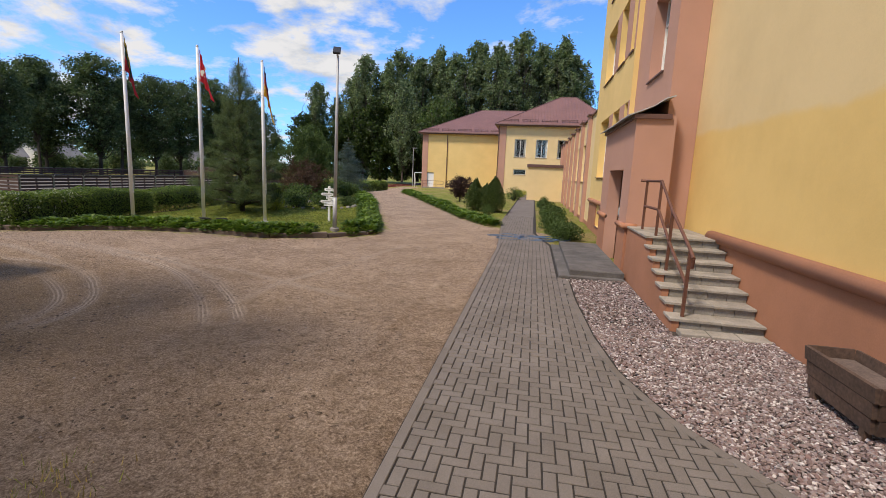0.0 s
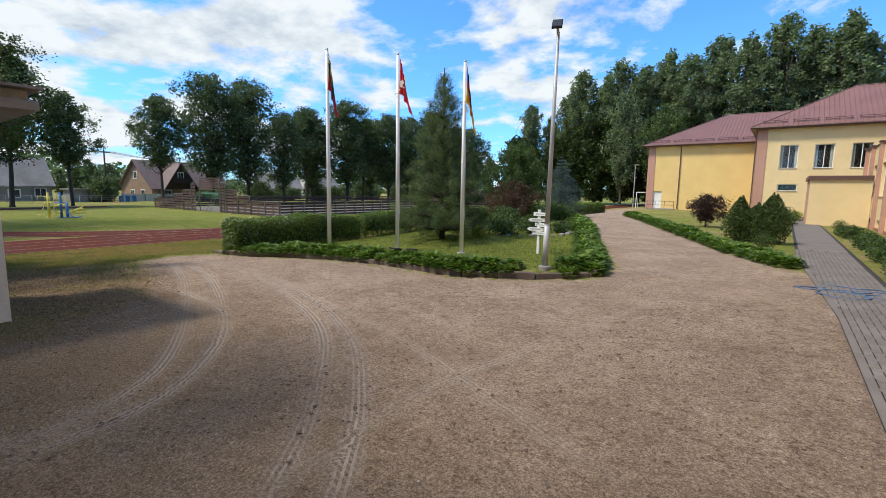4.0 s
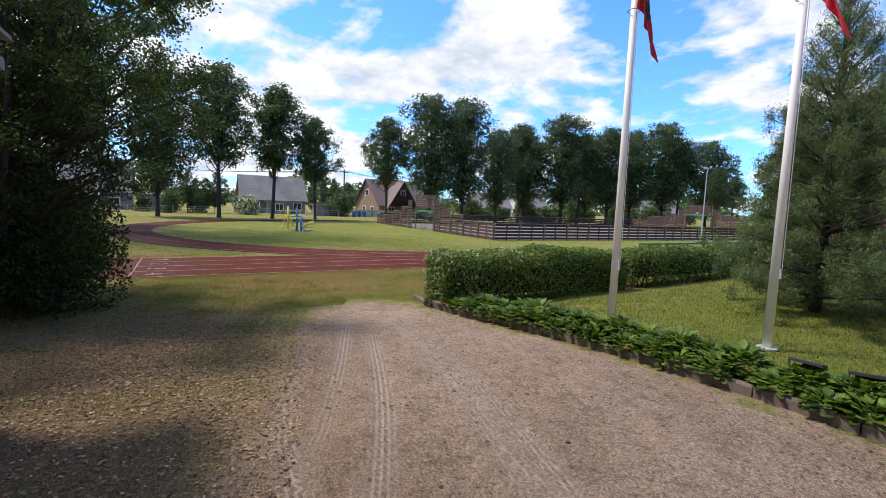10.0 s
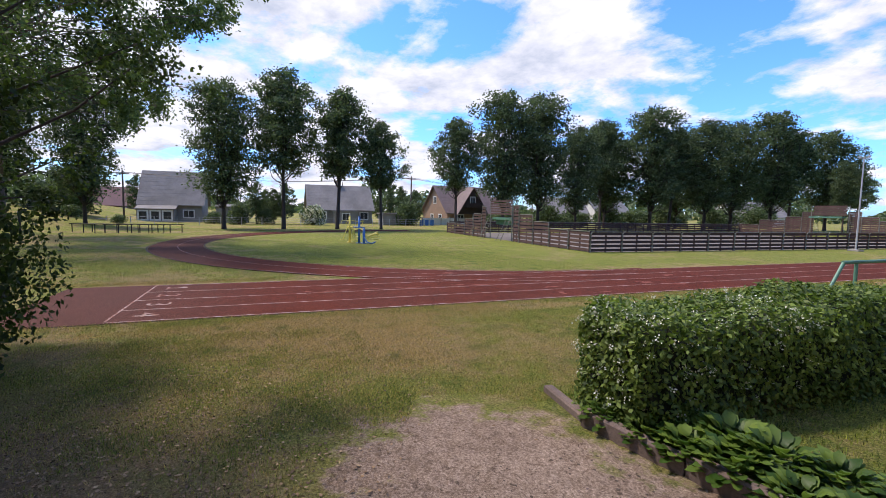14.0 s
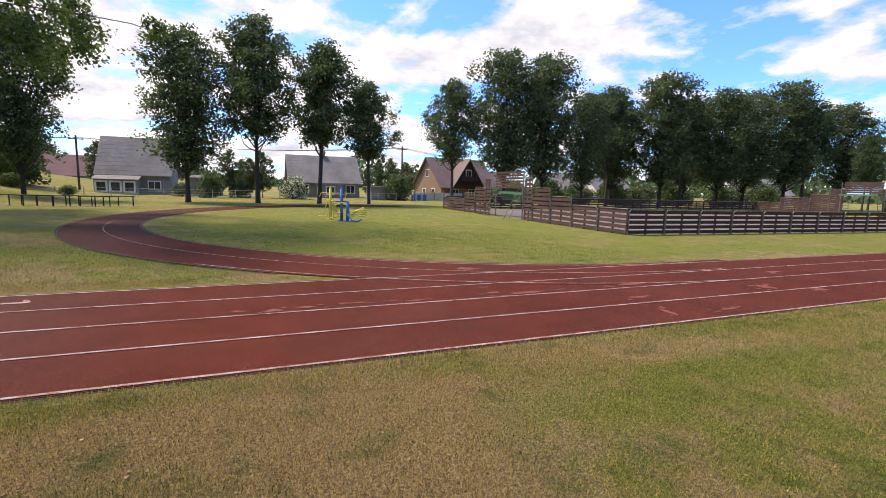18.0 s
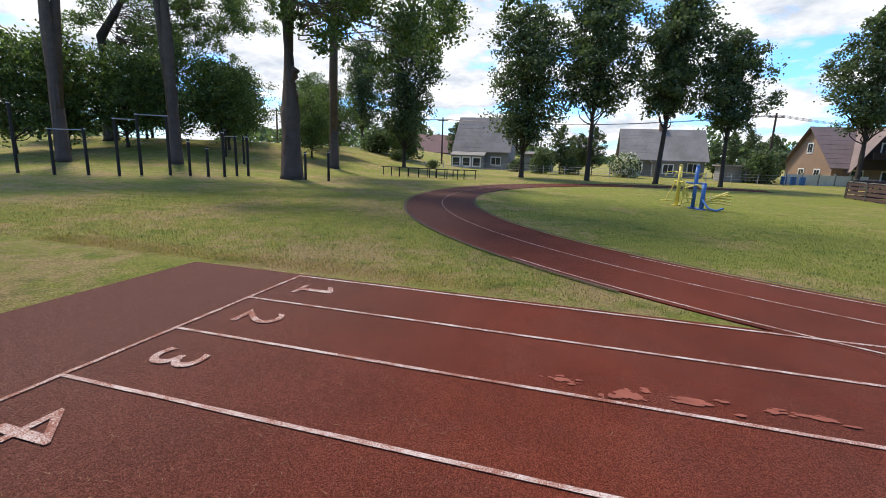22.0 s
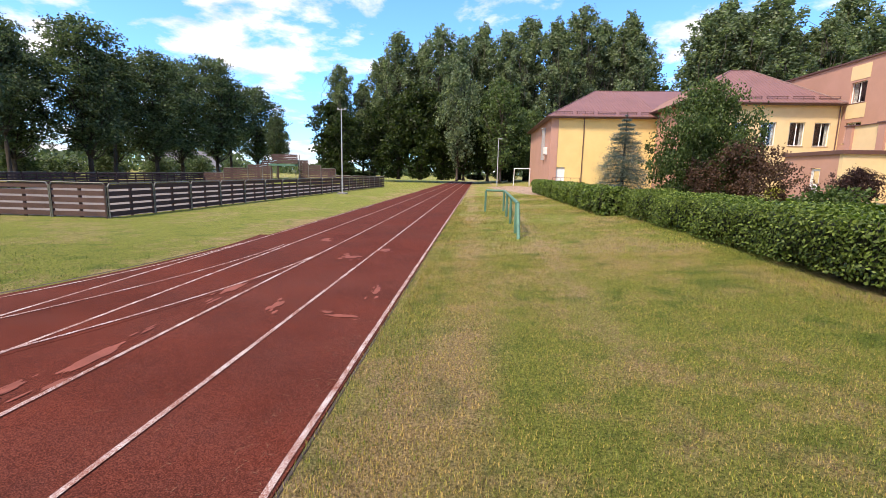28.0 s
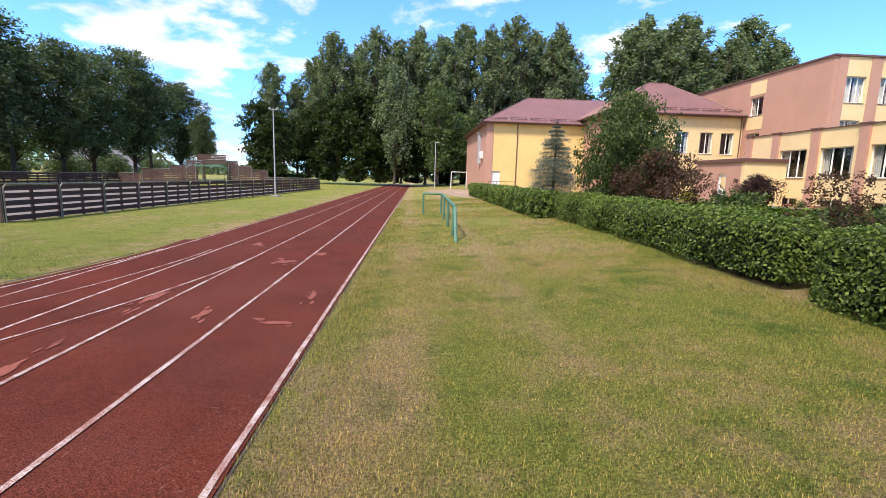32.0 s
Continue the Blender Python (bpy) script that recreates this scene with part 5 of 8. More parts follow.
part("head", Builder().box(-0.11, 0.11, -0.16, 0.16, -0.03, 0.035, 0.012).moved(tilt @ pose(0.02, -0.12, 5.45, 38, 0, 20)), BLACK, lamp, "black floodlight head")

# white finger post
sz = lawn_z(-7.46, 16.25)
sp = thing("signpost", (-7.46, 16.25, sz), "white wooden finger post with five arrow boards", "signpost")
part("post", Builder().box(-0.035, 0.035, -0.035, 0.035, -0.05, 1.32, 0.01), WHITE, sp)
for k, (z, a, off) in enumerate(((1.14, -12, 0.06), (0.97, 14, -0.02), (0.83, -24, 0.08), (0.70, 8, -0.06), (0.59, -6, 0.04))):
    ab = Builder().slab([(-0.24, -0.05), (0.20, -0.05), (0.28, 0.0), (0.20, 0.05), (-0.24, 0.05)], -0.012, 0.012)
    arrow = part("arrow_board", ab.moved(pose(off, -0.055, z + 0.05, 0, 0, a) @ pose(0, 0, 0, 90, 0, 180 if k % 2 else 0)), WHITE, sp)
    part("lettering", Builder().box(-0.17, 0.14, -0.014, -0.0125, -0.018, 0.018).moved(pose(off, -0.055, z + 0.05, 0, 0, a)), CURTAIN, arrow, "faded grey writing")
# low floodlights in the bed
for x, y, turn in ((-10.35, 13.22, 8), (-9.85, 13.34, 30)):
    f = thing("ground_floodlight", (x, y, lawn_z(x, y)), "small black floodlight on a stake in the bed", "floodlight", "bed floodlights", turn)
    part("stake", Builder().tube((0, 0, -0.1), (0, 0, 0.2), 0.012).box(-0.17, -0.16, -0.015, 0.015, 0.1, 0.25).box(0.16, 0.17, -0.015, 0.015, 0.1, 0.25).box(-0.17, 0.17, -0.015, 0.015, 0.09, 0.1), BLACK, f)
    part("head", Builder().box(-0.155, 0.155, -0.11, 0.11, -0.018, 0.018, 0.008).moved(pose(0, 0, 0.25, -14, 0, 0)), BLACK, f)

# rustic planter by the wall
PLANTER_WOOD = mottled("weathered_planter_board", (0.115, 0.07, 0.05), 0.85, 30, 0.35, 2.2, 0.5, 0.5)
pl = thing("wooden_planter", (2.9, 4.36, 0.07), "weathered brown board planter on short legs by the wall", "planter")
r = random.Random(8)
for k in range(3):
    zb = 0.10 + k * 0.135
    q = 0.16 + 0.02 * k
    for s in (-1, 1):
        part("board", Builder().obox(pose(s * q, 0, zb, 0, s * 7, r.uniform(-0.6, 0.6)), 0.035, 2 * q + 0.54, 0.128), PLANTER_WOOD, pl)
        part("board", Builder().obox(pose(0, s * (q + 0.27), zb, -s * 7, 0, r.uniform(-1, 1)), 2 * q - 0.02, 0.035, 0.128), PLANTER_WOOD, pl)
for sx in (-1, 1):
    for sy in (-1, 1):
        part("leg", Builder().box(sx * 0.15 - 0.03, sx * 0.15 + 0.03, sy * 0.34 - 0.03, sy * 0.34 + 0.03, -0.02, 0.14), PLANTER_WOOD, pl)
part("soil", Builder().box(-0.15, 0.15, -0.4, 0.4, 0.2, 0.42), KERB, pl, "dark dry soil")

# white outbuilding with a concrete eave
wall("wall_shed_east", "W", -11.15, -8, 5.3, -0.4, 2.95, [], WHITEWASH, 0.3, "old whitewashed outbuilding wall")
wall("wall_shed_north", "S", 5.0, -13.5, -11.15, -0.4, 2.95, [], WHITEWASH, 0.3, "old whitewashed outbuilding end wall")
piece("shed_eave", Builder().box(-13.9, -10.4, -8.4, 5.75, 2.95, 3.08, 0.02).box(-13.8, -10.5, -8.3, 5.65, 3.08, 3.24, 0.02), CONCRETE, "rough concrete eave slab", "roof")
piece("shed_roof", Builder().box(-13.95, -10.35, -8.45, 5.8, 3.24, 3.28), SLATE, "dark felt roof of the outbuilding", "roof")

# blue hose thrown down on the path
r = random.Random(3)
cu = Builder()
pts, a, rad, cx, cy = [], 0.0, 0.5, -0.15, 15.6
for k in range(150):
    a += 0.22 + r.uniform(-0.02, 0.02)
    rad = 0.42 + 0.2 * math.sin(k * 0.09) + 0.1 * math.sin(k * 0.37)
    pts.append((cx + 0.9 * math.sin(k * 0.035) + rad * 1.5 * math.cos(a), cy + rad * 0.9 * math.sin(a) + 0.3 * math.sin(k * 0.05), 0.045 + 0.01 * math.sin(k)))
cu.path(pts, [0.017] * len(pts), 6)
piece("garden_hose", cu, BLUE_HOSE, "tangled dark blue hose on the paving", "hose", "", True)

# ---- green barrier beside the track ----
def gl(x, y):
    return float(land(x, y))


bar = thing("green_barrier", (-21.95, 24.4, gl(-21.95, 24.4)), "worn green pipe barrier beside the track", "barrier")
tz = 0.98
part("end_brace", Builder().tube((0, 0, -0.05), (0, 0.75, tz), 0.05, n=10), GREEN_PAINT, bar)
part("top_rail", Builder().tube((0, 0.7, tz), (0.12, 10.0, tz + 0.03), 0.055, n=10).tube((0.12, 10.0, tz + 0.03), (-0.8, 10.1, tz + 0.03), 0.055, n=10), GREEN_PAINT, bar)
for y in (1.35, 4.2, 7.1, 10.0):
    part("post", Builder().tube((0.01 * y, y, -0.05), (0.01 * y, y, tz), 0.05, n=10), GREEN_PAINT, bar)
part("post", Builder().tube((-0.8, 10.1, -0.05), (-0.8, 10.1, tz), 0.05, n=10), GREEN_PAINT, bar)

# tall field lamp by the rink
mz = -0.68
mast = thing("field_lamp", (-34.6, 50.0, mz), "slender grey lamp mast with two floodlights", "street lamp")
part("footing", Builder().box(-0.35, 0.35, -0.35, 0.35, -0.05, 0.12, 0.03), CONCRETE, mast)
part("pole", Builder().tube((0, 0, 0), (0, 0, 7.0), 0.065, 0.038, 10), STEEL, mast)
part("crossbar", Builder().tube((-0.32, 0, 6.9), (0.32, 0, 6.9), 0.025, n=6), STEEL, mast)
for s in (-1, 1):
    part("floodlight", Builder().box(-0.1, 0.1, -0.05, 0.05, 0, 0.14, 0.01).moved(pose(s * 0.3, 0, 6.92, 20, 0, 90)), STEEL, mast)


# ---- board rink ----
def fence_panel(w, h, n, board, material_post, fill=0.68):
    p = new("fence_panel")
    bh = h / n
    for k in range(n):
        part("board", Builder().box(0.03, w - 0.03, -0.015, 0.015, 0.06 + k * bh, 0.06 + k * bh + bh * fill), board, p)
    for x in (0.0, w / 2):
        part("post", Builder().box(x - 0.045, x + 0.045, 0.02, 0.09, -0.1, h), WOOD_DARK, p)
    part("pipe_frame", Builder().path([(0.03, -0.03, 0), (0.03, -0.03, h - 0.1), (0.12, -0.03, h + 0.02), (w - 0.12, -0.03, h + 0.02), (w - 0.03, -0.03, h - 0.1), (w - 0.03, -0.03, 0)], [0.028] * 6, 6), material_post, p)
    return p


RINK = [(-37.0, 27.7), (-35.3, 71.0), (-60.0, 72.0), (-62.0, 28.0)]
made = {}


def run_fence(p0, p1, w, h, n, board, label, post=None, fill=0.68):
    dx, dy = p1[0] - p0[0], p1[1] - p0[1]
    d = math.hypot(dx, dy)
    cnt = max(1, round(d / w))
    ang = math.degrees(math.atan2(dy, dx))
    w2 = d / cnt
    key = (round(w2, 2), h, board.name, fill)
    for k in range(cnt):
        x, y = p0[0] + dx * k / cnt, p0[1] + dy * k / cnt
        m = pose(x, y, -0.68, 0, 0, ang)
        if key in made:
            copy_thing(made[key], m)
        else:
            made[key] = fence_panel(w2, h, n, board, post or WOOD_DARK, fill)
            made[key].matrix_basis = m
            tagged(made[key], label, "fence panel", "rink boards")


PIPE = mottled("dull_olive_pipe", (0.20, 0.195, 0.155), 0.6, 40, 0.2, 3, 0.3, 0.2)
run_fence(RINK[0], RINK[1], 2.4, 1.28, 5, WOOD_DARK, "low dark-stained board panel of the rink", PIPE)
run_fence(RINK[2], RINK[3], 2.5, 1.28, 5, WOOD_DARK, "low dark-stained board panel of the rink", PIPE)
for (xa, xb, h, n) in ((-41.6, -37.0, 1.3, 5), (-43.8, -41.6, 1.75, 6), (-45.9, -43.8, 2.25, 8), (-46.9, -45.9, 2.95, 10), (-52.9, -51.9, 2.9, 10), (-54.8, -52.9, 2.2, 8), (-57.0, -54.8, 1.7, 6), (-62.0, -57.0, 1.15, 4)):
    run_fence((xa, 27.75), (xb, 27.72), 2.3, h, n, WOOD_GREY, f"weathered board end panel of the rink, {'low' if h < 1.3 else 'tall'}", PIPE)
for (xa, xb, h, n) in ((-43.8, -41.8, 2.15, 9), (-45.45, -43.8, 2.57, 11), (-46.8, -45.45, 3.15, 13), (-51.75, -50.35, 3.1, 13), (-53.75, -51.75, 2.47, 11), (-57.1, -53.75, 2.0, 9), (-60.0, -57.1, 1.35, 6)):
    run_fence((xa, 71.5), (xb, 71.5), 2.3, h, n, WOOD_GREY, f"weathered close-boarded end panel of the rink, {'low' if h < 1.5 else 'tall'}", PIPE, 0.84)
run_fence((-41.8, 71.4), (-35.4, 71.2), 2.2, 1.3, 5, WOOD_DARK, "low dark-stained board panel of the rink", PIPE)
RINK_SAND = mottled("trodden_rink_sand", (0.185, 0.160, 0.135), 0.95, 40, 0.3, 0.5, 0.35, 0.6)
piece("rink_floor", Builder().slab([(-37.2, 28.0), (-35.6, 70.8), (-59.8, 71.2), (-61.7, 28.2)], -0.70, -0.672), RINK_SAND, "pale trodden sand inside the board rink", "ground")


def goal_tower(y, s):
    g = thing("goal_frame", (-49.4 if s > 0 else -48.58, y, -0.68), "green steel goal frame with a slatted board above and ladders", "goal frame", "rink goal frames")
    for x in (-2.0, 2.0):
        part("upright", Builder().tube((x, 0, 0), (x, 0, 3.4 if s > 0 else 3.9), 0.05, n=8), PIPE, g)
    bb = Builder()
    low, gap_z = (2.2, 0.22) if s > 0 else (2.72, 0.2)
    for k in range(6):
        bb.box(-2.0 if s > 0 else -1.75, 2.0 if s > 0 else 1.75, -0.02, 0.02, low + k * gap_z, low + k * gap_z + (0.14 if s > 0 else 0.175))
    part("slatted_board", bb, WOOD_GREY, g)
    part("green_beam", Builder().box(-1.9, 1.9, 0.1 * s, 0.9 * s, 1.75, 1.95).box(-1.8, 1.8, 0.5 * s, 0.9 * s, 1.3, 1.75) if s > 0 else Builder().box(-1.75, 1.75, -0.9, -0.1, 2.42, 2.6), GREEN_PAINT, g)
    for x in (-2.3, 1.1):
        lb = Builder().tube((x, -1.0 * s, 0), (x + 0.25, -0.1 * s, 2.0), 0.025, n=6).tube((x + 0.75, -1.0 * s, 0), (x + 1.0, -0.1 * s, 2.0), 0.025, n=6)
        for k in range(1, 6):
            q = k / 6
            lb.tube((x + 0.25 * q, (-1.0 + 0.9 * q) * s, 2 * q), (x + 0.75 + 0.25 * q, (-1.0 + 0.9 * q) * s, 2 * q), 0.018, n=5)
        part("ladder", lb, PIPE, g)
    return g


goal_tower(27.9, 1)
goal_tower(71.3, -1)

# ---- outdoor fitness machines ----
def air_walker(x, y, rz, main, second):
    """Twin-arm swinging walker on one post."""
    f = thing("fitness_machine", (x, y, -0.68), "blue and yellow steel outdoor exercise machine", "exercise machine", "outdoor exercise machines", rz)
    part("column", Builder().tube((0, 0, 0), (0, 0, 1.9), 0.085, n=12).tube((0, 0, 1.9), (0, 0, 1.96), 0.1, 0.04, 12), main, f, smooth=True)
    part("foot", Builder().tube((0, 0, 0), (0, 0, 0.05), 0.22, n=14), main, f)
    part("axle", Builder().tube((-0.42, 0, 1.15), (0.42, 0, 1.15), 0.045, n=10), main, f)
    for s in (-1, 1):
        part("swing_arm", Builder().path([(s * 0.36, 0, 1.15), (s * 0.38, 0.22 * s, 0.6), (s * 0.38, 0.36 * s, 0.22)], [0.03] * 3, 8), second, f)
        part("footboard", Builder().box(s * 0.38 - 0.08, s * 0.38 + 0.08, 0.36 * s - 0.24, 0.36 * s + 0.24, 0.19, 0.23, 0.01), second, f)
        part("handle", Builder().path([(s * 0.1, 0, 1.55), (s * 0.38, -0.1, 1.62), (s * 0.5, -0.4, 1.6), (s * 0.44, -0.5, 1.38)], [0.024] * 4, 8), second, f)
    return f


def leg_press(x, y, rz, main, second):
    """Seats and foot bars on both sides of one post."""
    f = thing("fitness_machine", (x, y, -0.68), "blue post with yellow seats and parallel bars for exercise", "exercise machine", "outdoor exercise machines", rz)
    part("column", Builder().tube((0, 0, 0), (0, 0, 1.15), 0.09, n=12).tube((0, 0, 1.15), (0, 0, 1.2), 0.1, 0.05, 12), main, f, smooth=True)
    part("foot", Builder().tube((0, 0, 0), (0, 0, 0.05), 0.22, n=14), main, f)
    part("base_bow", Builder().path([(0, -0.1, 0.45), (0.3, -0.5, 0.12), (0.6, -0.6, 0.06), (0.85, -0.5, 0.18)], [0.045] * 4, 8), main, f)
    for k in range(4):
        q = -0.3 + 0.2 * k
        part("parallel_bar", Builder().path([(0.1, q * 0.6, 0.30 + 0.05 * k), (0.6, q, 0.38 + 0.1 * k), (1.1, q + 0.1, 0.30 + 0.12 * k)], [0.03] * 3, 8), second, f)
        part("parallel_bar", Builder().tube((0.15, q, 0.42 + 0.03 * k), (0.95, q + 0.2, 0.85 - 0.12 * (k % 2)), 0.03, n=8), second, f)
    part("foot_bar", Builder().tube((0.8, -0.2, 0.68), (0.85, 0.5, 0.72), 0.028, n=8), second, f)
    for s in (-1, 1):
        part("seat", Builder().box(-0.75, -0.4, s * 0.35 - 0.17, s * 0.35 + 0.17, 0.48, 0.53, 0.015), second, f)
        part("backrest", Builder().box(-0.8, -0.75, s * 0.35 - 0.16, s * 0.35 + 0.16, 0.6, 0.95), second, f)
        part("seat_arm", Builder().path([(0, 0, 0.9), (-0.3, s * 0.3, 1.1), (-0.7, s * 0.35, 0.95), (-0.6, s * 0.35, 0.5)], [0.026] * 4, 8), second, f)
    return f


air_walker(-47.5, 14.45, 15, YELLOW_PAINT, YELLOW_PAINT)
air_walker(-46.5, 14.95, 55, BLUE_PAINT, YELLOW_PAINT)
leg_press(-46.0, 15.2, 75, BLUE_PAINT, YELLOW_PAINT)

# ---- gym posts and low bars beyond the bend ----
r = random.Random(11)
spots = [(-41.5, -20.6, 3.9), (-41.8, -18.2, 2.6), (-42.8, -17.0, 2.65), (-43.6, -15.7, 3.3), (-44.6, -15.2, 3.6), (-45.7, -14.2, 3.6), (-46.3, -13.3, 2.15), (-46.6, -12.2, 1.8), (-47.3, -11.6, 2.8), (-48.4, -11.6, 2.6), (-49.0, -11.2, 2.6), (-49.8, -7.4, 1.8), (-50.3, -6.0, 1.95), (-54.4, -15.9, 2.2), (-40.6, -23.4, 2.6), (-56.0, -19.0, 2.3), (-58.5, -21.5, 2.3)]
for x, y, h in spots:
    p = thing("gym_post", (x, y, gl(x, y)), "tall black wooden exercise post in the grass", "post", "exercise posts")
    part("timber", Builder().tube((0, 0, -0.1), (r.uniform(-0.03, 0.03), 0, h), 0.085, 0.08, 8), WOOD_POST, p)
    part("top_band", Builder().tube((0, 0, h - 0.12), (0, 0, h - 0.06), 0.095, n=8), STEEL, p)
for a_, c_ in ((3, 4), (4, 5), (8, 9), (1, 2)):
    (x, y, h), (x2, y2, h2) = spots[a_], spots[c_]
    h = min(h, h2)
    bb = Builder().tube((x, y, gl(x, y) + h - 0.1), (x2, y2, gl(x2, y2) + h - 0.1), 0.03, n=6)
    tagged(new("pull_up_bar", mesh_of(bb, "pull_up_bar")), "steel pull-up bar between black posts", "bar").data.materials.append(STEEL)
for k in range(6):
    x, y = -60.5 - 0.9 * (k % 2), -5.8 + k * 1.25
    be = thing("low_bench", (x, y, gl(x, y)), "dark low bench of planks on thin legs", "bench", "benches by the bend", 70 + 12 * (k % 3))
    part("seat", Builder().box(-1.1, 1.1, -0.15, 0.15, 0.72, 0.78), WOOD_POST, be)
    for sx in (-0.95, 0.0, 0.95):
        part("leg", Builder().tube((sx, 0, -0.05), (sx, 0, 0.72), 0.04, n=6), WOOD_POST, be)

# ---- plants ----
def unit(v):
    return v / np.maximum(np.linalg.norm(v, axis=-1, keepdims=True), 1e-9)


def leaf_quads(centres, length, width, g, lean=None, lean_amount=0.0):
    """Small pointed leaves (diamonds) at the given places, turned at random, or leaning along given ways."""
    n = len(centres)
    a = g.normal(size=(n, 3))
    if lean is not None:
        a = unit(a) * (1 - lean_amount) + unit(lean) * lean_amount
    a = unit(a)
    s = unit(np.cross(a, g.normal(size=(n, 3))))
    ln = (length * g.uniform(0.65, 1.25, n))[:, None]
    wd = (width * g.uniform(0.65, 1.25, n))[:, None]
    return np.stack([centres - a * ln / 2, centres + s * wd / 2, centres + a * ln / 2, centres - s * wd / 2], 1).reshape(-1, 3)


def mesh_part(name, me_, parent, label=""):
    ob = new(name, me_)
    ob.parent = parent
    if label:
        ob["label"] = label
    return ob


def limb(b, p0, p1, r0, r1, g, bend=0.12, n=6):
    p0, p1 = np.array(p0, float), np.array(p1, float)
    d = np.linalg.norm(p1 - p0)
    pts, rad = [], []
    off = g.normal(size=3) * bend * d
    for k in range(5):
        t = k / 4
        pts.append(p0 + (p1 - p0) * t + off * math.sin(t * math.pi))
        rad.append(r0 + (r1 - r0) * t)
    b.path(pts, rad, n)


PROFILES = {
    "round": lambda z: np.sqrt(np.clip(1 - (2 * z - 0.9) ** 2 / 1.21, 0.02, 1)),
    "egg": lambda z: np.clip(1.75 * z ** 0.45 * (1 - z) ** 0.62, 0.05, 1),
    "column": lambda z: np.clip(1.5 * z ** 0.35 * (1 - z) ** 0.42, 0.08, 1),
    "cone": lambda z: np.clip(1.02 - z, 0.04, 1),
    "umbrella": lambda z: np.clip(0.55 + 0.6 * z - 0.9 * z ** 4, 0.1, 1),
}


def broadleaf(name, label, h, bare, radius, profile, clumps, leaves, leaf, material, bark, seed, trunk_r=0.18, clump_r=0.28, lean=(0, 0), squash=0.8, group="", fork=False, upright=0.0, loose=0.25):
    """A tree: tapered trunk, limbs to each clump, and a crown of many small leaves with gaps between the clumps."""
    g = np.random.default_rng(seed)
    t = thing(name, (0, 0, 0), label, "tree", group)
    b = Builder()
    crown_h = h - bare
    kl = 1 - upright
    top = np.array([lean[0] * (1 - upright * 0.6), lean[1] * (1 - upright * 0.6), bare + crown_h * 0.8])
    b.path([(0, 0, -0.15), (0.02, 0, 0.25), (lean[0] * 0.25 * kl, lean[1] * 0.25 * kl, bare * 0.6), (lean[0] * 0.5 * kl, lean[1] * 0.5 * kl, bare + crown_h * 0.25), tuple(top)],
           [trunk_r * 1.45, trunk_r * 1.05, trunk_r * 0.85, trunk_r * 0.62, trunk_r * 0.12], 10)
    if fork:
        b.path([(0.02, 0, bare * 0.25), (0.5, 0.45, bare * 0.8), (1.2, 0.9, bare + crown_h * 0.55)], [trunk_r * 0.8, trunk_r * 0.6, trunk_r * 0.15], 9)
    cs = []
    br = Builder()
    for k in range(clumps):
        zn = (k + g.uniform(0.1, 0.9)) / clumps
        rr = radius * float(PROFILES[profile](np.array(zn)))
        a = k * 2.39996 + g.uniform(-0.5, 0.5)
        q = rr * g.uniform(0.4, 1.08) if k % 4 else rr * g.uniform(0.0, 0.4)
        c = np.array([lean[0] * (0.4 + 0.6 * zn) + q * math.cos(a), lean[1] * (0.4 + 0.6 * zn) + q * math.sin(a), bare + crown_h * (0.04 + 0.93 * zn)])
        c[2] += upright * 3.2 * max(0.0, 0.15 - q * math.sin(a) / max(radius, 0.1))
        cr = radius * clump_r * g.uniform(0.75, 1.3) * (0.6 + 0.4 * float(PROFILES[profile](np.array(zn))))
        cs.append((c, cr))
        z0 = max(bare * (0.78 + 0.2 * upright), bare + crown_h * (0.6 * zn - 0.14 + g.uniform(-0.1, 0.08))) + upright * bare * g.uniform(0.25, 0.8)
        f = min(1.0, z0 / max(top[2], 0.1))
        limb(br, (lean[0] * f * (1 - upright * 0.8), lean[1] * f * (1 - upright * 0.8), z0), c, trunk_r * (0.32 - 0.25 * upright) * (1 - 0.6 * zn), trunk_r * (0.06 - 0.035 * upright), g, 0.12 - 0.04 * upright)
    part("trunk", b, bark, t, smooth=True)
    part("branch", br, bark, t, smooth=True)["kind"] = "stuff"
    w = np.array([cr ** 2 for _, cr in cs])
    w = w / w.sum()
    pts = []
    for (c, cr), share in zip(cs, w):
        n = max(8, int(leaves * share))
        tufts = unit(g.normal(size=(9, 3))) * (0.45 + 0.62 * g.uniform(0, 1, (9, 1)) ** 0.6) * cr
        size = cr * g.uniform(0.14, 0.30 + 0.3 * loose, 9)
        pick = g.integers(0, 9, n)
        p = tufts[pick] + g.normal(size=(n, 3)) * size[pick][:, None]
        p[:, 2] *= squash
        pts.append(c + p)
    pts = np.concatenate(pts)
    mesh_part("crown", raw_mesh("crown", leaf_quads(pts, leaf, leaf * 0.72, g), 4, material), t)
    return t


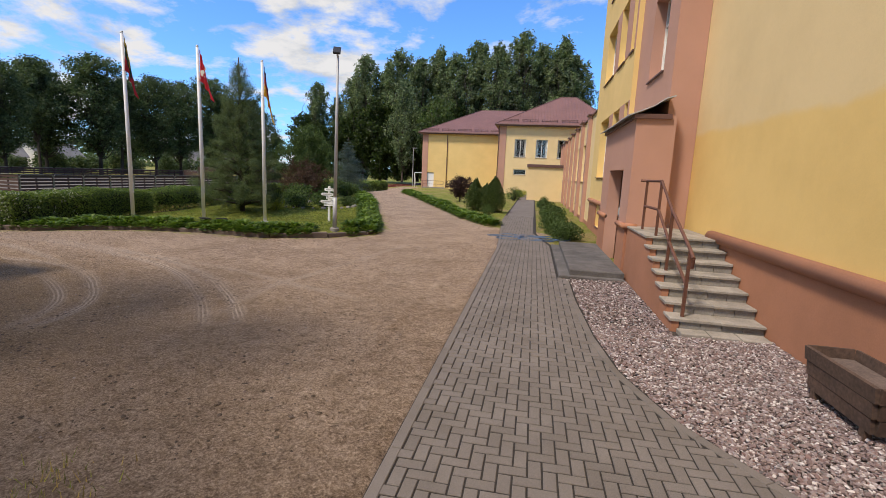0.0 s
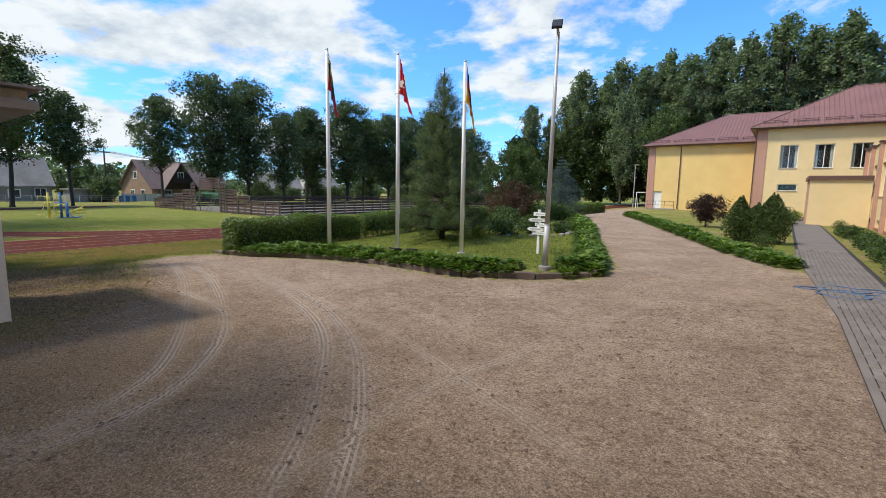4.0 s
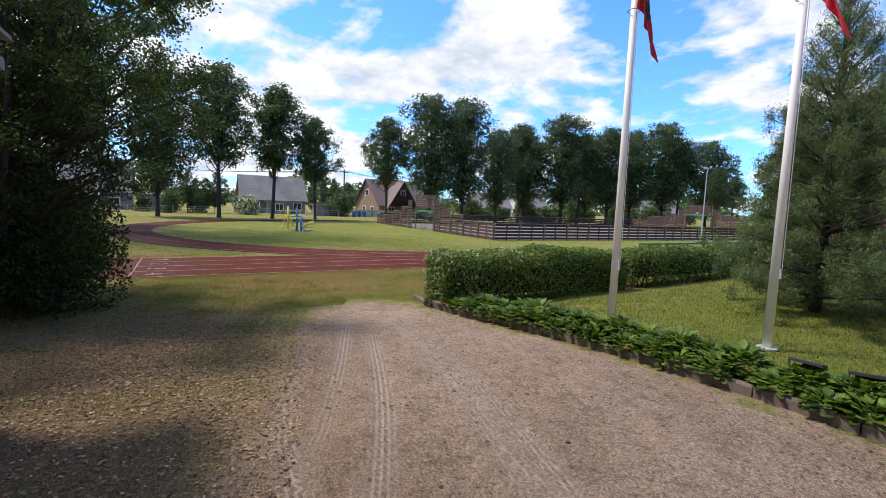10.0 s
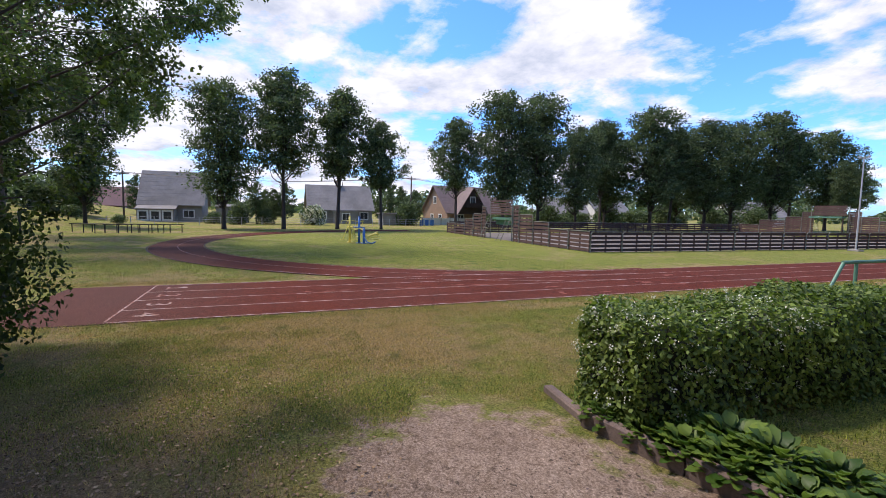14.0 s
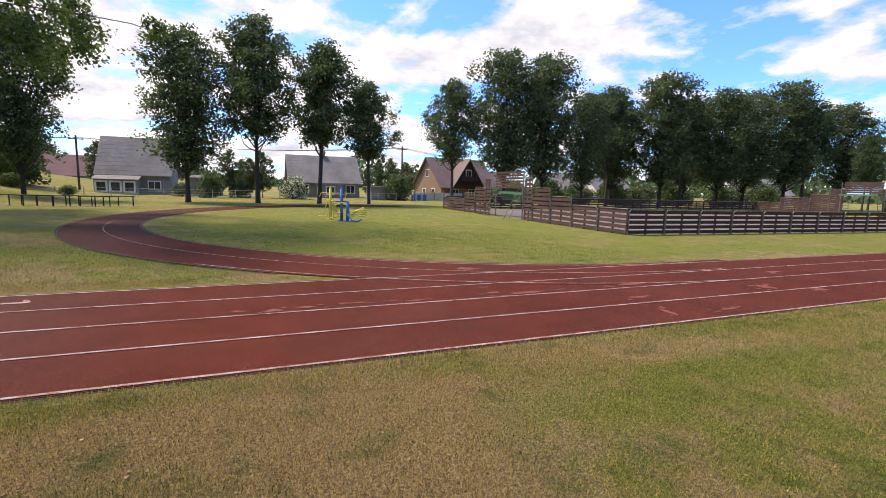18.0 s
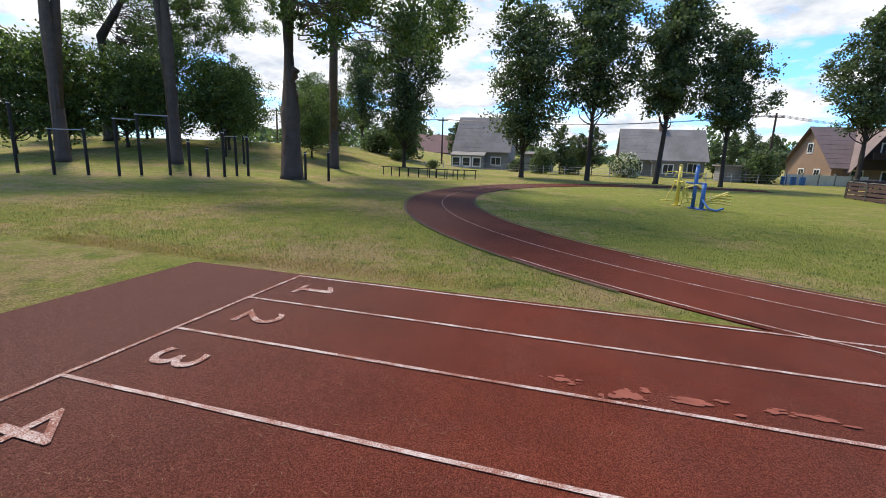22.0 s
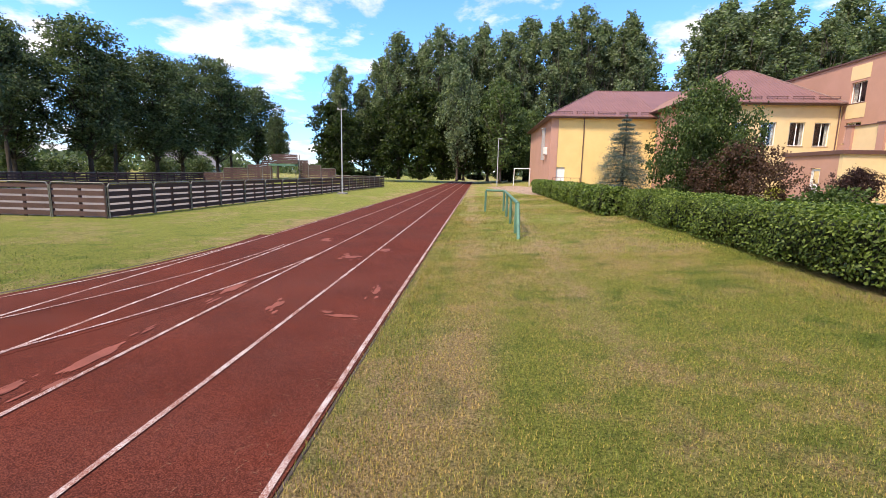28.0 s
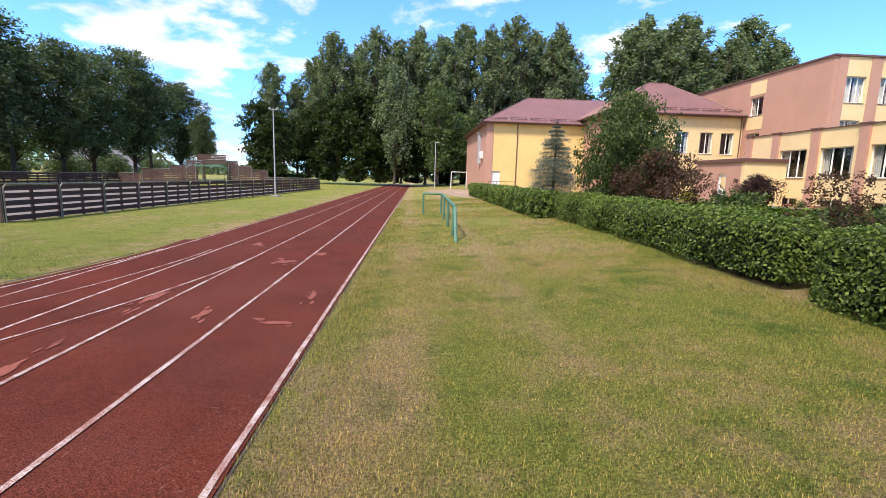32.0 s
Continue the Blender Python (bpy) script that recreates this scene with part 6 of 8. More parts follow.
def conifer(name, label, h, radius, levels, per, needles, size, material, bark, seed, droop=0.25, rise=0.0, bare=0.25, group="", gap=0.0, thin=0.2, tufted=False):
    """A needle tree: straight stem and whorls of branches set with needles."""
    g = np.random.default_rng(seed)
    t = thing(name, (0, 0, 0), label, "tree", group)
    b = Builder().path([(0, 0, -0.1), (0, 0, h * 0.5), (0, 0, h)], [0.02 * h, 0.012 * h, 0.004 * h], 8)
    cent, ways = [], []
    for k in range(levels):
        zn = k / (levels - 1)
        z = bare + (h * 0.96 - bare) * zn
        rr = radius * (1 - zn) ** 0.8 * (0.85 + 0.3 * g.uniform()) + 0.06 * radius
        if tufted:
            rr = radius * min(1.0, 0.9 + zn) * (1 - zn) ** 0.9 * (0.85 + 0.3 * g.uniform())
        for q in range(per):
            a = 6.2832 * (q + g.uniform(-0.25, 0.25)) / per + k * 0.7
            L = rr * g.uniform(0.7, 1.1)
            if g.uniform() < gap:
                continue
            end = np.array([L * math.cos(a), L * math.sin(a), -droop * L + rise * L * (0.25 + 1.9 * zn * zn if tufted else 0.4 + zn)])
            st = np.array([0, 0, z])
            b.tube(tuple(st), tuple(st + end), 0.006 * h * (1 - zn) + 0.006, 0.004, 5, False)
            m = max(4, int(needles * L / (levels * per * radius * 0.5)))
            if tufted and zn > 0.5:
                m = int(m * (1.0 - 1.35 * (zn - 0.5)))
            u = g.uniform(0.12, 1.0, m) ** 0.8
            sp = (0.10 + 0.22 * np.sin(u * 3.0))[:, None] * L * g.normal(size=(m, 3)) * np.array([1, 1, 0.55])
            if tufted:
                # side shoots, each ending in an upswept brush of needles
                shoots = 9
                us = g.uniform(0.25, 1.0, shoots)
                off = g.normal(size=(shoots, 3)) * np.array([0.30, 0.30, 0.16]) * L * (1.15 - us)[:, None] + np.array([0, 0, 0.05])
                off[0] = 0
                us[0] = 1.0
                pick = g.integers(0, shoots, m)
                u = us[pick]
                sp = off[pick] + g.normal(size=(m, 3)) * np.array([0.075, 0.075, 0.08]) + np.array([0, 0, 0.06])
                for w_ in range(1, shoots):
                    b.tube(tuple(st + end * us[w_] * 0.8), tuple(st + end * us[w_] + off[w_] * 0.9), 0.006, 0.003, 4, False)
            cent.append(st + end * u[:, None] + sp * (1.0 if tufted else 0.8))
            ways.append(np.tile(unit(end[None] + np.array([0, 0, 0.35 * L + rise * L])), (m, 1)))
    part("trunk", b, bark, t, smooth=True)
    mesh_part("crown", raw_mesh("crown", leaf_quads(np.concatenate(cent), size, size * thin, g, np.concatenate(ways), 0.25 if tufted else 0.55), 4, material), t)
    return t


def shrub(name, label, rx, ry, h, leaves, leaf, material, seed, group="", lumps=9, base=0.05, pointed=False, blossoms=0):
    g = np.random.default_rng(seed)
    t = thing(name, (0, 0, 0), label, "shrub", group)
    b = Builder()
    pts = []
    for k in range(lumps):
        a, q = k * 2.4, math.sqrt((k + 0.5) / lumps) * 0.62
        zc = h * (0.38 + 0.3 * g.uniform()) * (1 - 0.35 * q)
        c = np.array([rx * q * math.cos(a), ry * q * math.sin(a), zc])
        limb(b, (c[0] * 0.15, c[1] * 0.15, -0.05), tuple(c), 0.025 + 0.008 * h, 0.008, g, 0.08, 5)
        n = leaves // lumps
        d = unit(g.normal(size=(n, 3)))
        p = d * (0.5 + 0.5 * g.uniform(0, 1, (n, 1)) ** 0.5) * np.array([rx * 0.52, ry * 0.52, h * 0.42])
        p = c + p
        if pointed:
            s = np.clip(1.15 - p[:, 2] / h, 0.1, 1)[:, None]
            p[:, :2] *= s * 1.3
            p[:, 2] = h * np.clip(p[:, 2] / h, 0.02, 2) ** 0.85
        pts.append(p)
    pts = np.concatenate(pts)
    pts[:, 2] = np.maximum(pts[:, 2], base + 0.02)
    part("stem", b, BARK_DARK, t)
    up = pts - np.array([0, 0, h * 0.3])
    mesh_part("foliage", raw_mesh("foliage", leaf_quads(pts, leaf, leaf * 0.6, g, up, 0.4), 4, material), t)
    if blossoms:
        sel = pts[g.choice(len(pts), blossoms)] * np.array([1.06, 1.06, 1.04])
        mesh_part("blossom", raw_mesh("blossom", leaf_quads(sel, leaf * 1.1, leaf, g), 4, BLOSSOM), t, "white blossom")
    return t


def put(t, x, y, s=1.0, rz=0.0, sz=None, z=None):
    t.matrix_basis = pose(x, y, float(land(x, y)) if z is None else z, 0, 0, rz) @ Matrix.Diagonal((s, s, sz or s, 1))
    return t


def again(t, x, y, s=1.0, rz=0.0, sz=None, z=None):
    c = copy_thing(t, Matrix.Identity(4))
    return put(c, x, y, s, rz, sz, z)


# row of lindens behind the field
row = [broadleaf("linden_tree", "tall dark linden with a clear trunk behind the field", 18, 6.4, 3.5, "egg", 60, 19000, 0.27, LEAF_LINDEN, BARK_DARK, 31, 0.22, 0.36, group="lindens behind the field"),
       broadleaf("linden_tree", "tall dark linden with a clear trunk behind the field", 16, 6.0, 3.1, "egg", 56, 17000, 0.27, LEAF_LINDEN, BARK_DARK, 32, 0.2, 0.36, (0.6, 0.3), group="lindens behind the field"),
       broadleaf("linden_tree", "broad dark linden with a short clear trunk", 18, 3.2, 4.2, "column", 80, 23000, 0.28, LEAF_LINDEN, BARK_DARK, 33, 0.25, 0.34, group="lindens behind the field")]
put(row[0], -70, 10.5, 1.15, 0, 1.0)
put(row[1], -70, 16.6, 1.16, 40, 1.02)
put(row[2], -70, 4.2, 1.0, 10, 0.9)
again(row[1], -70, 22.0, 0.92, 170, 0.82)
again(row[0], -70, 32.0, 0.95, 80, 0.80)
for x, y, s, k, rz in ((-70, 39.0, 1.03, 2, 50), (-70, 44.6, 1.04, 2, 140), (-71, 51.7, 0.84, 2, 240), (-74, 58.6, 0.95, 0, 20), (-71, 66.0, 1.06, 2, 100), (-72, 71.0, 1.0, 1, 0), (-70, 76.6, 1.0, 2, 200),
                       (-71, 84.0, 1.02, 2, 300), (-70, 92.5, 1.15, 2, 30), (-71, 99.0, 1.08, 1, 90), (-69, 106, 1.02, 2, 10), (-77, 62, 0.95, 2, 33), (-79, 80, 1.0, 2, 77), (-70, 117.5, 0.72, 1, 60)):
    again(row[k], x, y, s * (1.25 if y > 60 else 1.1), rz, s)
# poplars beyond the hall
pop = [broadleaf("poplar_tree", "very tall grey-green poplar in a dense belt", 30, 4.0, 3.9, "column", 120, 27000, 0.38, LEAF_POPLAR, BARK_DARK, 41, 0.35, 0.23, squash=1.7, group="poplars beyond the hall"),
       broadleaf("poplar_tree", "very tall grey-green poplar in a dense belt", 28, 5.0, 3.4, "egg", 105, 24000, 0.38, LEAF_POPLAR, BARK_DARK, 42, 0.32, 0.24, squash=1.8, group="poplars beyond the hall"),
       broadleaf("poplar_tree", "very tall grey-green poplar in a dense belt", 31, 3.0, 4.4, "column", 130, 29000, 0.38, LEAF_POPLAR, BARK_DARK, 43, 0.38, 0.21, squash=1.7, group="poplars beyond the hall")]
tops = ((-51, 20.5), (-47, 18), (-43.5, 23), (-39.5, 26.5), (-35, 25), (-31, 27.5), (-27, 26), (-23, 28.8), (-18.5, 27), (-13.8, 29.5), (-9, 28.5), (-4, 31.3), (0.5, 29), (4.5, 30), (7.5, 26.5), (18.5, 29.5), (22, 32.3), (26, 31), (30, 32.5), (34.5, 28.5), (39, 28.5), (44, 33), (52, 30))
for k, (x, h) in enumerate(tops):
    base_h = (30, 28, 31)[k % 3]
    if k < 3:
        put(pop[k], x, 105 + (k * 37 % 5), 1.3 * h / base_h, k * 77, 1.05 * h / base_h, 0.0)
    else:
        again(pop[k % 3], x, 105 + (k * 37 % 5), (1.3 if k < 15 else 1.6) * h / base_h, k * 77, 1.05 * h / base_h, 0.0)
# darker trees below the poplars
und = broadleaf("wood_tree", "dense dark broadleaved tree at the edge of the wood", 14, 1.2, 4.2, "column", 55, 6500, 0.5, LEAF_SHADE, BARK_DARK, 51, 0.25, 0.34, group="trees at the edge of the wood")
put(und, -52, 101, 1.0, 0, None, 0)
for k, x in enumerate((-48.5, -44, -39, -34.5, -30, -26, -21.5, -17, -12, -6, 0, 8, 16)):
    again(und, x, 99 + (k * 29 % 6), 0.85 + 0.12 * (k % 4), k * 50, None, 0)
mp = broadleaf("maple_tree", "fresh green broadleaved tree beyond the track", 16.5, 2.0, 4.6, "egg", 55, 6500, 0.45, LEAF_MAPLE, BARK, 52, 0.25, 0.34, group="trees at the edge of the wood")
put(mp, -19.5, 92, 1.0, 0, None, 0)
bi = broadleaf("weeping_birch", "tall weeping birch at the wood's edge", 20, 3.0, 3.6, "egg", 60, 7000, 0.42, LEAF_POPLAR, BARK, 53, 0.22, 0.28, squash=1.9, group="trees at the edge of the wood")
put(bi, -27, 94, 1.0, 0, None, 0)
again(mp, -13.2, 97, 0.75, 90, None, 0)

# dark spreading trees on the near side of the yard
near_tree = broadleaf("spreading_tree", "dark spreading tree with leaning stems by the outbuilding", 6.9, 2.0, 3.1, "round", 150, 82000, 0.062, LEAF_SHADE, BARK_DARK, 61, 0.16, 0.165, (0.3, 1.1), squash=0.6, fork=True, loose=0.12, group="dark trees by the yard")
put(near_tree, -18.9, 4.0, 0.96, 0)
again(near_tree, -21.6, 3.2, 0.95, 200)
again(near_tree, -17.0, -1.8, 1.1, 120)
again(near_tree, -22.0, 0.0, 0.9, 250)
# out-of-view tree, added to cast shade on the yard's near left
again(near_tree, -9.8, -2.5, 1.6, 60)
low = shrub("bushy_undergrowth", "dark bushy undergrowth beneath the spreading tree", 1.6, 1.3, 2.2, 7500, 0.085, LEAF_SHADE, 62, "undergrowth by the yard")
put(low, -18.9, 5.0, 0.95, 0)
again(low, -19.9, 4.3, 1.05, 80, 1.35)
again(low, -21.5, 4.6, 1.0, 150, 1.3)
again(low, -18.2, 3.2, 1.15, 200)
again(low, -19.6, 2.2, 1.3, 300)

# old trees beyond the bend
old = broadleaf("old_maple", "old broadleaved tree with a thick gnarled trunk", 21, 6.9, 9.2, "round", 120, 46000, 0.23, LEAF_MAPLE, BARK, 71, 0.72, 0.115, (3.5, 10.3), upright=1.0, group="old trees beyond the bend")
put(old, -49.8, -8.4, 1.0, 0)
for z, a, q in ((2.6, 0.3, 0.42), (5.2, 2.2, 0.42), (6.6, 1.2, 0.75)):
    kn = Builder().path([(math.cos(a) * 0.1, math.sin(a) * 0.1, z - 0.5), (math.cos(a) * q * 0.8, math.sin(a) * q * 0.8, z - 0.15), (math.cos(a) * q, math.sin(a) * q, z + 0.05), (math.cos(a) * 0.1, math.sin(a) * 0.1, z + 0.45)], [0.12, 0.24, 0.22, 0.12], 10)
    part("burl", kn, BARK, old, "rough swollen burl", True)
slim = broadleaf("tall_maple", "tall forked broadleaved tree with a bare stem", 25, 13.0, 5.2, "umbrella", 50, 5000, 0.42, LEAF_LINDEN, BARK, 72, 0.42, 0.26, fork=True, group="old trees beyond the bend")
put(slim, -60.3, -11.2, 1.0, 0)
again(slim, -46.4, -24.0, 1.05, 130)
again(slim, -50.5, -18.6, 1.05, 220)
again(old, -58, -34, 0.9, 60)
park = broadleaf("park_tree", "dense round-crowned small tree on the slope", 8.5, 1.3, 3.4, "round", 60, 9000, 0.26, LEAF_MAPLE, BARK_DARK, 73, 0.16, 0.36, group="small trees on the slope")
put(park, -70, -17.0, 0.85, 0)
for x, y, s, rz in ((-66, -25, 1.0, 60), (-70, -31, 1.1, 120), (-61, -33, 1.0, 190), (-57, -39, 1.1, 260), (-75, -22, 0.95, 10), (-68, -40, 1.2, 80), (-76, -35, 1.2, 40), (-52, -46, 1.2, 0), (-84, -28, 1.3, 0), (-84, -14, 0.8, 130),
                    (-47.9, -31, 1.15, 200), (-50.6, -29.3, 1.2, 20), (-53.7, -26.9, 1.05, 90), (-56.3, -24.5, 1.15, 310), (-59.2, -21.4, 1.0, 160), (-63.6, -15.5, 0.8, 240)):
    again(park, x, y, s * 0.86, rz)
again(row[2], -73, -9.5, 0.92, 80, None, -0.7)
again(row[2], -92, -24, 0.9, 10)
again(row[0], -59.0, 93, 0.62, 140, 0.62, -0.6)

# shrubs and small trees among the houses
bush = shrub("garden_bush", "leafy green garden bush beside a house", 1.8, 1.8, 3.0, 1800, 0.32, LEAF_LINDEN, 81, "garden bushes")
put(bush, -85.5, 8.5, 0.8, 0, 0.7)
for x, y, s, rz, sz in ((-84, 5.0, 0.9, 60, 1.1), (-87, 1.5, 0.7, 30, 0.6), (-86, -14, 1.3, 0, 1.1), (-85, -18, 1.5, 80, 1.2), (-84, 29.5, 1.0, 10, 1.3), (-90, 31.5, 1.3, 90, 1.6), (-83, 53, 1.2, 0, 1.1), (-82, 61, 1.1, 40, 0.9),
                        (-86, 70, 1.5, 20, 1.2), (-88, 80, 1.6, 60, 1.1), (-84, 96, 1.6, 0, 1.2), (-80, -13, 0.7, 0, 0.5), (-79, -8, 0.5, 70, 0.35), (-88, 104, 2.0, 0, 1.4), (-92, 120, 2.4, 50, 1.8), (-100, 140, 2.8, 10, 2.0)):
    again(bush, x, y, s, rz, sz)
for k, y in enumerate(np.arange(44, 122, 4.2)):
    again(bush, -82 - 2.5 * math.sin(k * 2.1), float(y), 1.25, 47 * k, 0.75 + 0.3 * (k % 3))
# added filler; its dark leaf colour stands in for shade between the trunks
scrub = shrub("shade_scrub", "dark filler scrub standing in for the shade under the wood", 1.9, 1.7, 2.0, 1500, 0.3, LEAF_SHADE, 83, "scrub under the wood")
put(scrub, -50, 103, 1.3, 0, 0.9, 0.0)
for k, x in enumerate(np.arange(-46, 22, 5.6)):
    again(scrub, float(x), 103 + 2 * math.sin(k * 1.7), 1.4, 61 * k, 0.6 + 0.3 * (k % 4), 0.0)
wb = shrub("flowering_bush", "bush covered in white blossom by the grey house", 2.4, 2.0, 2.9, 1700, 0.3, LEAF_LINDEN, 82, blossoms=900)
put(wb, -84, 15.0, 0.95, 0, 1.0)
young = broadleaf("garden_sapling", "slender young tree in a garden", 6.2, 0.8, 1.5, "egg", 30, 5200, 0.2, LEAF_LINDEN, BARK_DARK, 84, 0.07, 0.34, loose=0.4, group="young trees in the gardens")
put(young, -86, 7.2, 1.0, 0)
for x, y, s, rz in ((-87, 9.6, 0.85, 80), (-86.5, 11.2, 1.0, 150), (-104, 31.6, 1.1, 20), (-104, 34.0, 1.15, 200), (-103, 36.6, 1.05, 100), (-100, 28.5, 0.8, 60), (-105, -12.0, 1.1, 10), (-99, 8.5, 0.9, 250)):
    again(young, x, y, s, rz)

# island planting
pine = conifer("young_pine", "young soft-needled pine standing on the island lawn", 6.3, 2.25, 15, 10, 170000, 0.105, NEEDLE_PINE, BARK_DARK, 91, 0.0, 0.72, 0.3, gap=0.05, thin=0.11, tufted=True)
pine.matrix_basis = pose(-12.2, 17.9, lawn_z(-12.2, 17.9), 0, 0, 122) @ Matrix.Diagonal((1.12, 0.84, 1, 1))
spruce = conifer("blue_spruce", "young blue spruce on the lawn behind the hedge", 5.2, 1.65, 20, 10, 66000, 0.10, NEEDLE_BLUE, BARK_DARK, 92, 0.24, 0.12, 0.2, gap=0.3)
put(spruce, -15.4, 37.2, 1.03, 0, 0.9)
dome = broadleaf("garden_tree", "dense dark green small tree behind the hedge", 4.7, 0.6, 2.5, "round", 80, 34000, 0.125, LEAF_SHRUB, BARK_DARK, 93, 0.12, 0.26)
put(dome, -14.95, 29.2, 0.68, 0, 0.98, 0.0)
rb = broadleaf("red_leaved_tree", "low red-brown leaved tree behind the hedge", 3.0, 0.4, 1.9, "round", 46, 14000, 0.10, LEAF_RED, BARK_DARK, 94, 0.08, 0.28)
put(rb, -14.35, 27.6, 0.74, 0, 0.8, 0.0)
smoke = broadleaf("red_leaved_shrub", "twiggy sparse red-brown shrub behind the hedge", 1.6, 0.15, 0.95, "round", 26, 2600, 0.06, LEAF_RED, BARK_DARK, 194, 0.03, 0.2, fork=True, loose=0.5)
put(smoke, -13.95, 20.8, 1.0, 0, None, 0.1)
green = shrub("garden_shrub", "rounded green shrub in the rock bed", 0.75, 0.7, 0.75, 1500, 0.09, LEAF_SHRUB, 95, "rock bed shrubs")
put(green, -11.1, 20.6, 1.0, 0, None, lawn_z(-11, 20.6))
for x, y, s, rz in ((-10.2, 21.6, 0.9, 40), (-12.2, 22.3, 1.1, 80), (-9.4, 22.6, 0.7, 10), (-11.2, 23.6, 1.0, 150), (-13.4, 25.0, 1.4, 70), (-10.0, 24.6, 0.6, 20), (-13.2, 20.6, 1.0, 120), (-14.0, 33.0, 1.5, 20), (-12.8, 31.0, 1.2, 140)):
    again(green, x, y, s, rz, None, lawn_z(x, y))
rocks = Builder()
g_ = np.random.default_rng(5)
for k in range(26):
    a = 6.283 * k / 26
    s_ = 0.05 + 0.05 * g_.uniform()
    cx_, cy_ = -10.9 + 2.0 * math.cos(a), 22.2 + 1.9 * math.sin(a)
    rocks.add([pose(cx_, cy_, lawn_z(cx_, cy_), 0, 0, 57 * k) @ Vector(v) for v in Builder().box(-s_, s_, -s_ * 0.8, s_ * 0.8, -0.03, s_ * 1.1, s_ * 0.4).v],
                                                                                            Builder().box(-1, 1, -1, 1, 0, 1, 0.3).f)
tagged(piece("bed_stones", rocks, CONCRETE, "ring of small field stones round the rock bed", "stones"), kind="stuff")
purple = broadleaf("purple_maple", "small round purple-leaved tree on the lawn", 1.9, 0.45, 1.15, "round", 40, 9500, 0.09, LEAF_PURPLE, BARK_DARK, 96, 0.06, 0.36)
put(purple, -5.4, 34.6, 0.8, 0, 0.92, 0)
thuja = shrub("dwarf_thuja", "upright dark thuja beside the path", 0.72, 0.72, 2.0, 9000, 0.085, NEEDLE_THUJA, 97, "thujas by the path", 8, 0.05, True)
put(thuja, -3.15, 26.1, 0.88, 0, 0.98, 0)
again(thuja, -2.1, 25.9, 0.85, 100, 1.05, 0)
again(thuja, -2.6, 26.4, 0.75, 60, 0.85, 0)
ball = shrub("clipped_ball_shrub", "small clipped green ball shrub", 0.42, 0.42, 0.62, 1500, 0.05, LEAF_SHRUB, 98)
put(ball, -2.25, 23.6, 0.95, 0, None, 0)
again(ball, -1.6, 40.6, 1.9, 40, 1.9, 0)
again(ball, 0.9, 39.0, 1.0, 0, 0.9, 0)
gold = shrub("golden_shrub", "bright yellow-green shrub by the porch", 0.75, 0.7, 0.85, 1600, 0.09, LEAF_GOLD, 99)
put(gold, -1.3, 47.5, 1.0, 0, None, 0)
again(gold, -11.17, 18.9, 0.5, 40, 0.75, lawn_z(-11.17, 18.9))
rowbush = shrub("wall_shrub", "leafy green shrub along the low range", 0.62, 0.62, 0.8, 2200, 0.085, LEAF_SHRUB, 100, "shrubs along the low range")
put(rowbush, 1.2, 15.9, 0.9, 0, 0.8, 0)
for k, (x, y, s) in enumerate(((1.0, 17.4, 0.95), (0.85, 19.0, 0.9), (1.05, 20.6, 0.85), (0.9, 22.2, 0.95), (1.1, 24.0, 1.1), (0.85, 26.4, 0.85), (1.0, 29.0, 0.8), (0.9, 31.5, 1.0), (0.7, 33.5, 0.7))):
    again(rowbush, x, y, s, k * 70, s * (0.7 + 0.1 * (k % 3)), 0)


# hostas: arching leaves round a crown
def hosta(seed, n=84, big=0.185):
    g = np.random.default_rng(seed)
    t = thing("hosta", (0, 0, 0), "leafy green hosta with broad arching leaves along the kerb", "plant", "hostas along the kerbs")
    b = Builder()
    for k in range(n):
        a, tier = k * 2.39996 + g.uniform(-0.3, 0.3), k / n
        L, W = big * g.uniform(0.7, 1.1), big * 0.52 * g.uniform(0.8, 1.15)
        up = radians(44 - 52 * (1 - tier) + g.uniform(-12, 12))
        r0 = 0.04 + 0.10 * (1 - tier)
        stalk = 0.10 + 0.12 * tier
        ca, sa = math.cos(a), math.sin(a)
        vs = []
        x, z, ang = r0, 0.03, up + 0.35
        x += math.cos(ang) * stalk * 0.6
        z += math.sin(ang) * stalk
        seg = 5
        for i in range(seg + 1):
            u = i / seg
            w = W * math.sin(math.pi * min(1, 0.10 + 0.9 * u)) ** 0.75 * 0.5 * (1.0 if u < 0.95 else 0.12)
            for s in (-1, 0, 1):
                lift = 0.28 * w * abs(s) + 0.012 * math.sin(u * 14 + s)
                vs.append((x * ca - s * w * sa, x * sa + s * w * ca, z + lift))
            x += math.cos(ang) * L / seg
            z += math.sin(ang) * L / seg
            ang -= (up + 0.55) / seg * 0.8
        fs = []
        for i in range(seg):
            for j in range(2):
                p = i * 3 + j
                fs.append((p, p + 1, p + 4, p + 3))
        b.add(vs, fs)
    part("leaf_clump", b, LEAF_HOSTA, t, smooth=True)
    return t


hs = [hosta(s) for s in (1, 2, 3)]
placed = 0
g_ = np.random.default_rng(12)


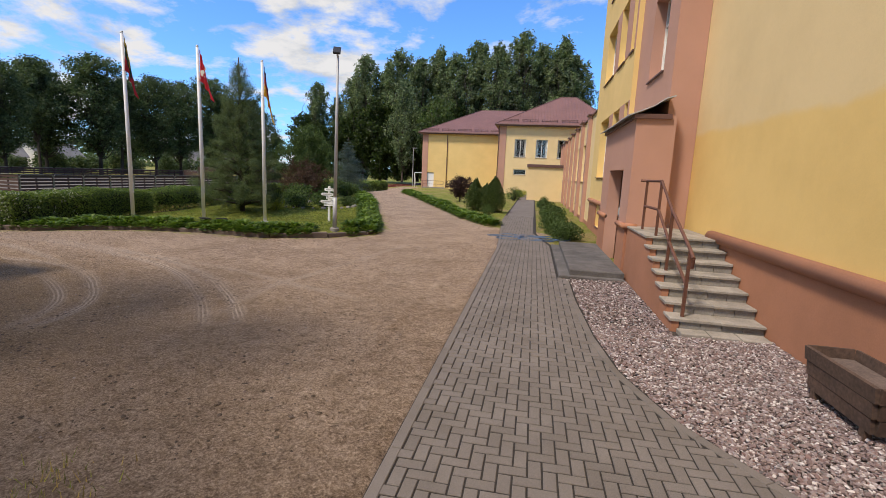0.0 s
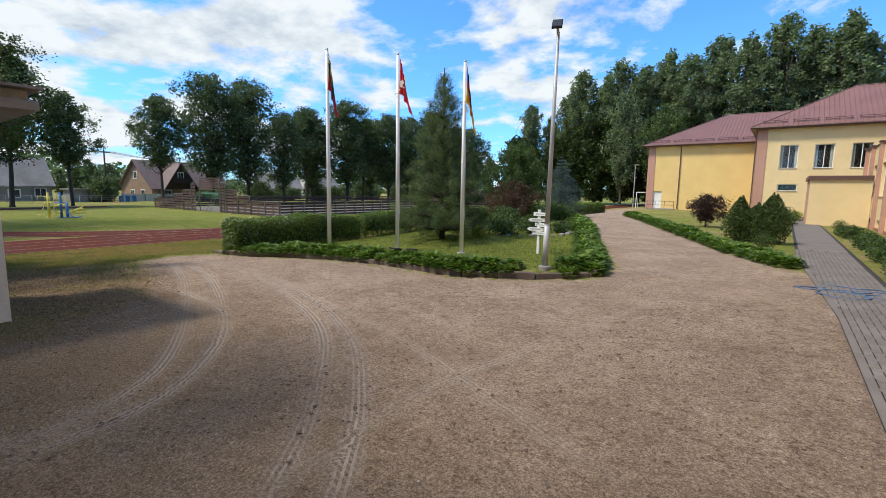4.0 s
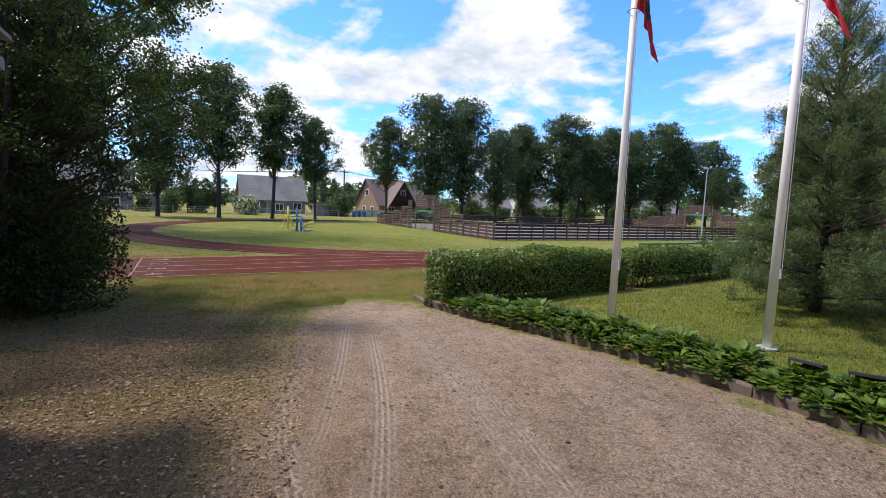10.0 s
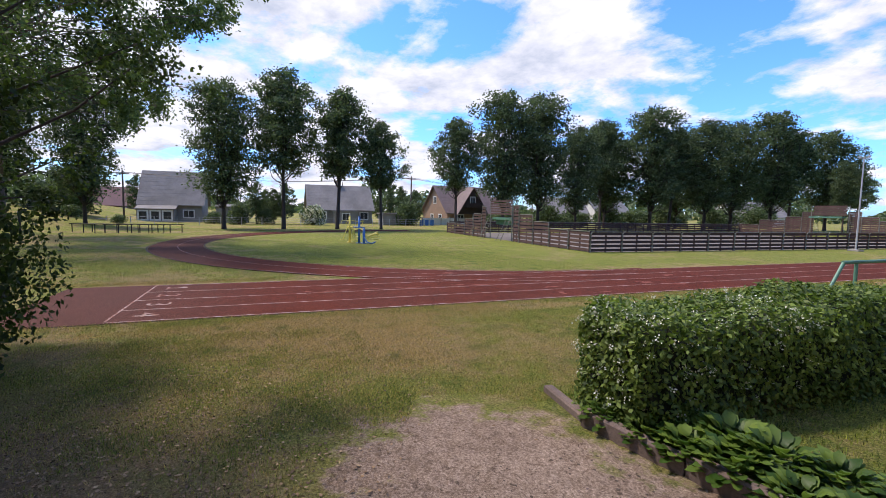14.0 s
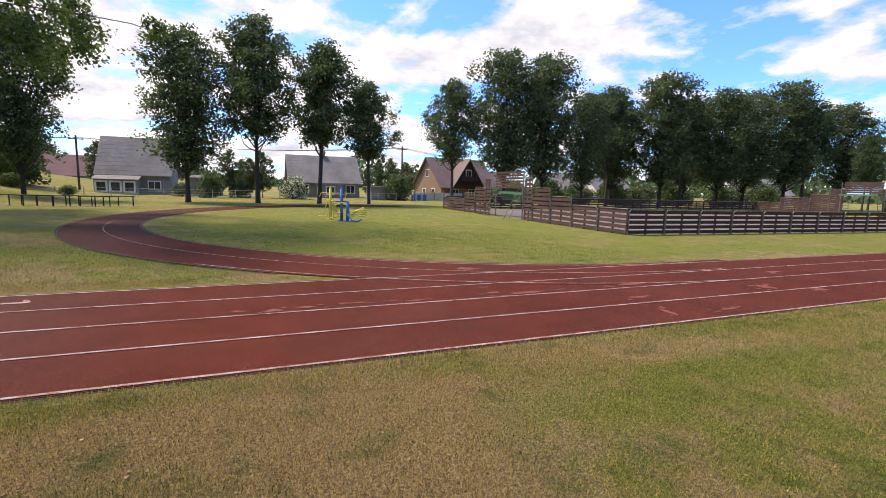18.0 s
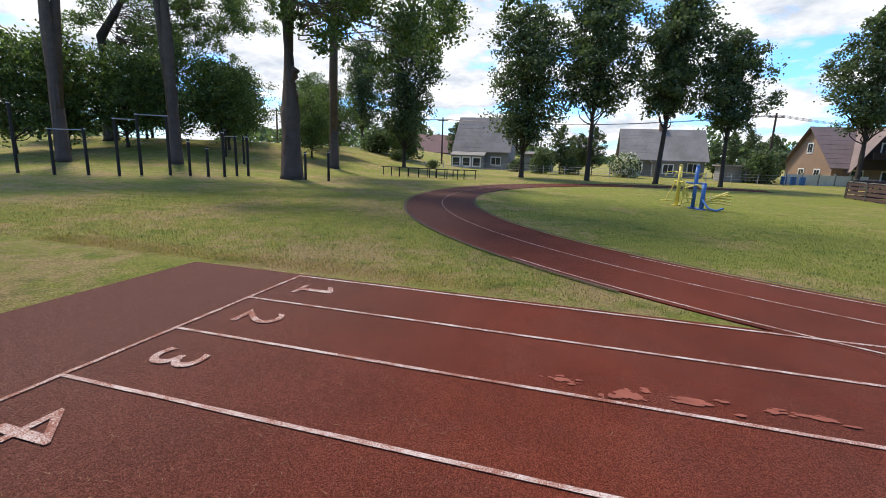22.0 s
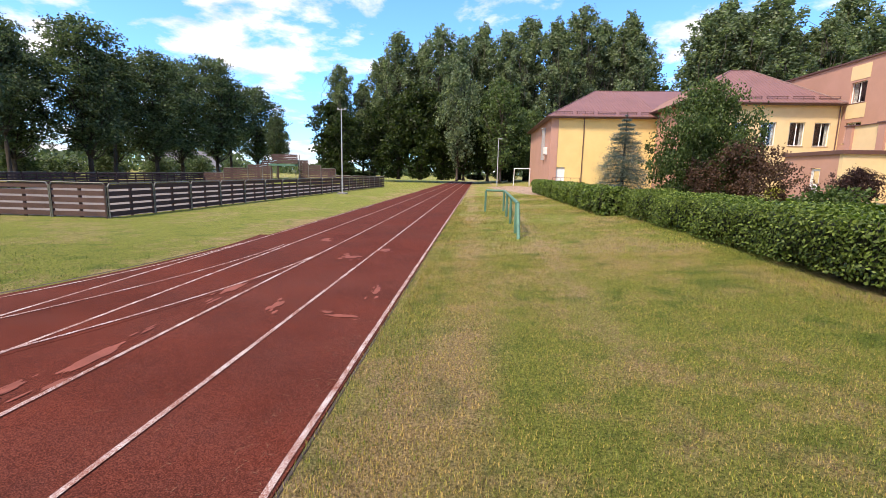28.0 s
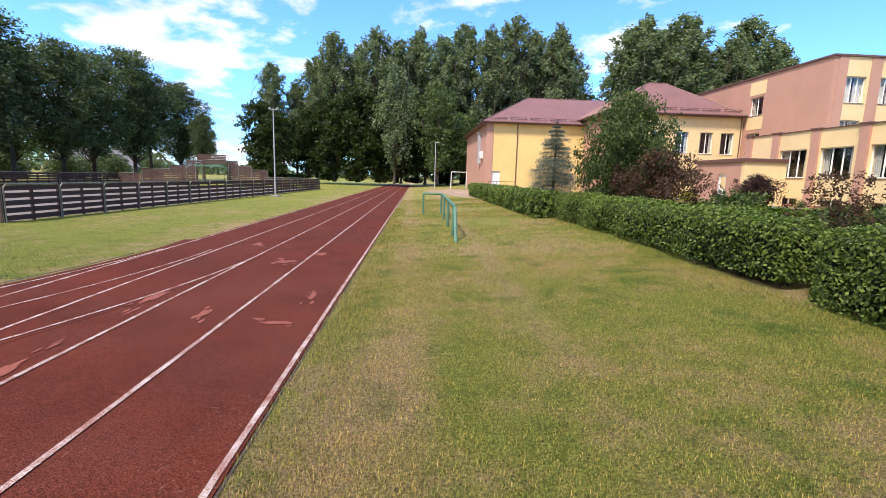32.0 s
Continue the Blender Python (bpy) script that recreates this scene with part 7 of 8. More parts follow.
def hosta_row(line, width, step, side, zf, scale=1.0, first=0.0):
    global placed
    for (ax, ay), (bx, by) in zip(line, line[1:]):
        d = math.hypot(bx - ax, by - ay)
        nxx, nyy = -(by - ay) / d * side, (bx - ax) / d * side
        for k in range(int(d / step)):
            for rrow in range(2):
                t = (k + 0.5 + 0.4 * rrow + g_.uniform(-0.15, 0.15)) * step / d
                o = first + 0.10 + rrow * width + g_.uniform(-0.05, 0.05)
                x, y = ax + (bx - ax) * t + nxx * o, ay + (by - ay) * t + nyy * o
                s = scale * g_.uniform(0.8, 1.1)
                z = zf(x, y)
                if placed < 3:
                    put(hs[placed], x, y, s, g_.uniform(0, 360), s * 0.85, z)
                else:
                    again(hs[placed % 3], x, y, s, g_.uniform(0, 360), s * 0.85, z)
                placed += 1


hosta_row(ISLAND[:4], 0.34, 0.40, 1, lawn_z)
hosta_row([(-7.8, 12.75), (-6.7, 13.25)], 0.34, 0.40, 1, lawn_z)
hosta_row([(-5.75, 13.9), (-5.3, 14.5), (-5.3, 15.6), (-8.45, 23.9)], 0.36, 0.42, 1, lawn_z)
hosta_row([(-8.45, 23.9), (-12.2, 33.3)], 0.4, 0.75, 1, lawn_z, 1.4)
hosta_row([(-1.7, 18.4), (-2.95, 21.2), (-5.25, 26.7)], 0.4, 0.48, -1, lambda x, y: float(land(x, y)), 1.1)
hosta_row([(-5.25, 26.7), (-9.25, 36.7), (-12.7, 44.6)], 0.4, 0.8, -1, lambda x, y: float(land(x, y)), 1.45)


# clipped hedges
def hedge(x0, x1, y0, y1, top, dens, leaf, seed, blossoms=0, label=""):
    g = np.random.default_rng(seed)
    zb = float(land((x0 + x1) / 2, (y0 + y1) / 2))
    t = thing("hedge", ((x0 + x1) / 2, (y0 + y1) / 2, zb), label, "hedge", "clipped hedges")
    w, L, h = x1 - x0, y1 - y0, top - zb
    b = Builder()
    for y in np.arange(-L / 2 + 0.3, L / 2 - 0.2, 0.45):
        for s in (-1, 0, 1):
            limb(b, (s * 0.08, y, -0.15), (s * (w * 0.36), y + g.uniform(-0.15, 0.15), h * 0.92), 0.02, 0.006, g, 0.08, 5)
    part("stem", b, BARK_DARK, t)
    # added box, coloured nearly black for the shade inside the hedge
    part("shade_core", Builder().box(-w / 2 + 0.2, w / 2 - 0.2, -L / 2 + 0.2, L / 2 - 0.2, 0.25, h - 0.2, 0.1), CORE_SHADE, t, "dark filler box, inner shade put into its colour")
    pts, ways = [], []
    for face, area in (("t", w * L), ("w", L * h), ("e", L * h), ("s", w * h), ("n", w * h)):
        n = int(area * dens)
        u, v = g.uniform(-0.5, 0.5, n), g.uniform(0.0, 1.0, n)
        dep = -np.abs(g.normal(size=n)) * 0.09 + g.uniform(-0.02, 0.07, n)
        if face == "t":
            p = np.stack([u * w, (v - 0.5) * L, np.full(n, h) + dep], 1)
            nn = (0, 0, 1)
        elif face in "we":
            s = -1 if face == "w" else 1
            vv = v ** 0.85
            p = np.stack([s * (w / 2 + dep - 0.10 * (1 - vv) ** 2), u * L, vv * h], 1)
            nn = (s, 0, 0.35)
        else:
            s = -1 if face == "s" else 1
            p = np.stack([u * w, s * (L / 2 + dep), v * h], 1)
            nn = (0, s, 0.35)
        pts.append(p)
        ways.append(np.tile(np.array(nn, float), (n, 1)))
    pts, ways = np.concatenate(pts), np.concatenate(ways)
    # rounded shoulders and an uneven clip
    cut = np.clip((pts[:, 2] - (h - 0.3)) / 0.3, 0, 1)
    pts[:, 0] *= 1 - 0.10 * cut ** 2
    pts[:, 2] -= 0.12 * np.clip((np.abs(pts[:, 0]) - w * 0.3) / (w * 0.2), 0, 1) ** 2 * cut
    end_ = np.clip((np.abs(pts[:, 1]) - (L / 2 - 0.55)) / 0.55, 0, 1)
    pts[:, 0] *= 1 - 0.38 * end_ ** 2
    pts[:, 2] -= 0.16 * end_ ** 2 * np.clip(pts[:, 2] / h, 0, 1)
    wave = 0.05 * np.sin(pts[:, 1] * 1.7 + seed) + 0.03 * np.sin(pts[:, 1] * 4.1)
    pts[:, 2] += wave * np.clip(pts[:, 2] / h, 0, 1)
    pts[:, 0] += 0.05 * np.sin(pts[:, 1] * 2.3 + pts[:, 2] * 3)
    lean = ways + g.normal(size=ways.shape) * 0.6 + np.array([0, 0, -0.3])
    n = len(pts)
    # leaf blades face outwards: long side down the face
    nrm = unit(ways + 0.55 * g.normal(size=(n, 3)))
    a = unit(np.cross(nrm, g.normal(size=(n, 3))))
    s = np.cross(nrm, a)
    ln, wd = (leaf * g.uniform(0.7, 1.3, n))[:, None], (leaf * 0.62 * g.uniform(0.7, 1.3, n))[:, None]
    q = np.stack([pts - a * ln / 2, pts + s * wd / 2 - a * ln * 0.08, pts + a * ln / 2, pts - s * wd / 2 - a * ln * 0.08], 1).reshape(-1, 3)
    mesh_part("foliage", raw_mesh("foliage", q, 4, LEAF_HEDGE), t)
    if blossoms:
        sel = np.where((pts[:, 1] < -L / 2 + 2.4) & (pts[:, 2] > h * 0.2))[0]
        fp = pts[g.choice(sel, blossoms)] + unit(ways[g.choice(sel, blossoms)]) * 0.0
        fp[:, 1] -= 0.05
        fp[:, 2] += 0.03
        cl = np.repeat(fp, 10, 0) + g.normal(size=(blossoms * 10, 3)) * 0.024
        mesh_part("blossom", raw_mesh("blossom", leaf_quads(cl, 0.024, 0.02, g), 4, BLOSSOM), t, "clusters of white flowers")
    return t


CORE_SHADE = mottled("hedge_inner_shade", (0.012, 0.018, 0.007), 0.95, 20, 0.4, 2.0, 0.3, 0.8, 0, 0.03)
hedge(-17.55, -16.2, 11.98, 17.62, 0.82, 1250, 0.062, 1, 230, "clipped green hedge with white blossom at its end")
hedge(-17.6, -16.35, 18.08, 30.0, 0.80, 800, 0.072, 2, 0, "long clipped green hedge beside the lawn")
hedge(-18.4, -17.1, 29.9, 54.0, 0.80, 230, 0.14, 3, 0, "long clipped green hedge beside the lawn")

# wooded horizon
g_ = np.random.default_rng(77)
n_ = 70000
ang = g_.uniform(0, 2 * math.pi, n_)
rad = g_.uniform(210, 330, n_)
hh = 9 + 5 * np.sin(ang * 9) + 3 * np.sin(ang * 23 + 1) + 2 * np.sin(ang * 57)
zz = g_.uniform(0, 1, n_) ** 0.8 * hh - 1
c_ = np.stack([-20 + rad * np.cos(ang), 30 + rad * np.sin(ang), zz], 1)
ob = new("far_wood", raw_mesh("far_wood", leaf_quads(c_, 2.3, 1.7, g_), 4, LEAF_LINDEN))
tagged(ob, "dark wooded horizon beyond the houses", "wood", kind="stuff")

# ---- houses beyond the field ----
def gable_house(name, label, x, y, rz, w, d, hw, hr, wall_mat, roof_mat, over=0.4):
    """Ridge along the local x; the eaves face local -y. w along x, d along y."""
    t = thing(name, (x, y, -0.9), label, "house", "", rz)
    b = Builder()
    pr = [(-d / 2, 0), (d / 2, 0), (d / 2, hw), (0, hr), (-d / 2, hw)]
    b.add([(-w / 2, q, z) for q, z in pr] + [(w / 2, q, z) for q, z in pr], [(0, 4, 3, 2, 1), (5, 6, 7, 8, 9)] + [(k, (k + 1) % 5, 5 + (k + 1) % 5, 5 + k) for k in range(5)])
    part("wall", b, wall_mat, t)
    s = (hr - hw) / (d / 2)
    rf = Builder()
    for sg in (-1, 1):
        e0 = (sg * (d / 2 + over), hw - s * over)
        vs = [(xx, yy, zz + dz) for dz in (0.02, 0.14) for xx in (-w / 2 - over, w / 2 + over) for yy, zz in (e0, (0, hr))]
        rf.add(vs, [(0, 1, 3, 2), (4, 6, 7, 5), (0, 4, 5, 1), (2, 3, 7, 6), (0, 2, 6, 4), (1, 5, 7, 3)])
    part("roof", rf, roof_mat, t)
    rb = Builder()
    for k in range(1, 9):
        q = k / 9
        for sg in (-1, 1):
            rb.tube((-w / 2 - over, sg * (d / 2 + over) * (1 - q), hw - s * over + (hr - hw + s * over) * q + 0.15), (w / 2 + over, sg * (d / 2 + over) * (1 - q), hw - s * over + (hr - hw + s * over) * q + 0.135), 0.008, n=4)
    part("roof_courses", rb, roof_mat, t)
    return t


def house_window(t, x, y, z, w, h, side="front", bars=2, edge=0.1):
    m = pose(x, y, z) if side == "front" else pose(x, y, z, 0, 0, 90 if side == "right" else -90)
    win = part("window", Builder().box(-w / 2 - edge, w / 2 + edge, -0.06, 0.0, -edge, h + edge).moved(m), WHITE, t)
    for k in range(bars):
        u0 = -w / 2 + k * w / bars + 0.04
        part("pane", Builder().box(u0, u0 + w / bars - 0.08, -0.075, -0.062, 0.04, h - 0.04).moved(m), DARK_PANE, win)


def dark_pane():
    m, nt, lk, b = shader("dark_window_pane", 0.08)
    n = noise_node(nt, lk, position(nt), 1.5, 3)
    lk.new(ramp_node(nt, lk, n, [(0.3, (0.02, 0.024, 0.028)), (0.7, (0.06, 0.065, 0.07))]), b.inputs["Base Color"])
    return m


DARK_PANE = dark_pane()
# grey house with a glazed veranda
h1 = gable_house("grey_house", "old grey house with a steep slate roof and veranda", -97, -4.8, 90, 8.2, 8.0, 3.1, 7.9, GREY_WALL, SLATE)
part("veranda", Builder().box(-4.1, 0.7, -6.0, -4.0, 0, 2.1), GREY_WALL, h1)
part("veranda_roof", Builder().add([(-4.3, -6.2, 2.1), (0.9, -6.2, 2.1), (0.9, -3.9, 2.75), (-4.3, -3.9, 2.75), (-4.3, -6.2, 2.2), (0.9, -6.2, 2.2), (0.9, -3.9, 2.85), (-4.3, -3.9, 2.85)], [(3, 2, 1, 0), (4, 5, 6, 7), (0, 1, 5, 4), (1, 2, 6, 5), (2, 3, 7, 6), (3, 0, 4, 7)]), SLATE, h1)
for k in range(3):
    house_window(h1, -3.3 + k * 1.55, -6.0, 0.62, 1.05, 1.2, "front", 1, 0.17)
house_window(h1, 2.3, -4.0, 0.9, 1.4, 1.1, "front", 2)
an = gable_house("grey_annexe", "low flat-roofed grey outbuilding with one window", -94, 3.6, 90, 4.4, 5, 2.6, 2.9, GREY_WALL, SLATE, 0.2)
house_window(an, 0.5, -2.5, 1.1, 1.1, 1.3)
# second grey house
h2 = gable_house("grey_cottage", "low grey cottage with a steep slate roof and chimney", -96.5, 20.4, 90, 10.4, 8, 2.7, 6.6, GREY_WALL, SLATE)
part("chimney", Builder().box(-0.4, 0.4, -0.3, 0.3, 6.0, 7.5), BRICK_WALL, h2)
part("porch", Builder().box(-1.4, 2.4, -5.6, -4.0, 0, 2.2).box(-1.6, 2.6, -5.8, -3.9, 2.2, 2.32), GREY_WALL, h2)
house_window(h2, -3.2, -4.0, 0.9, 1.3, 1.2)
house_window(h2, 3.8, -4.0, 0.9, 1.3, 1.2)
house_window(h2, 0.5, -5.6, 0.8, 1.2, 1.1)
# brick house with a dark dormer gable
h3 = gable_house("brick_house", "tan brick house with a brown tiled roof and dark dormer", -92.5, 42.0, 99, 10.5, 9.0, 2.6, 7.0, BRICK_WALL, TILE_ROOF, 0.5)
gd = Builder()
pr = [(-3.0, 2.2), (3.0, 2.2), (0, 6.6)]
gd.add([(u - 0.6, -5.2, z) for u, z in pr] + [(u - 0.6, -0.5, z) for u, z in pr], [(0, 1, 2), (5, 4, 3), (0, 3, 4, 1), (1, 4, 5, 2), (2, 5, 3, 0)])
part("dormer", gd, DARK_BOARD, h3, "dark board dormer gable")
dr = Builder()
for s in (-1, 1):
    e = (-0.6 + s * 3.4, 1.75)
    dr.add([(e[0], -5.6, e[1]), (-0.6, -5.6, 6.75), (-0.6, -0.3, 6.75), (e[0], -0.3, e[1]), (e[0], -5.6, e[1] + 0.14), (-0.6, -5.6, 6.89), (-0.6, -0.3, 6.89), (e[0], -0.3, e[1] + 0.14)],
           [(0, 1, 2, 3), (7, 6, 5, 4), (0, 4, 5, 1), (1, 5, 6, 2), (2, 6, 7, 3), (3, 7, 4, 0)])
part("dormer_roof", dr, TILE_ROOF, h3)
house_window(h3, -0.6, -5.22, 3.9, 0.9, 1.2)
part("balcony", Builder().box(-2.2, 1.0, -5.9, -5.22, 3.3, 3.4).box(-2.2, 1.0, -5.9, -5.85, 3.4, 4.1), DARK_BOARD, h3)
house_window(h3, -2.6, -4.5, 0.8, 1.2, 1.2)
house_window(h3, 0.6, -4.5, 0.8, 1.2, 1.2)
house_window(h3, -5.25, -2.0, 0.8, 1.0, 1.2, "left")
house_window(h3, -5.25, 1.0, 0.8, 1.0, 1.2, "left")
house_window(h3, -5.25, 0.0, 4.0, 0.9, 1.1, "left")
# further roofs glimpsed between the trees
for x, y, rz, w, wm, rm in ((-120, 62, 100, 9, BRICK_WALL, TILE_ROOF), (-112, 78, 80, 10, GREY_WALL, SLATE), (-118, 96, 95, 12, WHITEWASH, SLATE), (-125, -22, 120, 11, BRICK_WALL, ROOF), (-97, 124, 75, 15, WHITEWASH, SLATE)):
    t = gable_house("far_house", "low house half hidden behind the trees", x, y, rz, w, 8, 2.7, 6.2, wm, rm)
    house_window(t, -1.6, -4.0, 0.9, 1.3, 1.2)
    house_window(t, 1.8, -4.0, 0.9, 1.3, 1.2)
shed = thing("garden_shed", (-86, 27.8, -0.8), "small grey shed with a pale flat roof", "shed", "", -85)
part("wall", Builder().box(-2.2, 2.2, -1.2, 1.2, 0, 1.9), GREY_WALL, shed)
part("roof", Builder().box(-2.5, 2.5, -1.5, 1.5, 1.9, 2.05), CONCRETE, shed)
gate = thing("garden_wall", (-86.5, 36.8, -0.8), "pale garden wall and gate before the brick house", "wall", "", -78)
for k in range(5):
    part("wall_panel", Builder().box(-4.5 + k * 1.8, -2.85 + k * 1.8, -0.1, 0.1, 0, 1.3), WHITEWASH, gate)
    part("pier", Builder().box(-2.83 + k * 1.8, -2.72 + k * 1.8, -0.15, 0.15, 0, 1.5), CONCRETE, gate)
for k in range(3):
    bl = thing("water_barrel", (-84.5, 32.0 + k * 0.9, -0.75), "blue plastic barrel by the garden wall", "barrel", "barrels by the garden")
    part("body", Builder().tube((0, 0, 0), (0, 0, 0.95), 0.3, 0.3, 14), BLUE_PAINT, bl)
    part("rim", Builder().tube((0, 0, 0.9), (0, 0, 0.97), 0.32, 0.32, 14), BLUE_PAINT, bl)
# thin wire fence of the gardens
fn = new("garden_fence")
tagged(fn, "low grey wire fence along the gardens", "fence", "", "structure")
for k, y in enumerate(np.arange(-18, 34, 2.6)):
    part("post", Builder().tube((-82.5, y, -0.8), (-82.5, y, 0.35), 0.05, n=6), STEEL, fn)
for z in (-0.3, 0.0, 0.3):
    part("wire", Builder().tube((-82.5, -18, z), (-82.5, 31.4, z), 0.012, n=4), STEEL, fn)
# power line
poles = [(-85.5, 30.5, 8.1), (-91, -10.4, 7.5), (-84, -34, 8.0), (-100, 62, 8.0)]
for x, y, h in poles:
    p = thing("power_pole", (x, y, -0.9), "grey wooden power pole with a crossarm", "power pole", "power poles")
    part("pole", Builder().tube((0, 0, 0), (0, 0, h), 0.15, 0.1, 8), BARK, p)
    part("crossarm", Builder().box(-0.06, 0.06, -0.8, 0.8, h - 0.5, h - 0.38), BARK, p)
    for s in (-0.7, 0.0, 0.7):
        part("insulator", Builder().tube((0, s, h - 0.38), (0, s, h - 0.22), 0.04, n=6), WHITE, p)
b = Builder()
order = [poles[2], poles[1], poles[0], poles[3]]
for (x0, y0, h0), (x1, y1, h1_) in zip(order, order[1:]):
    for s in (-0.7, 0.0, 0.7):
        pts = [(x0 + (x1 - x0) * t, y0 + (y1 - y0) * t + s, -1.15 + h0 + (h1_ - h0) * t - 0.9 * math.sin(math.pi * t)) for t in np.linspace(0, 1, 9)]
        b.path(pts, [0.02] * 9, 4)
tagged(piece("power_cable", b, BLACK, "thin black power cables", "cable"))
# things by the hall's end wall
ac = thing("air_unit", (HX0 - 0.18, 66.5, 3.6), "white wall-mounted cooling unit on the hall", "air conditioner")
part("casing", Builder().box(-0.2, 0.17, -0.45, 0.45, 0, 0.8, 0.02), WHITE, ac)
part("bracket", Builder().box(-0.2, 0.17, -0.4, -0.36, -0.06, 0).box(-0.2, 0.17, 0.36, 0.4, -0.06, 0), STEEL, ac)
vent = thing("vent_duct", (HX0 - 0.16, 68.5, 0), "tall pale metal vent duct on the hall wall", "vent")
part("duct", Builder().box(-0.18, 0.15, -0.25, 0.25, 3.0, 6.6), STEEL, vent)
part("cowl", Builder().box(-0.26, 0.15, -0.32, 0.32, 6.6, 6.75), STEEL, vent)
gf = thing("football_goal", (-17.6, 72, 0), "white tubular football goal by the hall", "goal")
for x in (-1.0, 1.0):
    part("upright", Builder().tube((x, 0, -0.2), (x, 0, 2.0), 0.05, n=8), WHITE, gf)
    part("stay", Builder().tube((x, 0, 2.0), (x, 1.2, -0.2), 0.03, n=6), WHITE, gf)
part("crossbar", Builder().tube((-1.0, 0, 2.0), (1.0, 0, 2.0), 0.05, n=8), WHITE, gf)
lp = thing("street_lamp", (-20.5, 78, -0.4), "thin grey lamp post beyond the track", "street lamp")
part("post", Builder().tube((0, 0, 0), (0, 0, 6.5), 0.07, 0.05, 8), STEEL, lp)
part("head", Builder().box(-0.12, 0.5, -0.1, 0.1, 6.45, 6.55), STEEL, lp)

# ---- paving, pebbles and grass ----
def paver_material():
    m, nt, lk, b = shader("grey_paver", 0.9)
    p = position(nt)
    rnd = nt.new("ShaderNodeObjectInfo").outputs["Random"]
    isl = nt.new("ShaderNodeNewGeometry").outputs["Random Per Island"]
    ad = nt.new("ShaderNodeMath")
    ad.operation = "ADD"
    lk.new(rnd, ad.inputs[0])
    lk.new(isl, ad.inputs[1])
    fr = nt.new("ShaderNodeMath")
    fr.operation = "FRACT"
    lk.new(ad.outputs[0], fr.inputs[0])
    c = ramp_node(nt, lk, fr.outputs[0], [(0.0, (0.158, 0.138, 0.126)), (0.5, (0.170, 0.149, 0.137)), (1.0, (0.186, 0.164, 0.151))])
    f = noise_node(nt, lk, p, 120, 6, 0.7)
    c = blend(nt, lk, 1.0, c, ramp_node(nt, lk, f, [(0.3, (0.72, 0.72, 0.72)), (0.7, (1.15, 1.15, 1.15))]), "MULTIPLY")
    s = noise_node(nt, lk, p, 1.3, 5)
    c = blend(nt, lk, 1.0, c, ramp_node(nt, lk, s, [(0.35, (0.82, 0.80, 0.76)), (0.65, (1.05, 1.04, 1.02))]), "MULTIPLY")
    lk.new(c, b.inputs["Base Color"])
    bump(nt, lk, b, f, 0.35, 0.003)
    return m


PAVER = paver_material()
JOINT = mottled("sandy_joint", (0.030, 0.025, 0.021), 0.95, 90, 0.25, 2.0, 0.2, 0.4)


def right_edge(y):
    if y < 9.4:
        return float(np.interp(y, (0.0, 1.6, 3.1, 3.5, 4.0, 4.9, 6.0, 7.8), (3.05, 2.9, 1.80, 1.55, 1.25, 0.96, 0.83, 0.75)))
    return 0.60 if y < 13.9 else max(0.12, 0.60 - (y - 13.9) * 0.16)


def left_edge(y):
    return -0.80 if y < 13 else max(-1.22, -0.80 - (y - 13) * 0.05)


path_y = list(np.arange(-6, 54.01, 0.5))
b = Builder()
vs = [(left_edge(y) - 0.1, y, 0.0385) for y in path_y] + [(right_edge(y) + 0.1, y, 0.0385) for y in path_y]
n_ = len(path_y)
b.add(vs, [(k, n_ + k, n_ + k + 1, k + 1) for k in range(n_ - 1)])
pathway = piece("pavement", b, JOINT, "grey herringbone block path along the school", "path")
# border blocks
for side in (0, 1):
    b = Builder()
    y = -2.0 if side == 0 else 2.0
    dy = 1.0 if side == 0 else 0.25
    while y < (24 if side == 0 else 9.4):
        x = left_edge(y) - 0.05 if side == 0 else right_edge(y) + 0.03
        x1 = left_edge(y + dy) - 0.05 if side == 0 else right_edge(y + dy) + 0.03
        a_ = math.degrees(math.atan2(-(x1 - x), dy))
        q = Builder().box(-0.042, 0.042, 0.002 if side else 0.004, math.hypot(dy, x1 - x) - (0.0 if side else 0.004), -0.02, 0.050, 0.006).moved(pose(x, y, 0, 0, 0, a_))
        b.add(q.v, q.f)
        y += dy
    part("border_block", b, PAVER, pathway)
block = mesh_of(Builder().box(-0.0938, 0.0938, -0.0438, 0.0438, -0.03, 0.0, 0.004), "brick")
block.materials.append(PAVER)
r = random.Random(2)
cells = []
for i in range(-40, 40):
    for j in range(-20, 280):
        # herringbone: pairs of blocks stepping along the diagonal
        bx, by = i * 0.4 - (j % 4) * 0.1, j * 0.1
        for horiz in (True, False):
            cx = bx + (0.1 if horiz else 0.25)
            cy = by + (0.05 if horiz else 0.10)
            cells.append((cx, cy, horiz))
near_cells, far_cells = [], []
for cx, cy, hz in cells:
    if cy < -1 or cy > 24 or not (left_edge(cy) - 0.05 < cx < right_edge(cy) + 0.05):
        continue
    whole = left_edge(cy) + 0.1 < cx < right_edge(cy) - 0.1
    (near_cells if 2.3 < cy < 5.2 and whole else far_cells).append((cx, cy, hz))
for k, (cx, cy, hz) in enumerate(near_cells):
    m = pose(cx, cy, 0.046 + r.uniform(-0.002, 0.002), r.uniform(-0.8, 0.8), r.uniform(-0.8, 0.8), (0 if hz else 90) + r.uniform(-0.8, 0.8))
    if k < 300:
        ob = new("brick", block)
        ob.matrix_basis = m
        ob.parent = pathway
    else:
        far_cells.append((cx, cy, hz))
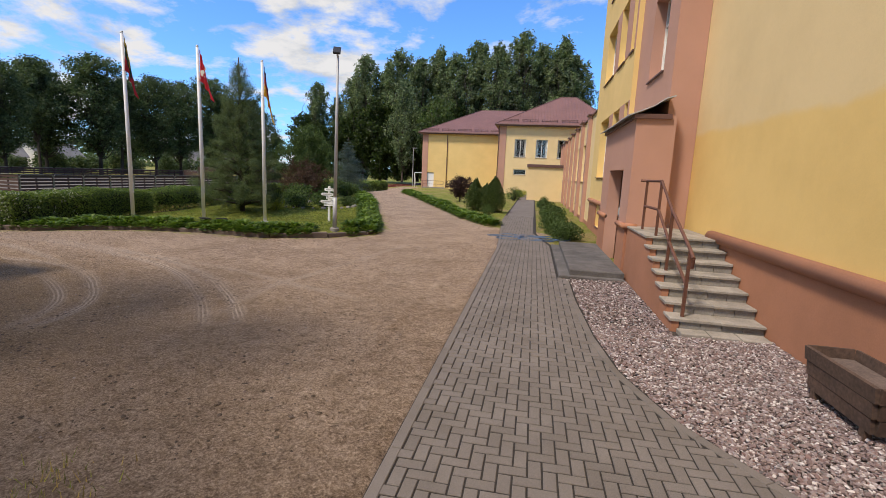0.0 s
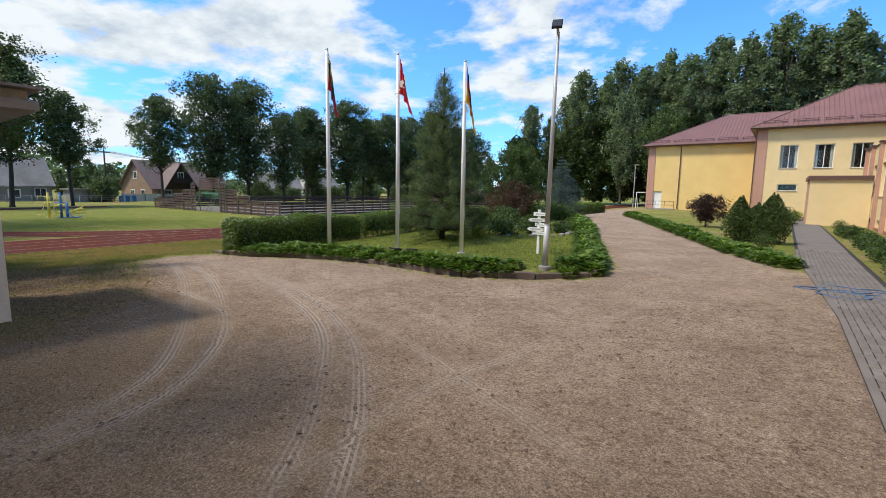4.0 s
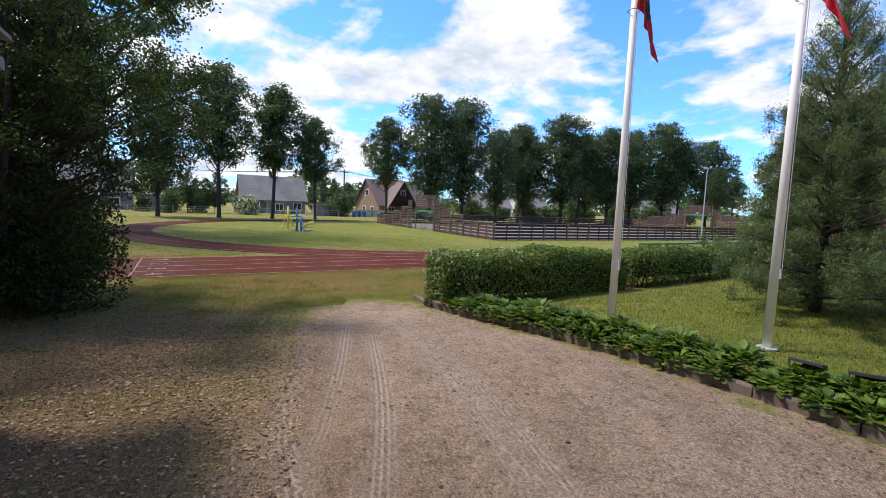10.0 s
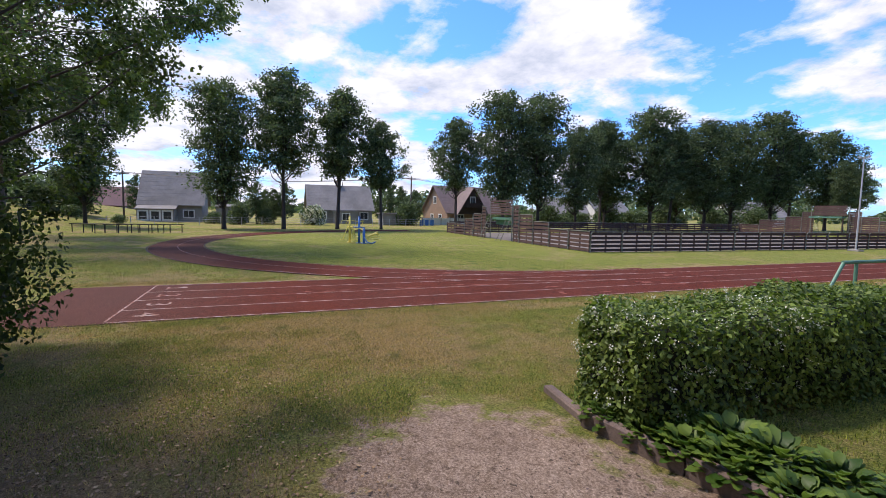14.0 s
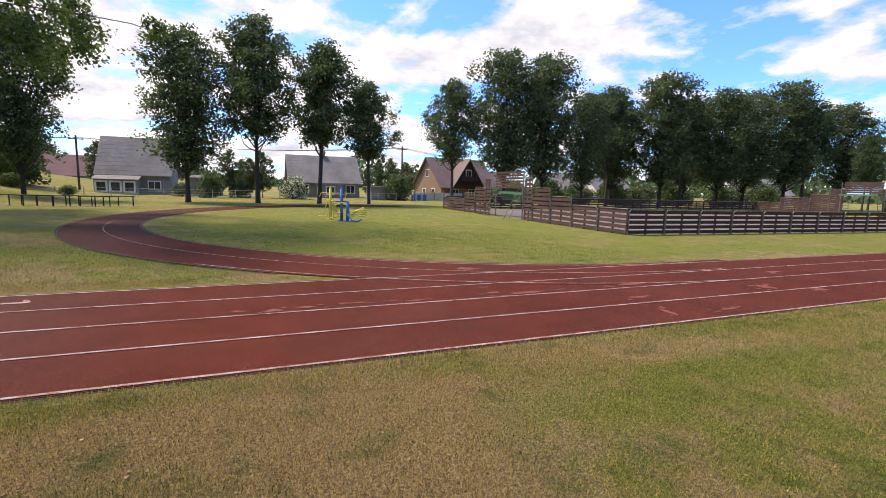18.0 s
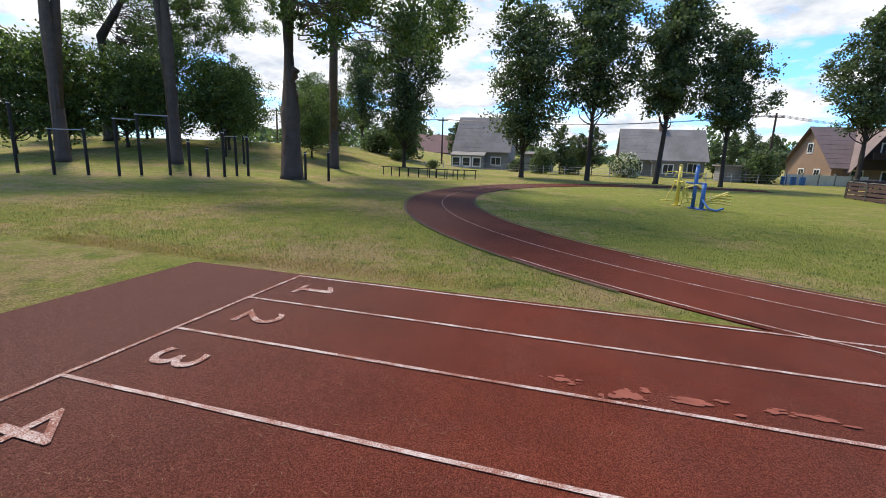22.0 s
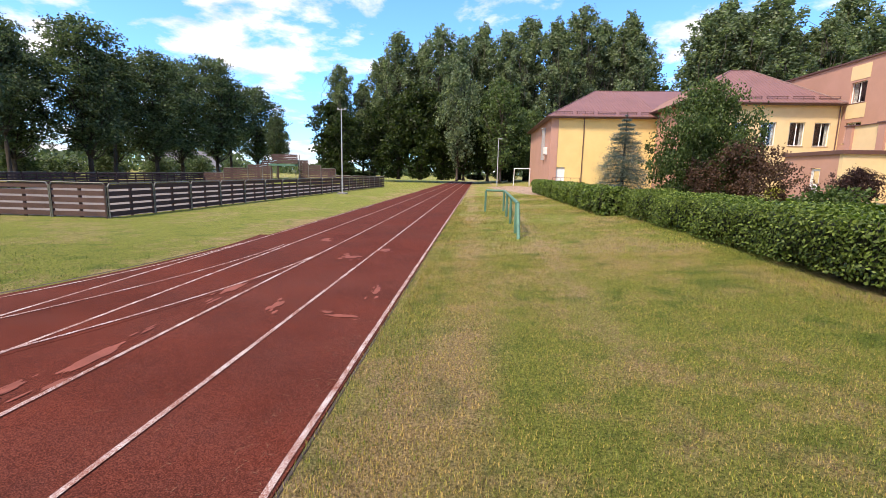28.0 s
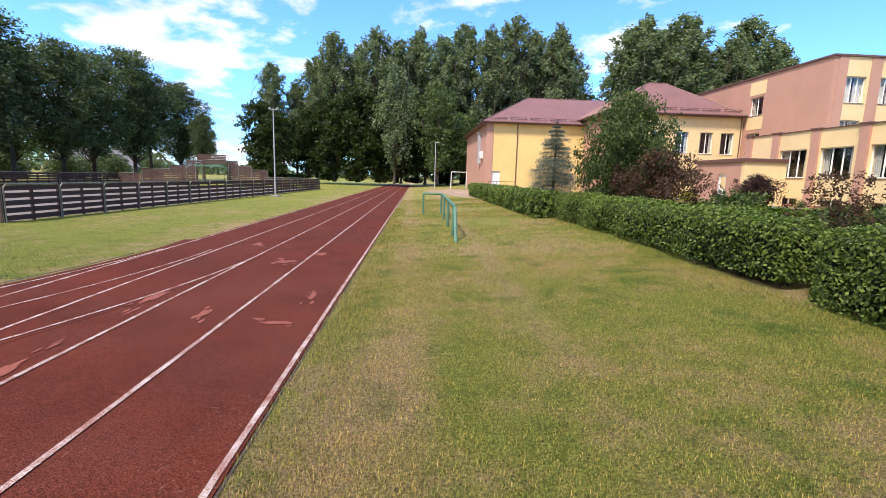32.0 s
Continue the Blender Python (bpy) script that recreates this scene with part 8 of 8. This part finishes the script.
base_box = Builder().box(-0.0938, 0.0938, -0.0438, 0.0438, -0.03, 0.0, 0.004)
bv = np.array(base_box.v)
allv, allf = [], []
for cx, cy, hz in far_cells:
    v = bv if hz else bv[:, [1, 0, 2]] * np.array([-1, 1, 1])
    n0 = len(allv)
    dz = 0.046 + r.uniform(-0.002, 0.002)
    w_ = v + np.array([cx, cy + r.uniform(-0.001, 0.001), dz])
    w_[:, 0] = np.clip(w_[:, 0], left_edge(cy) - 0.008, right_edge(cy) - 0.008)
    if np.ptp(w_[:, 0]) < 0.015:
        continue
    allv.extend(w_.tolist())
    allf.extend([tuple(i + n0 for i in f) for f in base_box.f])
me = bpy.data.meshes.new("paving_blocks")
me.from_pydata(allv, [], allf)
me.materials.append(PAVER)
ob = new("paving_blocks", me)
ob.parent = pathway
ob["kind"] = "stuff"
# far, plain stretch of the same path
b = Builder()
ys_ = [y for y in path_y if y >= 24]
vs = [(left_edge(y), y, 0.045) for y in ys_] + [(right_edge(y), y, 0.045) for y in ys_]
n_ = len(ys_)
b.add(vs, [(k, n_ + k, n_ + k + 1, k + 1) for k in range(n_ - 1)])
part("far_paving", b, PAVER, pathway)

# pale pebbles between the path and the wall
def pebble_material():
    m, nt, lk, b = shader("mixed_pebbles", 0.85)
    geo = nt.new("ShaderNodeNewGeometry")
    c = ramp_node(nt, lk, geo.outputs["Random Per Island"], [(0.0, (0.075, 0.052, 0.05)), (0.2, (0.20, 0.14, 0.13)), (0.45, (0.29, 0.24, 0.23)), (0.7, (0.19, 0.115, 0.105)), (0.88, (0.60, 0.55, 0.53)), (1.0, (0.08, 0.068, 0.066))])
    n = noise_node(nt, lk, geo.outputs["Position"], 70, 4)
    lk.new(blend(nt, lk, 1.0, c, ramp_node(nt, lk, n, [(0.3, (0.75, 0.75, 0.75)), (0.7, (1.1, 1.1, 1.1))]), "MULTIPLY"), b.inputs["Base Color"])
    return m


PEBBLE = pebble_material()
g_ = np.random.default_rng(21)
octa = np.array([(1, 0, 0), (0.62, 0.62, 0.1), (0, 1, 0), (-0.66, 0.58, 0), (-1, 0, 0.1), (-0.6, -0.66, 0), (0, -1, 0.05), (0.64, -0.6, 0), (0.2, 0.15, 0.62), (-0.25, -0.1, 0.55)])
of = [(0, 1, 8), (1, 2, 8), (2, 3, 9, 8), (3, 4, 9), (4, 5, 9), (5, 6, 9), (6, 7, 8, 9), (7, 0, 8)]
# a rounded stone: two rings and a cap at either end
stone = np.array([(0, 0, 0.8)] + [(0.78 * math.cos(1.0472 * k), 0.78 * math.sin(1.0472 * k), 0.42) for k in range(6)] + [(1.0 * math.cos(1.0472 * k + 0.5), math.sin(1.0472 * k + 0.5), -0.15) for k in range(6)] + [(0, 0, -0.8)])
sf = [(0, 1 + k, 1 + (k + 1) % 6) for k in range(6)] + [(1 + k, 7 + k, 1 + (k + 1) % 6) for k in range(6)] + [(7 + k, 7 + (k + 1) % 6, 1 + (k + 1) % 6) for k in range(6)] + [(13, 7 + (k + 1) % 6, 7 + k) for k in range(6)]
n_ = 60000
y = np.where(g_.uniform(0, 1, n_) < 0.7, g_.uniform(-1.0, 9.6, n_), g_.uniform(1.5, 6.5, n_))
lo = np.array([right_edge(v) for v in y]) + 0.10
x = lo + (NW - 0.05 - lo) * g_.uniform(0, 1, n_)
k = (lo < NW - 0.1) & ~((x > BX + 0.02) & (y > 6.3))
k &= g_.uniform(0, 1, n_) < (NW - lo) / 2.0
x, y, lo = x[k], y[k], lo[k]
n_ = len(x)
sz_ = 0.0085 + 0.012 * g_.uniform(0, 1, n_) ** 1.6
v = stone[None] * (sz_[:, None] * np.stack([g_.uniform(0.9, 1.5, n_), g_.uniform(0.8, 1.1, n_), g_.uniform(0.6, 1.0, n_)], 1))[:, None] * (1 + 0.2 * g_.normal(size=(n_, *stone.shape)))
tip = g_.normal(size=n_) * 0.4
v = np.stack([v[:, :, 0] * np.cos(tip)[:, None] - v[:, :, 2] * np.sin(tip)[:, None], v[:, :, 1], v[:, :, 0] * np.sin(tip)[:, None] + v[:, :, 2] * np.cos(tip)[:, None]], -1)
a_ = g_.uniform(0, 6.283, n_)
v = np.stack([v[:, :, 0] * np.cos(a_)[:, None] - v[:, :, 1] * np.sin(a_)[:, None], v[:, :, 0] * np.sin(a_)[:, None] + v[:, :, 1] * np.cos(a_)[:, None], v[:, :, 2]], -1)
v += np.stack([x, y, 0.022 + 0.07 * (x - lo) / (NW - lo) + g_.uniform(0, 0.02, n_)], 1)[:, None]
pv = v.reshape(-1, 3).tolist()
pf = [tuple(i + n0 for i in f) for n0 in range(0, n_ * len(stone), len(stone)) for f in sf]
me = bpy.data.meshes.new("pebbles")
me.from_pydata(pv, [], pf)
me.materials.append(PEBBLE)
tagged(new("pebbles", me), "mixed pink, grey and white pebbles beside the path", "pebbles", kind="stuff")
GRIT = mottled("pebble_bed", (0.06, 0.047, 0.041), 0.95, 60, 0.45, 2.0, 0.2, 0.8, 0, 0.02)
b = Builder()
bed_y = [0.2 + 0.3 * k for k in range(32)]
b.add([(right_edge(y) + 0.05, y, 0.015) for y in bed_y] + [(NW - 0.04, y, 0.085) for y in bed_y], [(k, 32 + k, 33 + k, k + 1) for k in range(31)])
piece("pebble_bed", b, GRIT, "bed under the pebbles", "ground")

# loose clods and stones on the yard
pv, pf = [], []
for k in range(3000):
    x, y = g_.uniform(-16, -1.2), g_.uniform(2.5, 13)
    if k > 2600:
        x, y = -0.93 - abs(g_.normal()) * 0.12, g_.uniform(7.5, 14.5)
    if float(inside(YARD, np.array([x]), np.array([y]))[0]) < 0.15:
        continue
    s = 0.004 + 0.009 * g_.uniform() ** 4
    v = octa * s * (1 + 0.2 * g_.normal(size=octa.shape)) + np.array([x, y, float(land(x, y)) + 0.012 + math.sin(x * 2.1 + y * 1.3) * math.sin(y * 1.7 - x * 0.6) * 0.012 + math.sin(x * 0.7) * math.sin(y * 0.9) * 0.02])
    n0 = len(pv)
    pv.extend(v.tolist())
    pf.extend([tuple(i + n0 for i in f) for f in of])
me = bpy.data.meshes.new("yard_stones")
me.from_pydata(pv, [], pf)
me.materials.append(PEBBLE)
tagged(new("yard_stones", me), "loose small stones on the yard", "stones", kind="stuff")


# dark crumbs of trodden soil
CRUMB = mottled("trodden_soil", (0.115, 0.082, 0.058), 0.95, 60, 0.3, 2.0, 0.3, 0.6)
n_ = 15000
x, y = g_.uniform(-16.5, -1.4, n_), g_.uniform(2.5, 12.8, n_)
k = (inside(YARD, x, y) > 0.1) & (np.sin(x * 1.1 + 0.6 * y) * np.sin(y * 1.4 - 0.3 * x) + g_.uniform(-0.7, 0.9, n_) > 0.15)
x, y = x[k], y[k]
s = 0.004 + 0.014 * g_.uniform(0, 1, len(x)) ** 3
z = land(x, y) + np.sin(x * 2.1 + y * 1.3) * np.sin(y * 1.7 - x * 0.6) * 0.012 + np.sin(x * 0.7) * np.sin(y * 0.9) * 0.02 + s * 0.3
ob_v = (octa[None] * s[:, None, None] * (1 + 0.3 * g_.normal(size=(len(x), *octa.shape))) * np.array([1.3, 1.3, 0.8]) + np.stack([x, y, z], 1)[:, None]).reshape(-1, 3)
faces_ = [tuple(i + n0 for i in f) for n0 in range(0, len(x) * len(octa), len(octa)) for f in of]
me = bpy.data.meshes.new("soil_crumbs")
me.from_pydata(ob_v.tolist(), [], faces_)
me.materials.append(CRUMB)
tagged(new("soil_crumbs", me), "dark crumbs of trodden soil on the yard", "soil", kind="stuff")


# grass blades where the walk passes close
def blade_material(name="grass_blade", dryness=0.30, shift=-0.10):
    m, nt, lk, b = shader(name, 0.7)
    geo = nt.new("ShaderNodeNewGeometry")
    p = geo.outputs["Position"]
    mid = noise_node(nt, lk, p, 1.7, 7, 0.72)
    broad = noise_node(nt, lk, p, 0.33, 5, 0.6)
    pt = blend(nt, lk, 0.5, mid, broad)
    ad = nt.new("ShaderNodeMath")
    ad.operation = "MULTIPLY_ADD"
    lk.new(geo.outputs["Random Per Island"], ad.inputs[0])
    ad.inputs[1].default_value = dryness
    sh = nt.new("ShaderNodeMath")
    sh.operation = "ADD"
    lk.new(pt, sh.inputs[0])
    sh.inputs[1].default_value = shift
    lk.new(sh.outputs[0], ad.inputs[2])
    c = ramp_node(nt, lk, ad.outputs[0], [(0.455, (0.145, 0.20, 0.020)), (0.52, (0.275, 0.305, 0.038)), (0.59, (0.38, 0.33, 0.070)), (0.68, (0.44, 0.32, 0.105))])
    fr = nt.new("ShaderNodeMath")
    fr.operation = "FRACT"
    ml = nt.new("ShaderNodeMath")
    ml.operation = "MULTIPLY"
    lk.new(geo.outputs["Random Per Island"], ml.inputs[0])
    ml.inputs[1].default_value = 17.0
    lk.new(ml.outputs[0], fr.inputs[0])
    c = blend(nt, lk, 1.0, c, ramp_node(nt, lk, fr.outputs[0], [(0.0, (0.22, 0.25, 0.22)), (0.6, (1.0, 1.0, 0.95)), (1.0, (1.5, 1.42, 1.3))]), "MULTIPLY")
    tuft = noise_node(nt, lk, p, 1.3, 8, 0.7)
    c = blend(nt, lk, 1.0, c, ramp_node(nt, lk, tuft, [(0.53, (1, 1, 1)), (0.67, (0.56, 0.72, 0.55))]), "MULTIPLY")
    lk.new(c, b.inputs["Base Color"])
    t = nt.new("ShaderNodeBsdfTranslucent")
    lk.new(c, t.inputs[0])
    mx = nt.new("ShaderNodeMixShader")
    mx.inputs[0].default_value = 0.3
    lk.new(b.outputs[0], mx.inputs[1])
    lk.new(t.outputs[0], mx.inputs[2])
    lk.new(mx.outputs[0], nt["Material Output"].inputs[0])
    return m


BLADE = blade_material("grass_blade", 0.33)
BLADE_DRY = blade_material("dry_blade", 0.30, 0.11)
BLADE_LAWN = blade_material("lawn_blade", 0.10)


def blades(name, x, y, height, width, label, material=None):
    n = len(x)
    z = land(x, y) + np.sin(x * 2.1 + y * 1.3) * np.sin(y * 1.7 - x * 0.6) * 0.012 * ((x < -1.6) & (x > -24)) + np.sin(x * 0.7) * np.sin(y * 0.9) * 0.02 * ((x < -1.6) & (x > -24))
    z = z + 0.17 * np.clip(inside(ISLAND, x, y) / 0.25, 0, 1) * np.clip((x + 17) / 3, 0.25, 1)
    a = g_.uniform(0, 6.283, n)
    h = height * g_.uniform(0.5, 1.35, n)
    lean = g_.uniform(0.1, 0.9, n) * h
    w = width * g_.uniform(0.7, 1.3, n)
    d = np.stack([np.cos(a), np.sin(a), np.zeros(n)], 1)
    s = np.stack([-np.sin(a), np.cos(a), np.zeros(n)], 1)
    p = np.stack([x, y, z - 0.004], 1)
    tip = p + d * lean[:, None] + np.array([0, 0, 1]) * h[:, None]
    q = np.stack([p - s * w[:, None] / 2, p + s * w[:, None] / 2, tip], 1).reshape(-1, 3)
    ob = new(name, raw_mesh(name, q, 3, material or BLADE))
    return tagged(ob, label, "grass", kind="stuff")


def scatter(n, x0, x1, y0, y1, ok, fade=False):
    x, y = g_.uniform(x0, x1, n), g_.uniform(y0, y1, n)
    if fade:
        q = g_.uniform(0, 1, n) < np.clip((x - x0) / 9, 0, 1) * np.clip((y - y0) / 4, 0, 1) * np.clip((y1 - y) / 5, 0, 1)
        x, y = x[q], y[q]
    k = ok(x, y)
    return x[k], y[k]


def lawn_ok(x, y):
    return (inside(YARD, x, y) < -0.25 + 0.5 * (np.sin(x * 3.1) * np.sin(y * 2.7))) & ((x > EDGE_X + 0.2) | (x < LINE0 - 0.3)) & ~((x > -17.4) & (x < -16.4) & (y > 12.2)) & (g_.uniform(0, 1, len(x)) > 0.85 * worn_at(x, y)) & (g_.uniform(0, 1, len(x)) > 1.1 * np.exp(-(((x + 14.6) / 4.0) ** 2 + ((y - 6.5) / 2.0) ** 2)))


x, y = scatter(520000, EDGE_X + 0.12, -17.6, 6.5, 22.0, lawn_ok)
blades("grass", x, y, 0.026, 0.0062, "short patchy summer grass by the track")
x, y = scatter(110000, EDGE_X + 0.15, -17.6, 22.0, 50.0, lawn_ok)
blades("grass", x, y, 0.04, 0.014, "short patchy summer grass by the track")
x, y = scatter(90000, -24.3, -9.6, 3.0, 10.5, lawn_ok)
blades("grass", x, y, 0.036, 0.007, "thin grass and leaf litter under the trees")
x, y = scatter(120000, -16.3, -5.4, 12.3, 27.0, lambda x, y: inside(ISLAND, x, y) > 0.3)
blades("grass", x, y, 0.045, 0.010, "mown island lawn", BLADE_LAWN)
x, y = scatter(210000, -46.0, LINE0 - 0.4, -10.0, 22.0, lambda x, y: np.hypot(x - OVAL_X, y - OVAL_Y) > OVAL_R + 2.75, True)
blades("grass", x, y, 0.04, 0.014, "short grass round the bend of the track")
x, y = scatter(90000, -46.0, LINE0 - 0.4, 3.0, 24.0, lambda x, y: np.hypot(x - OVAL_X, y - OVAL_Y) < OVAL_R - 0.3, True)
blades("grass", x, y, 0.04, 0.014, "fresh green grass of the inner field", BLADE_LAWN)
x, y = scatter(900, -3.5, -2.2, 1.6, 2.5, lambda x, y: g_.uniform(0, 1, len(x)) < np.exp(-((x + 2.85) ** 2 + (y - 2.05) ** 2) / 0.09))
blades("grass", x, y, 0.07, 0.008, "weeds coming up through the gravel")
x, y = scatter(60000, EDGE_X + 0.055, EDGE_X + 0.75, 3.0, 40.0, lambda x, y: g_.uniform(0, 1, len(x)) < np.clip(1.3 - (x - EDGE_X) * 1.6, 0, 1))
blades("grass", x, y, 0.045, 0.007, "longer grass along the track edging")

x, y = scatter(130000, -22.5, -13.0, 5.0, 10.4, lambda x, y: (inside(YARD, x, y) < -0.1) & (g_.uniform(0, 1, len(x)) > np.exp(-(((x + 15.6) / 2.6) ** 2 + ((y - 6.4) / 1.5) ** 2))) & (np.sin(x * 2.9 + 1.3 * y) * np.sin(y * 3.3 - 0.8 * x) + g_.uniform(-0.9, 0.9, len(x)) > 0.5))
blades("grass", x, y, 0.045, 0.007, "rank green tufts in the shade of the trees", BLADE_LAWN)
x, y = scatter(26000, -17.95, -17.45, 12.0, 54.0, lambda x, y: g_.uniform(0, 1, len(x)) < 0.3 + 0.7 * (x + 17.95) / 0.5)
blades("grass", x, y, 0.05, 0.007, "longer grass left uncut at the foot of the hedge", BLADE_LAWN)


def dry_place(x, y):
    w = 1.2 * np.exp(-(((x + 22.5) / 1.4) ** 2 + ((y - 9.7) / 2.2) ** 2)) + 0.7 * np.exp(-((x + 23.1 + 0.012 * y) / 0.35) ** 2) * (y > 4) + 0.5 * np.exp(-(((x + 21.3) / 1.4) ** 2 + ((y - 10.4) / 1.2) ** 2))
    w = w + 0.9 * np.exp(-((x - LINE0 + 0.7) / 0.45) ** 2) * (y < 9)
    w = w + 0.9 * np.exp(-(((x + 23.7) / 0.35) ** 2 + ((y - 15.0) / 1.6) ** 2)) + 0.8 * np.exp(-(((x + 20.4) / 1.1) ** 2 + ((y - 10.8) / 0.9) ** 2)) + 0.7 * np.exp(-(((x + 22.9) / 1.1) ** 2 + ((y - 11.0) / 1.9) ** 2))
    n = np.sin(x * 2.3 + 1.7 * y) * np.sin(y * 1.9 - 1.1 * x) * 0.3
    return (g_.uniform(0, 1, len(x)) < w + n * (w > 0.2)) & ((x > EDGE_X + 0.15) | (x < LINE0 - 0.3))


x, y = scatter(300000, EDGE_X, -17.6, 5.5, 14.5, dry_place)
blades("grass", x, y, 0.026, 0.008, "straw-dry patchy grass beside the track", BLADE_DRY)
x, y = scatter(90000, EDGE_X + 0.3, -21.8, 14.5, 30.0, dry_place)
blades("grass", x, y, 0.026, 0.009, "straw-dry trodden grass beside the track", BLADE_DRY)
x, y = scatter(60000, LINE0 - 2.0, LINE0 - 0.3, -1.0, 9.0, dry_place)
blades("grass", x, y, 0.026, 0.01, "straw-dry grass along the inner edge of the track", BLADE_DRY)

# dry straws blown over the track
def straws(n, x0, x1, y0, y1):
    x, y = g_.uniform(x0, x1, n), g_.uniform(y0, y1, n)
    a = g_.uniform(0, 6.283, n)
    ln, w = g_.uniform(0.015, 0.075, n), g_.uniform(0.0006, 0.0016, n)
    d = np.stack([np.cos(a) * ln / 2, np.sin(a) * ln / 2, np.zeros(n)], 1)
    s = np.stack([-np.sin(a) * w, np.cos(a) * w, np.zeros(n)], 1)
    p = np.stack([x, y, TRACK_Z + 0.014 + g_.uniform(0, 0.006, n)], 1)
    return np.stack([p - d - s, p - d + s, p + d + s * 0.6, p + d - s * 0.6], 1).reshape(-1, 3)


STRAW = mottled("dry_straw", (0.24, 0.16, 0.085), 0.8, 30, 0.25, 4.0, 0.2, 0.1)
q = np.concatenate([straws(260, EDGE_X - 1.2, EDGE_X + 0.1, 3.6, 14), straws(700, EDGE_X - 0.4, EDGE_X + 0.1, 3.6, 20), straws(220, LINE0, EDGE_X, 3.6, 16), straws(200, EDGE_X - 2.5, EDGE_X - 1.0, 4.5, 9)])
tagged(new("straw_litter", raw_mesh("straw_litter", q, 4, STRAW)), "dry grass clippings strewn over the track", "litter", kind="stuff")

# fallen brown leaves under the spreading tree
def litter_material():
    m, nt, lk, b = shader("fallen_leaf", 0.85)
    geo = nt.new("ShaderNodeNewGeometry")
    c = ramp_node(nt, lk, geo.outputs["Random Per Island"], [(0.0, (0.06, 0.036, 0.018)), (0.5, (0.17, 0.105, 0.052)), (0.85, (0.30, 0.195, 0.10)), (1.0, (0.42, 0.30, 0.16))])
    lk.new(c, b.inputs["Base Color"])
    return m


n_ = 24000
x = np.concatenate([g_.normal(-14.0, 3.0, n_), g_.normal(-19.0, 2.6, 3000)])
y = np.concatenate([g_.normal(6.7, 1.4, n_), g_.normal(8.2, 1.5, 3000)])
k = (x < -9.0) & (x > EDGE_X + 0.2) & (inside(YARD, x, y) < 0.6)
x, y = x[k], y[k]
c_ = np.stack([x, y, land(x, y) + np.sin(x * 2.1 + y * 1.3) * np.sin(y * 1.7 - x * 0.6) * 0.012 + np.sin(x * 0.7) * np.sin(y * 0.9) * 0.02 + 0.014], 1)
lv = leaf_quads(c_, 0.045, 0.028, g_)
lv[:, 2] = np.repeat(c_[:, 2], 4) + (lv[:, 2] - np.repeat(c_[:, 2], 4)) * 0.35
tagged(new("fallen_leaves", raw_mesh("fallen_leaves", lv, 4, litter_material())), "dry brown leaves scattered under the tree", "leaf litter", kind="stuff")
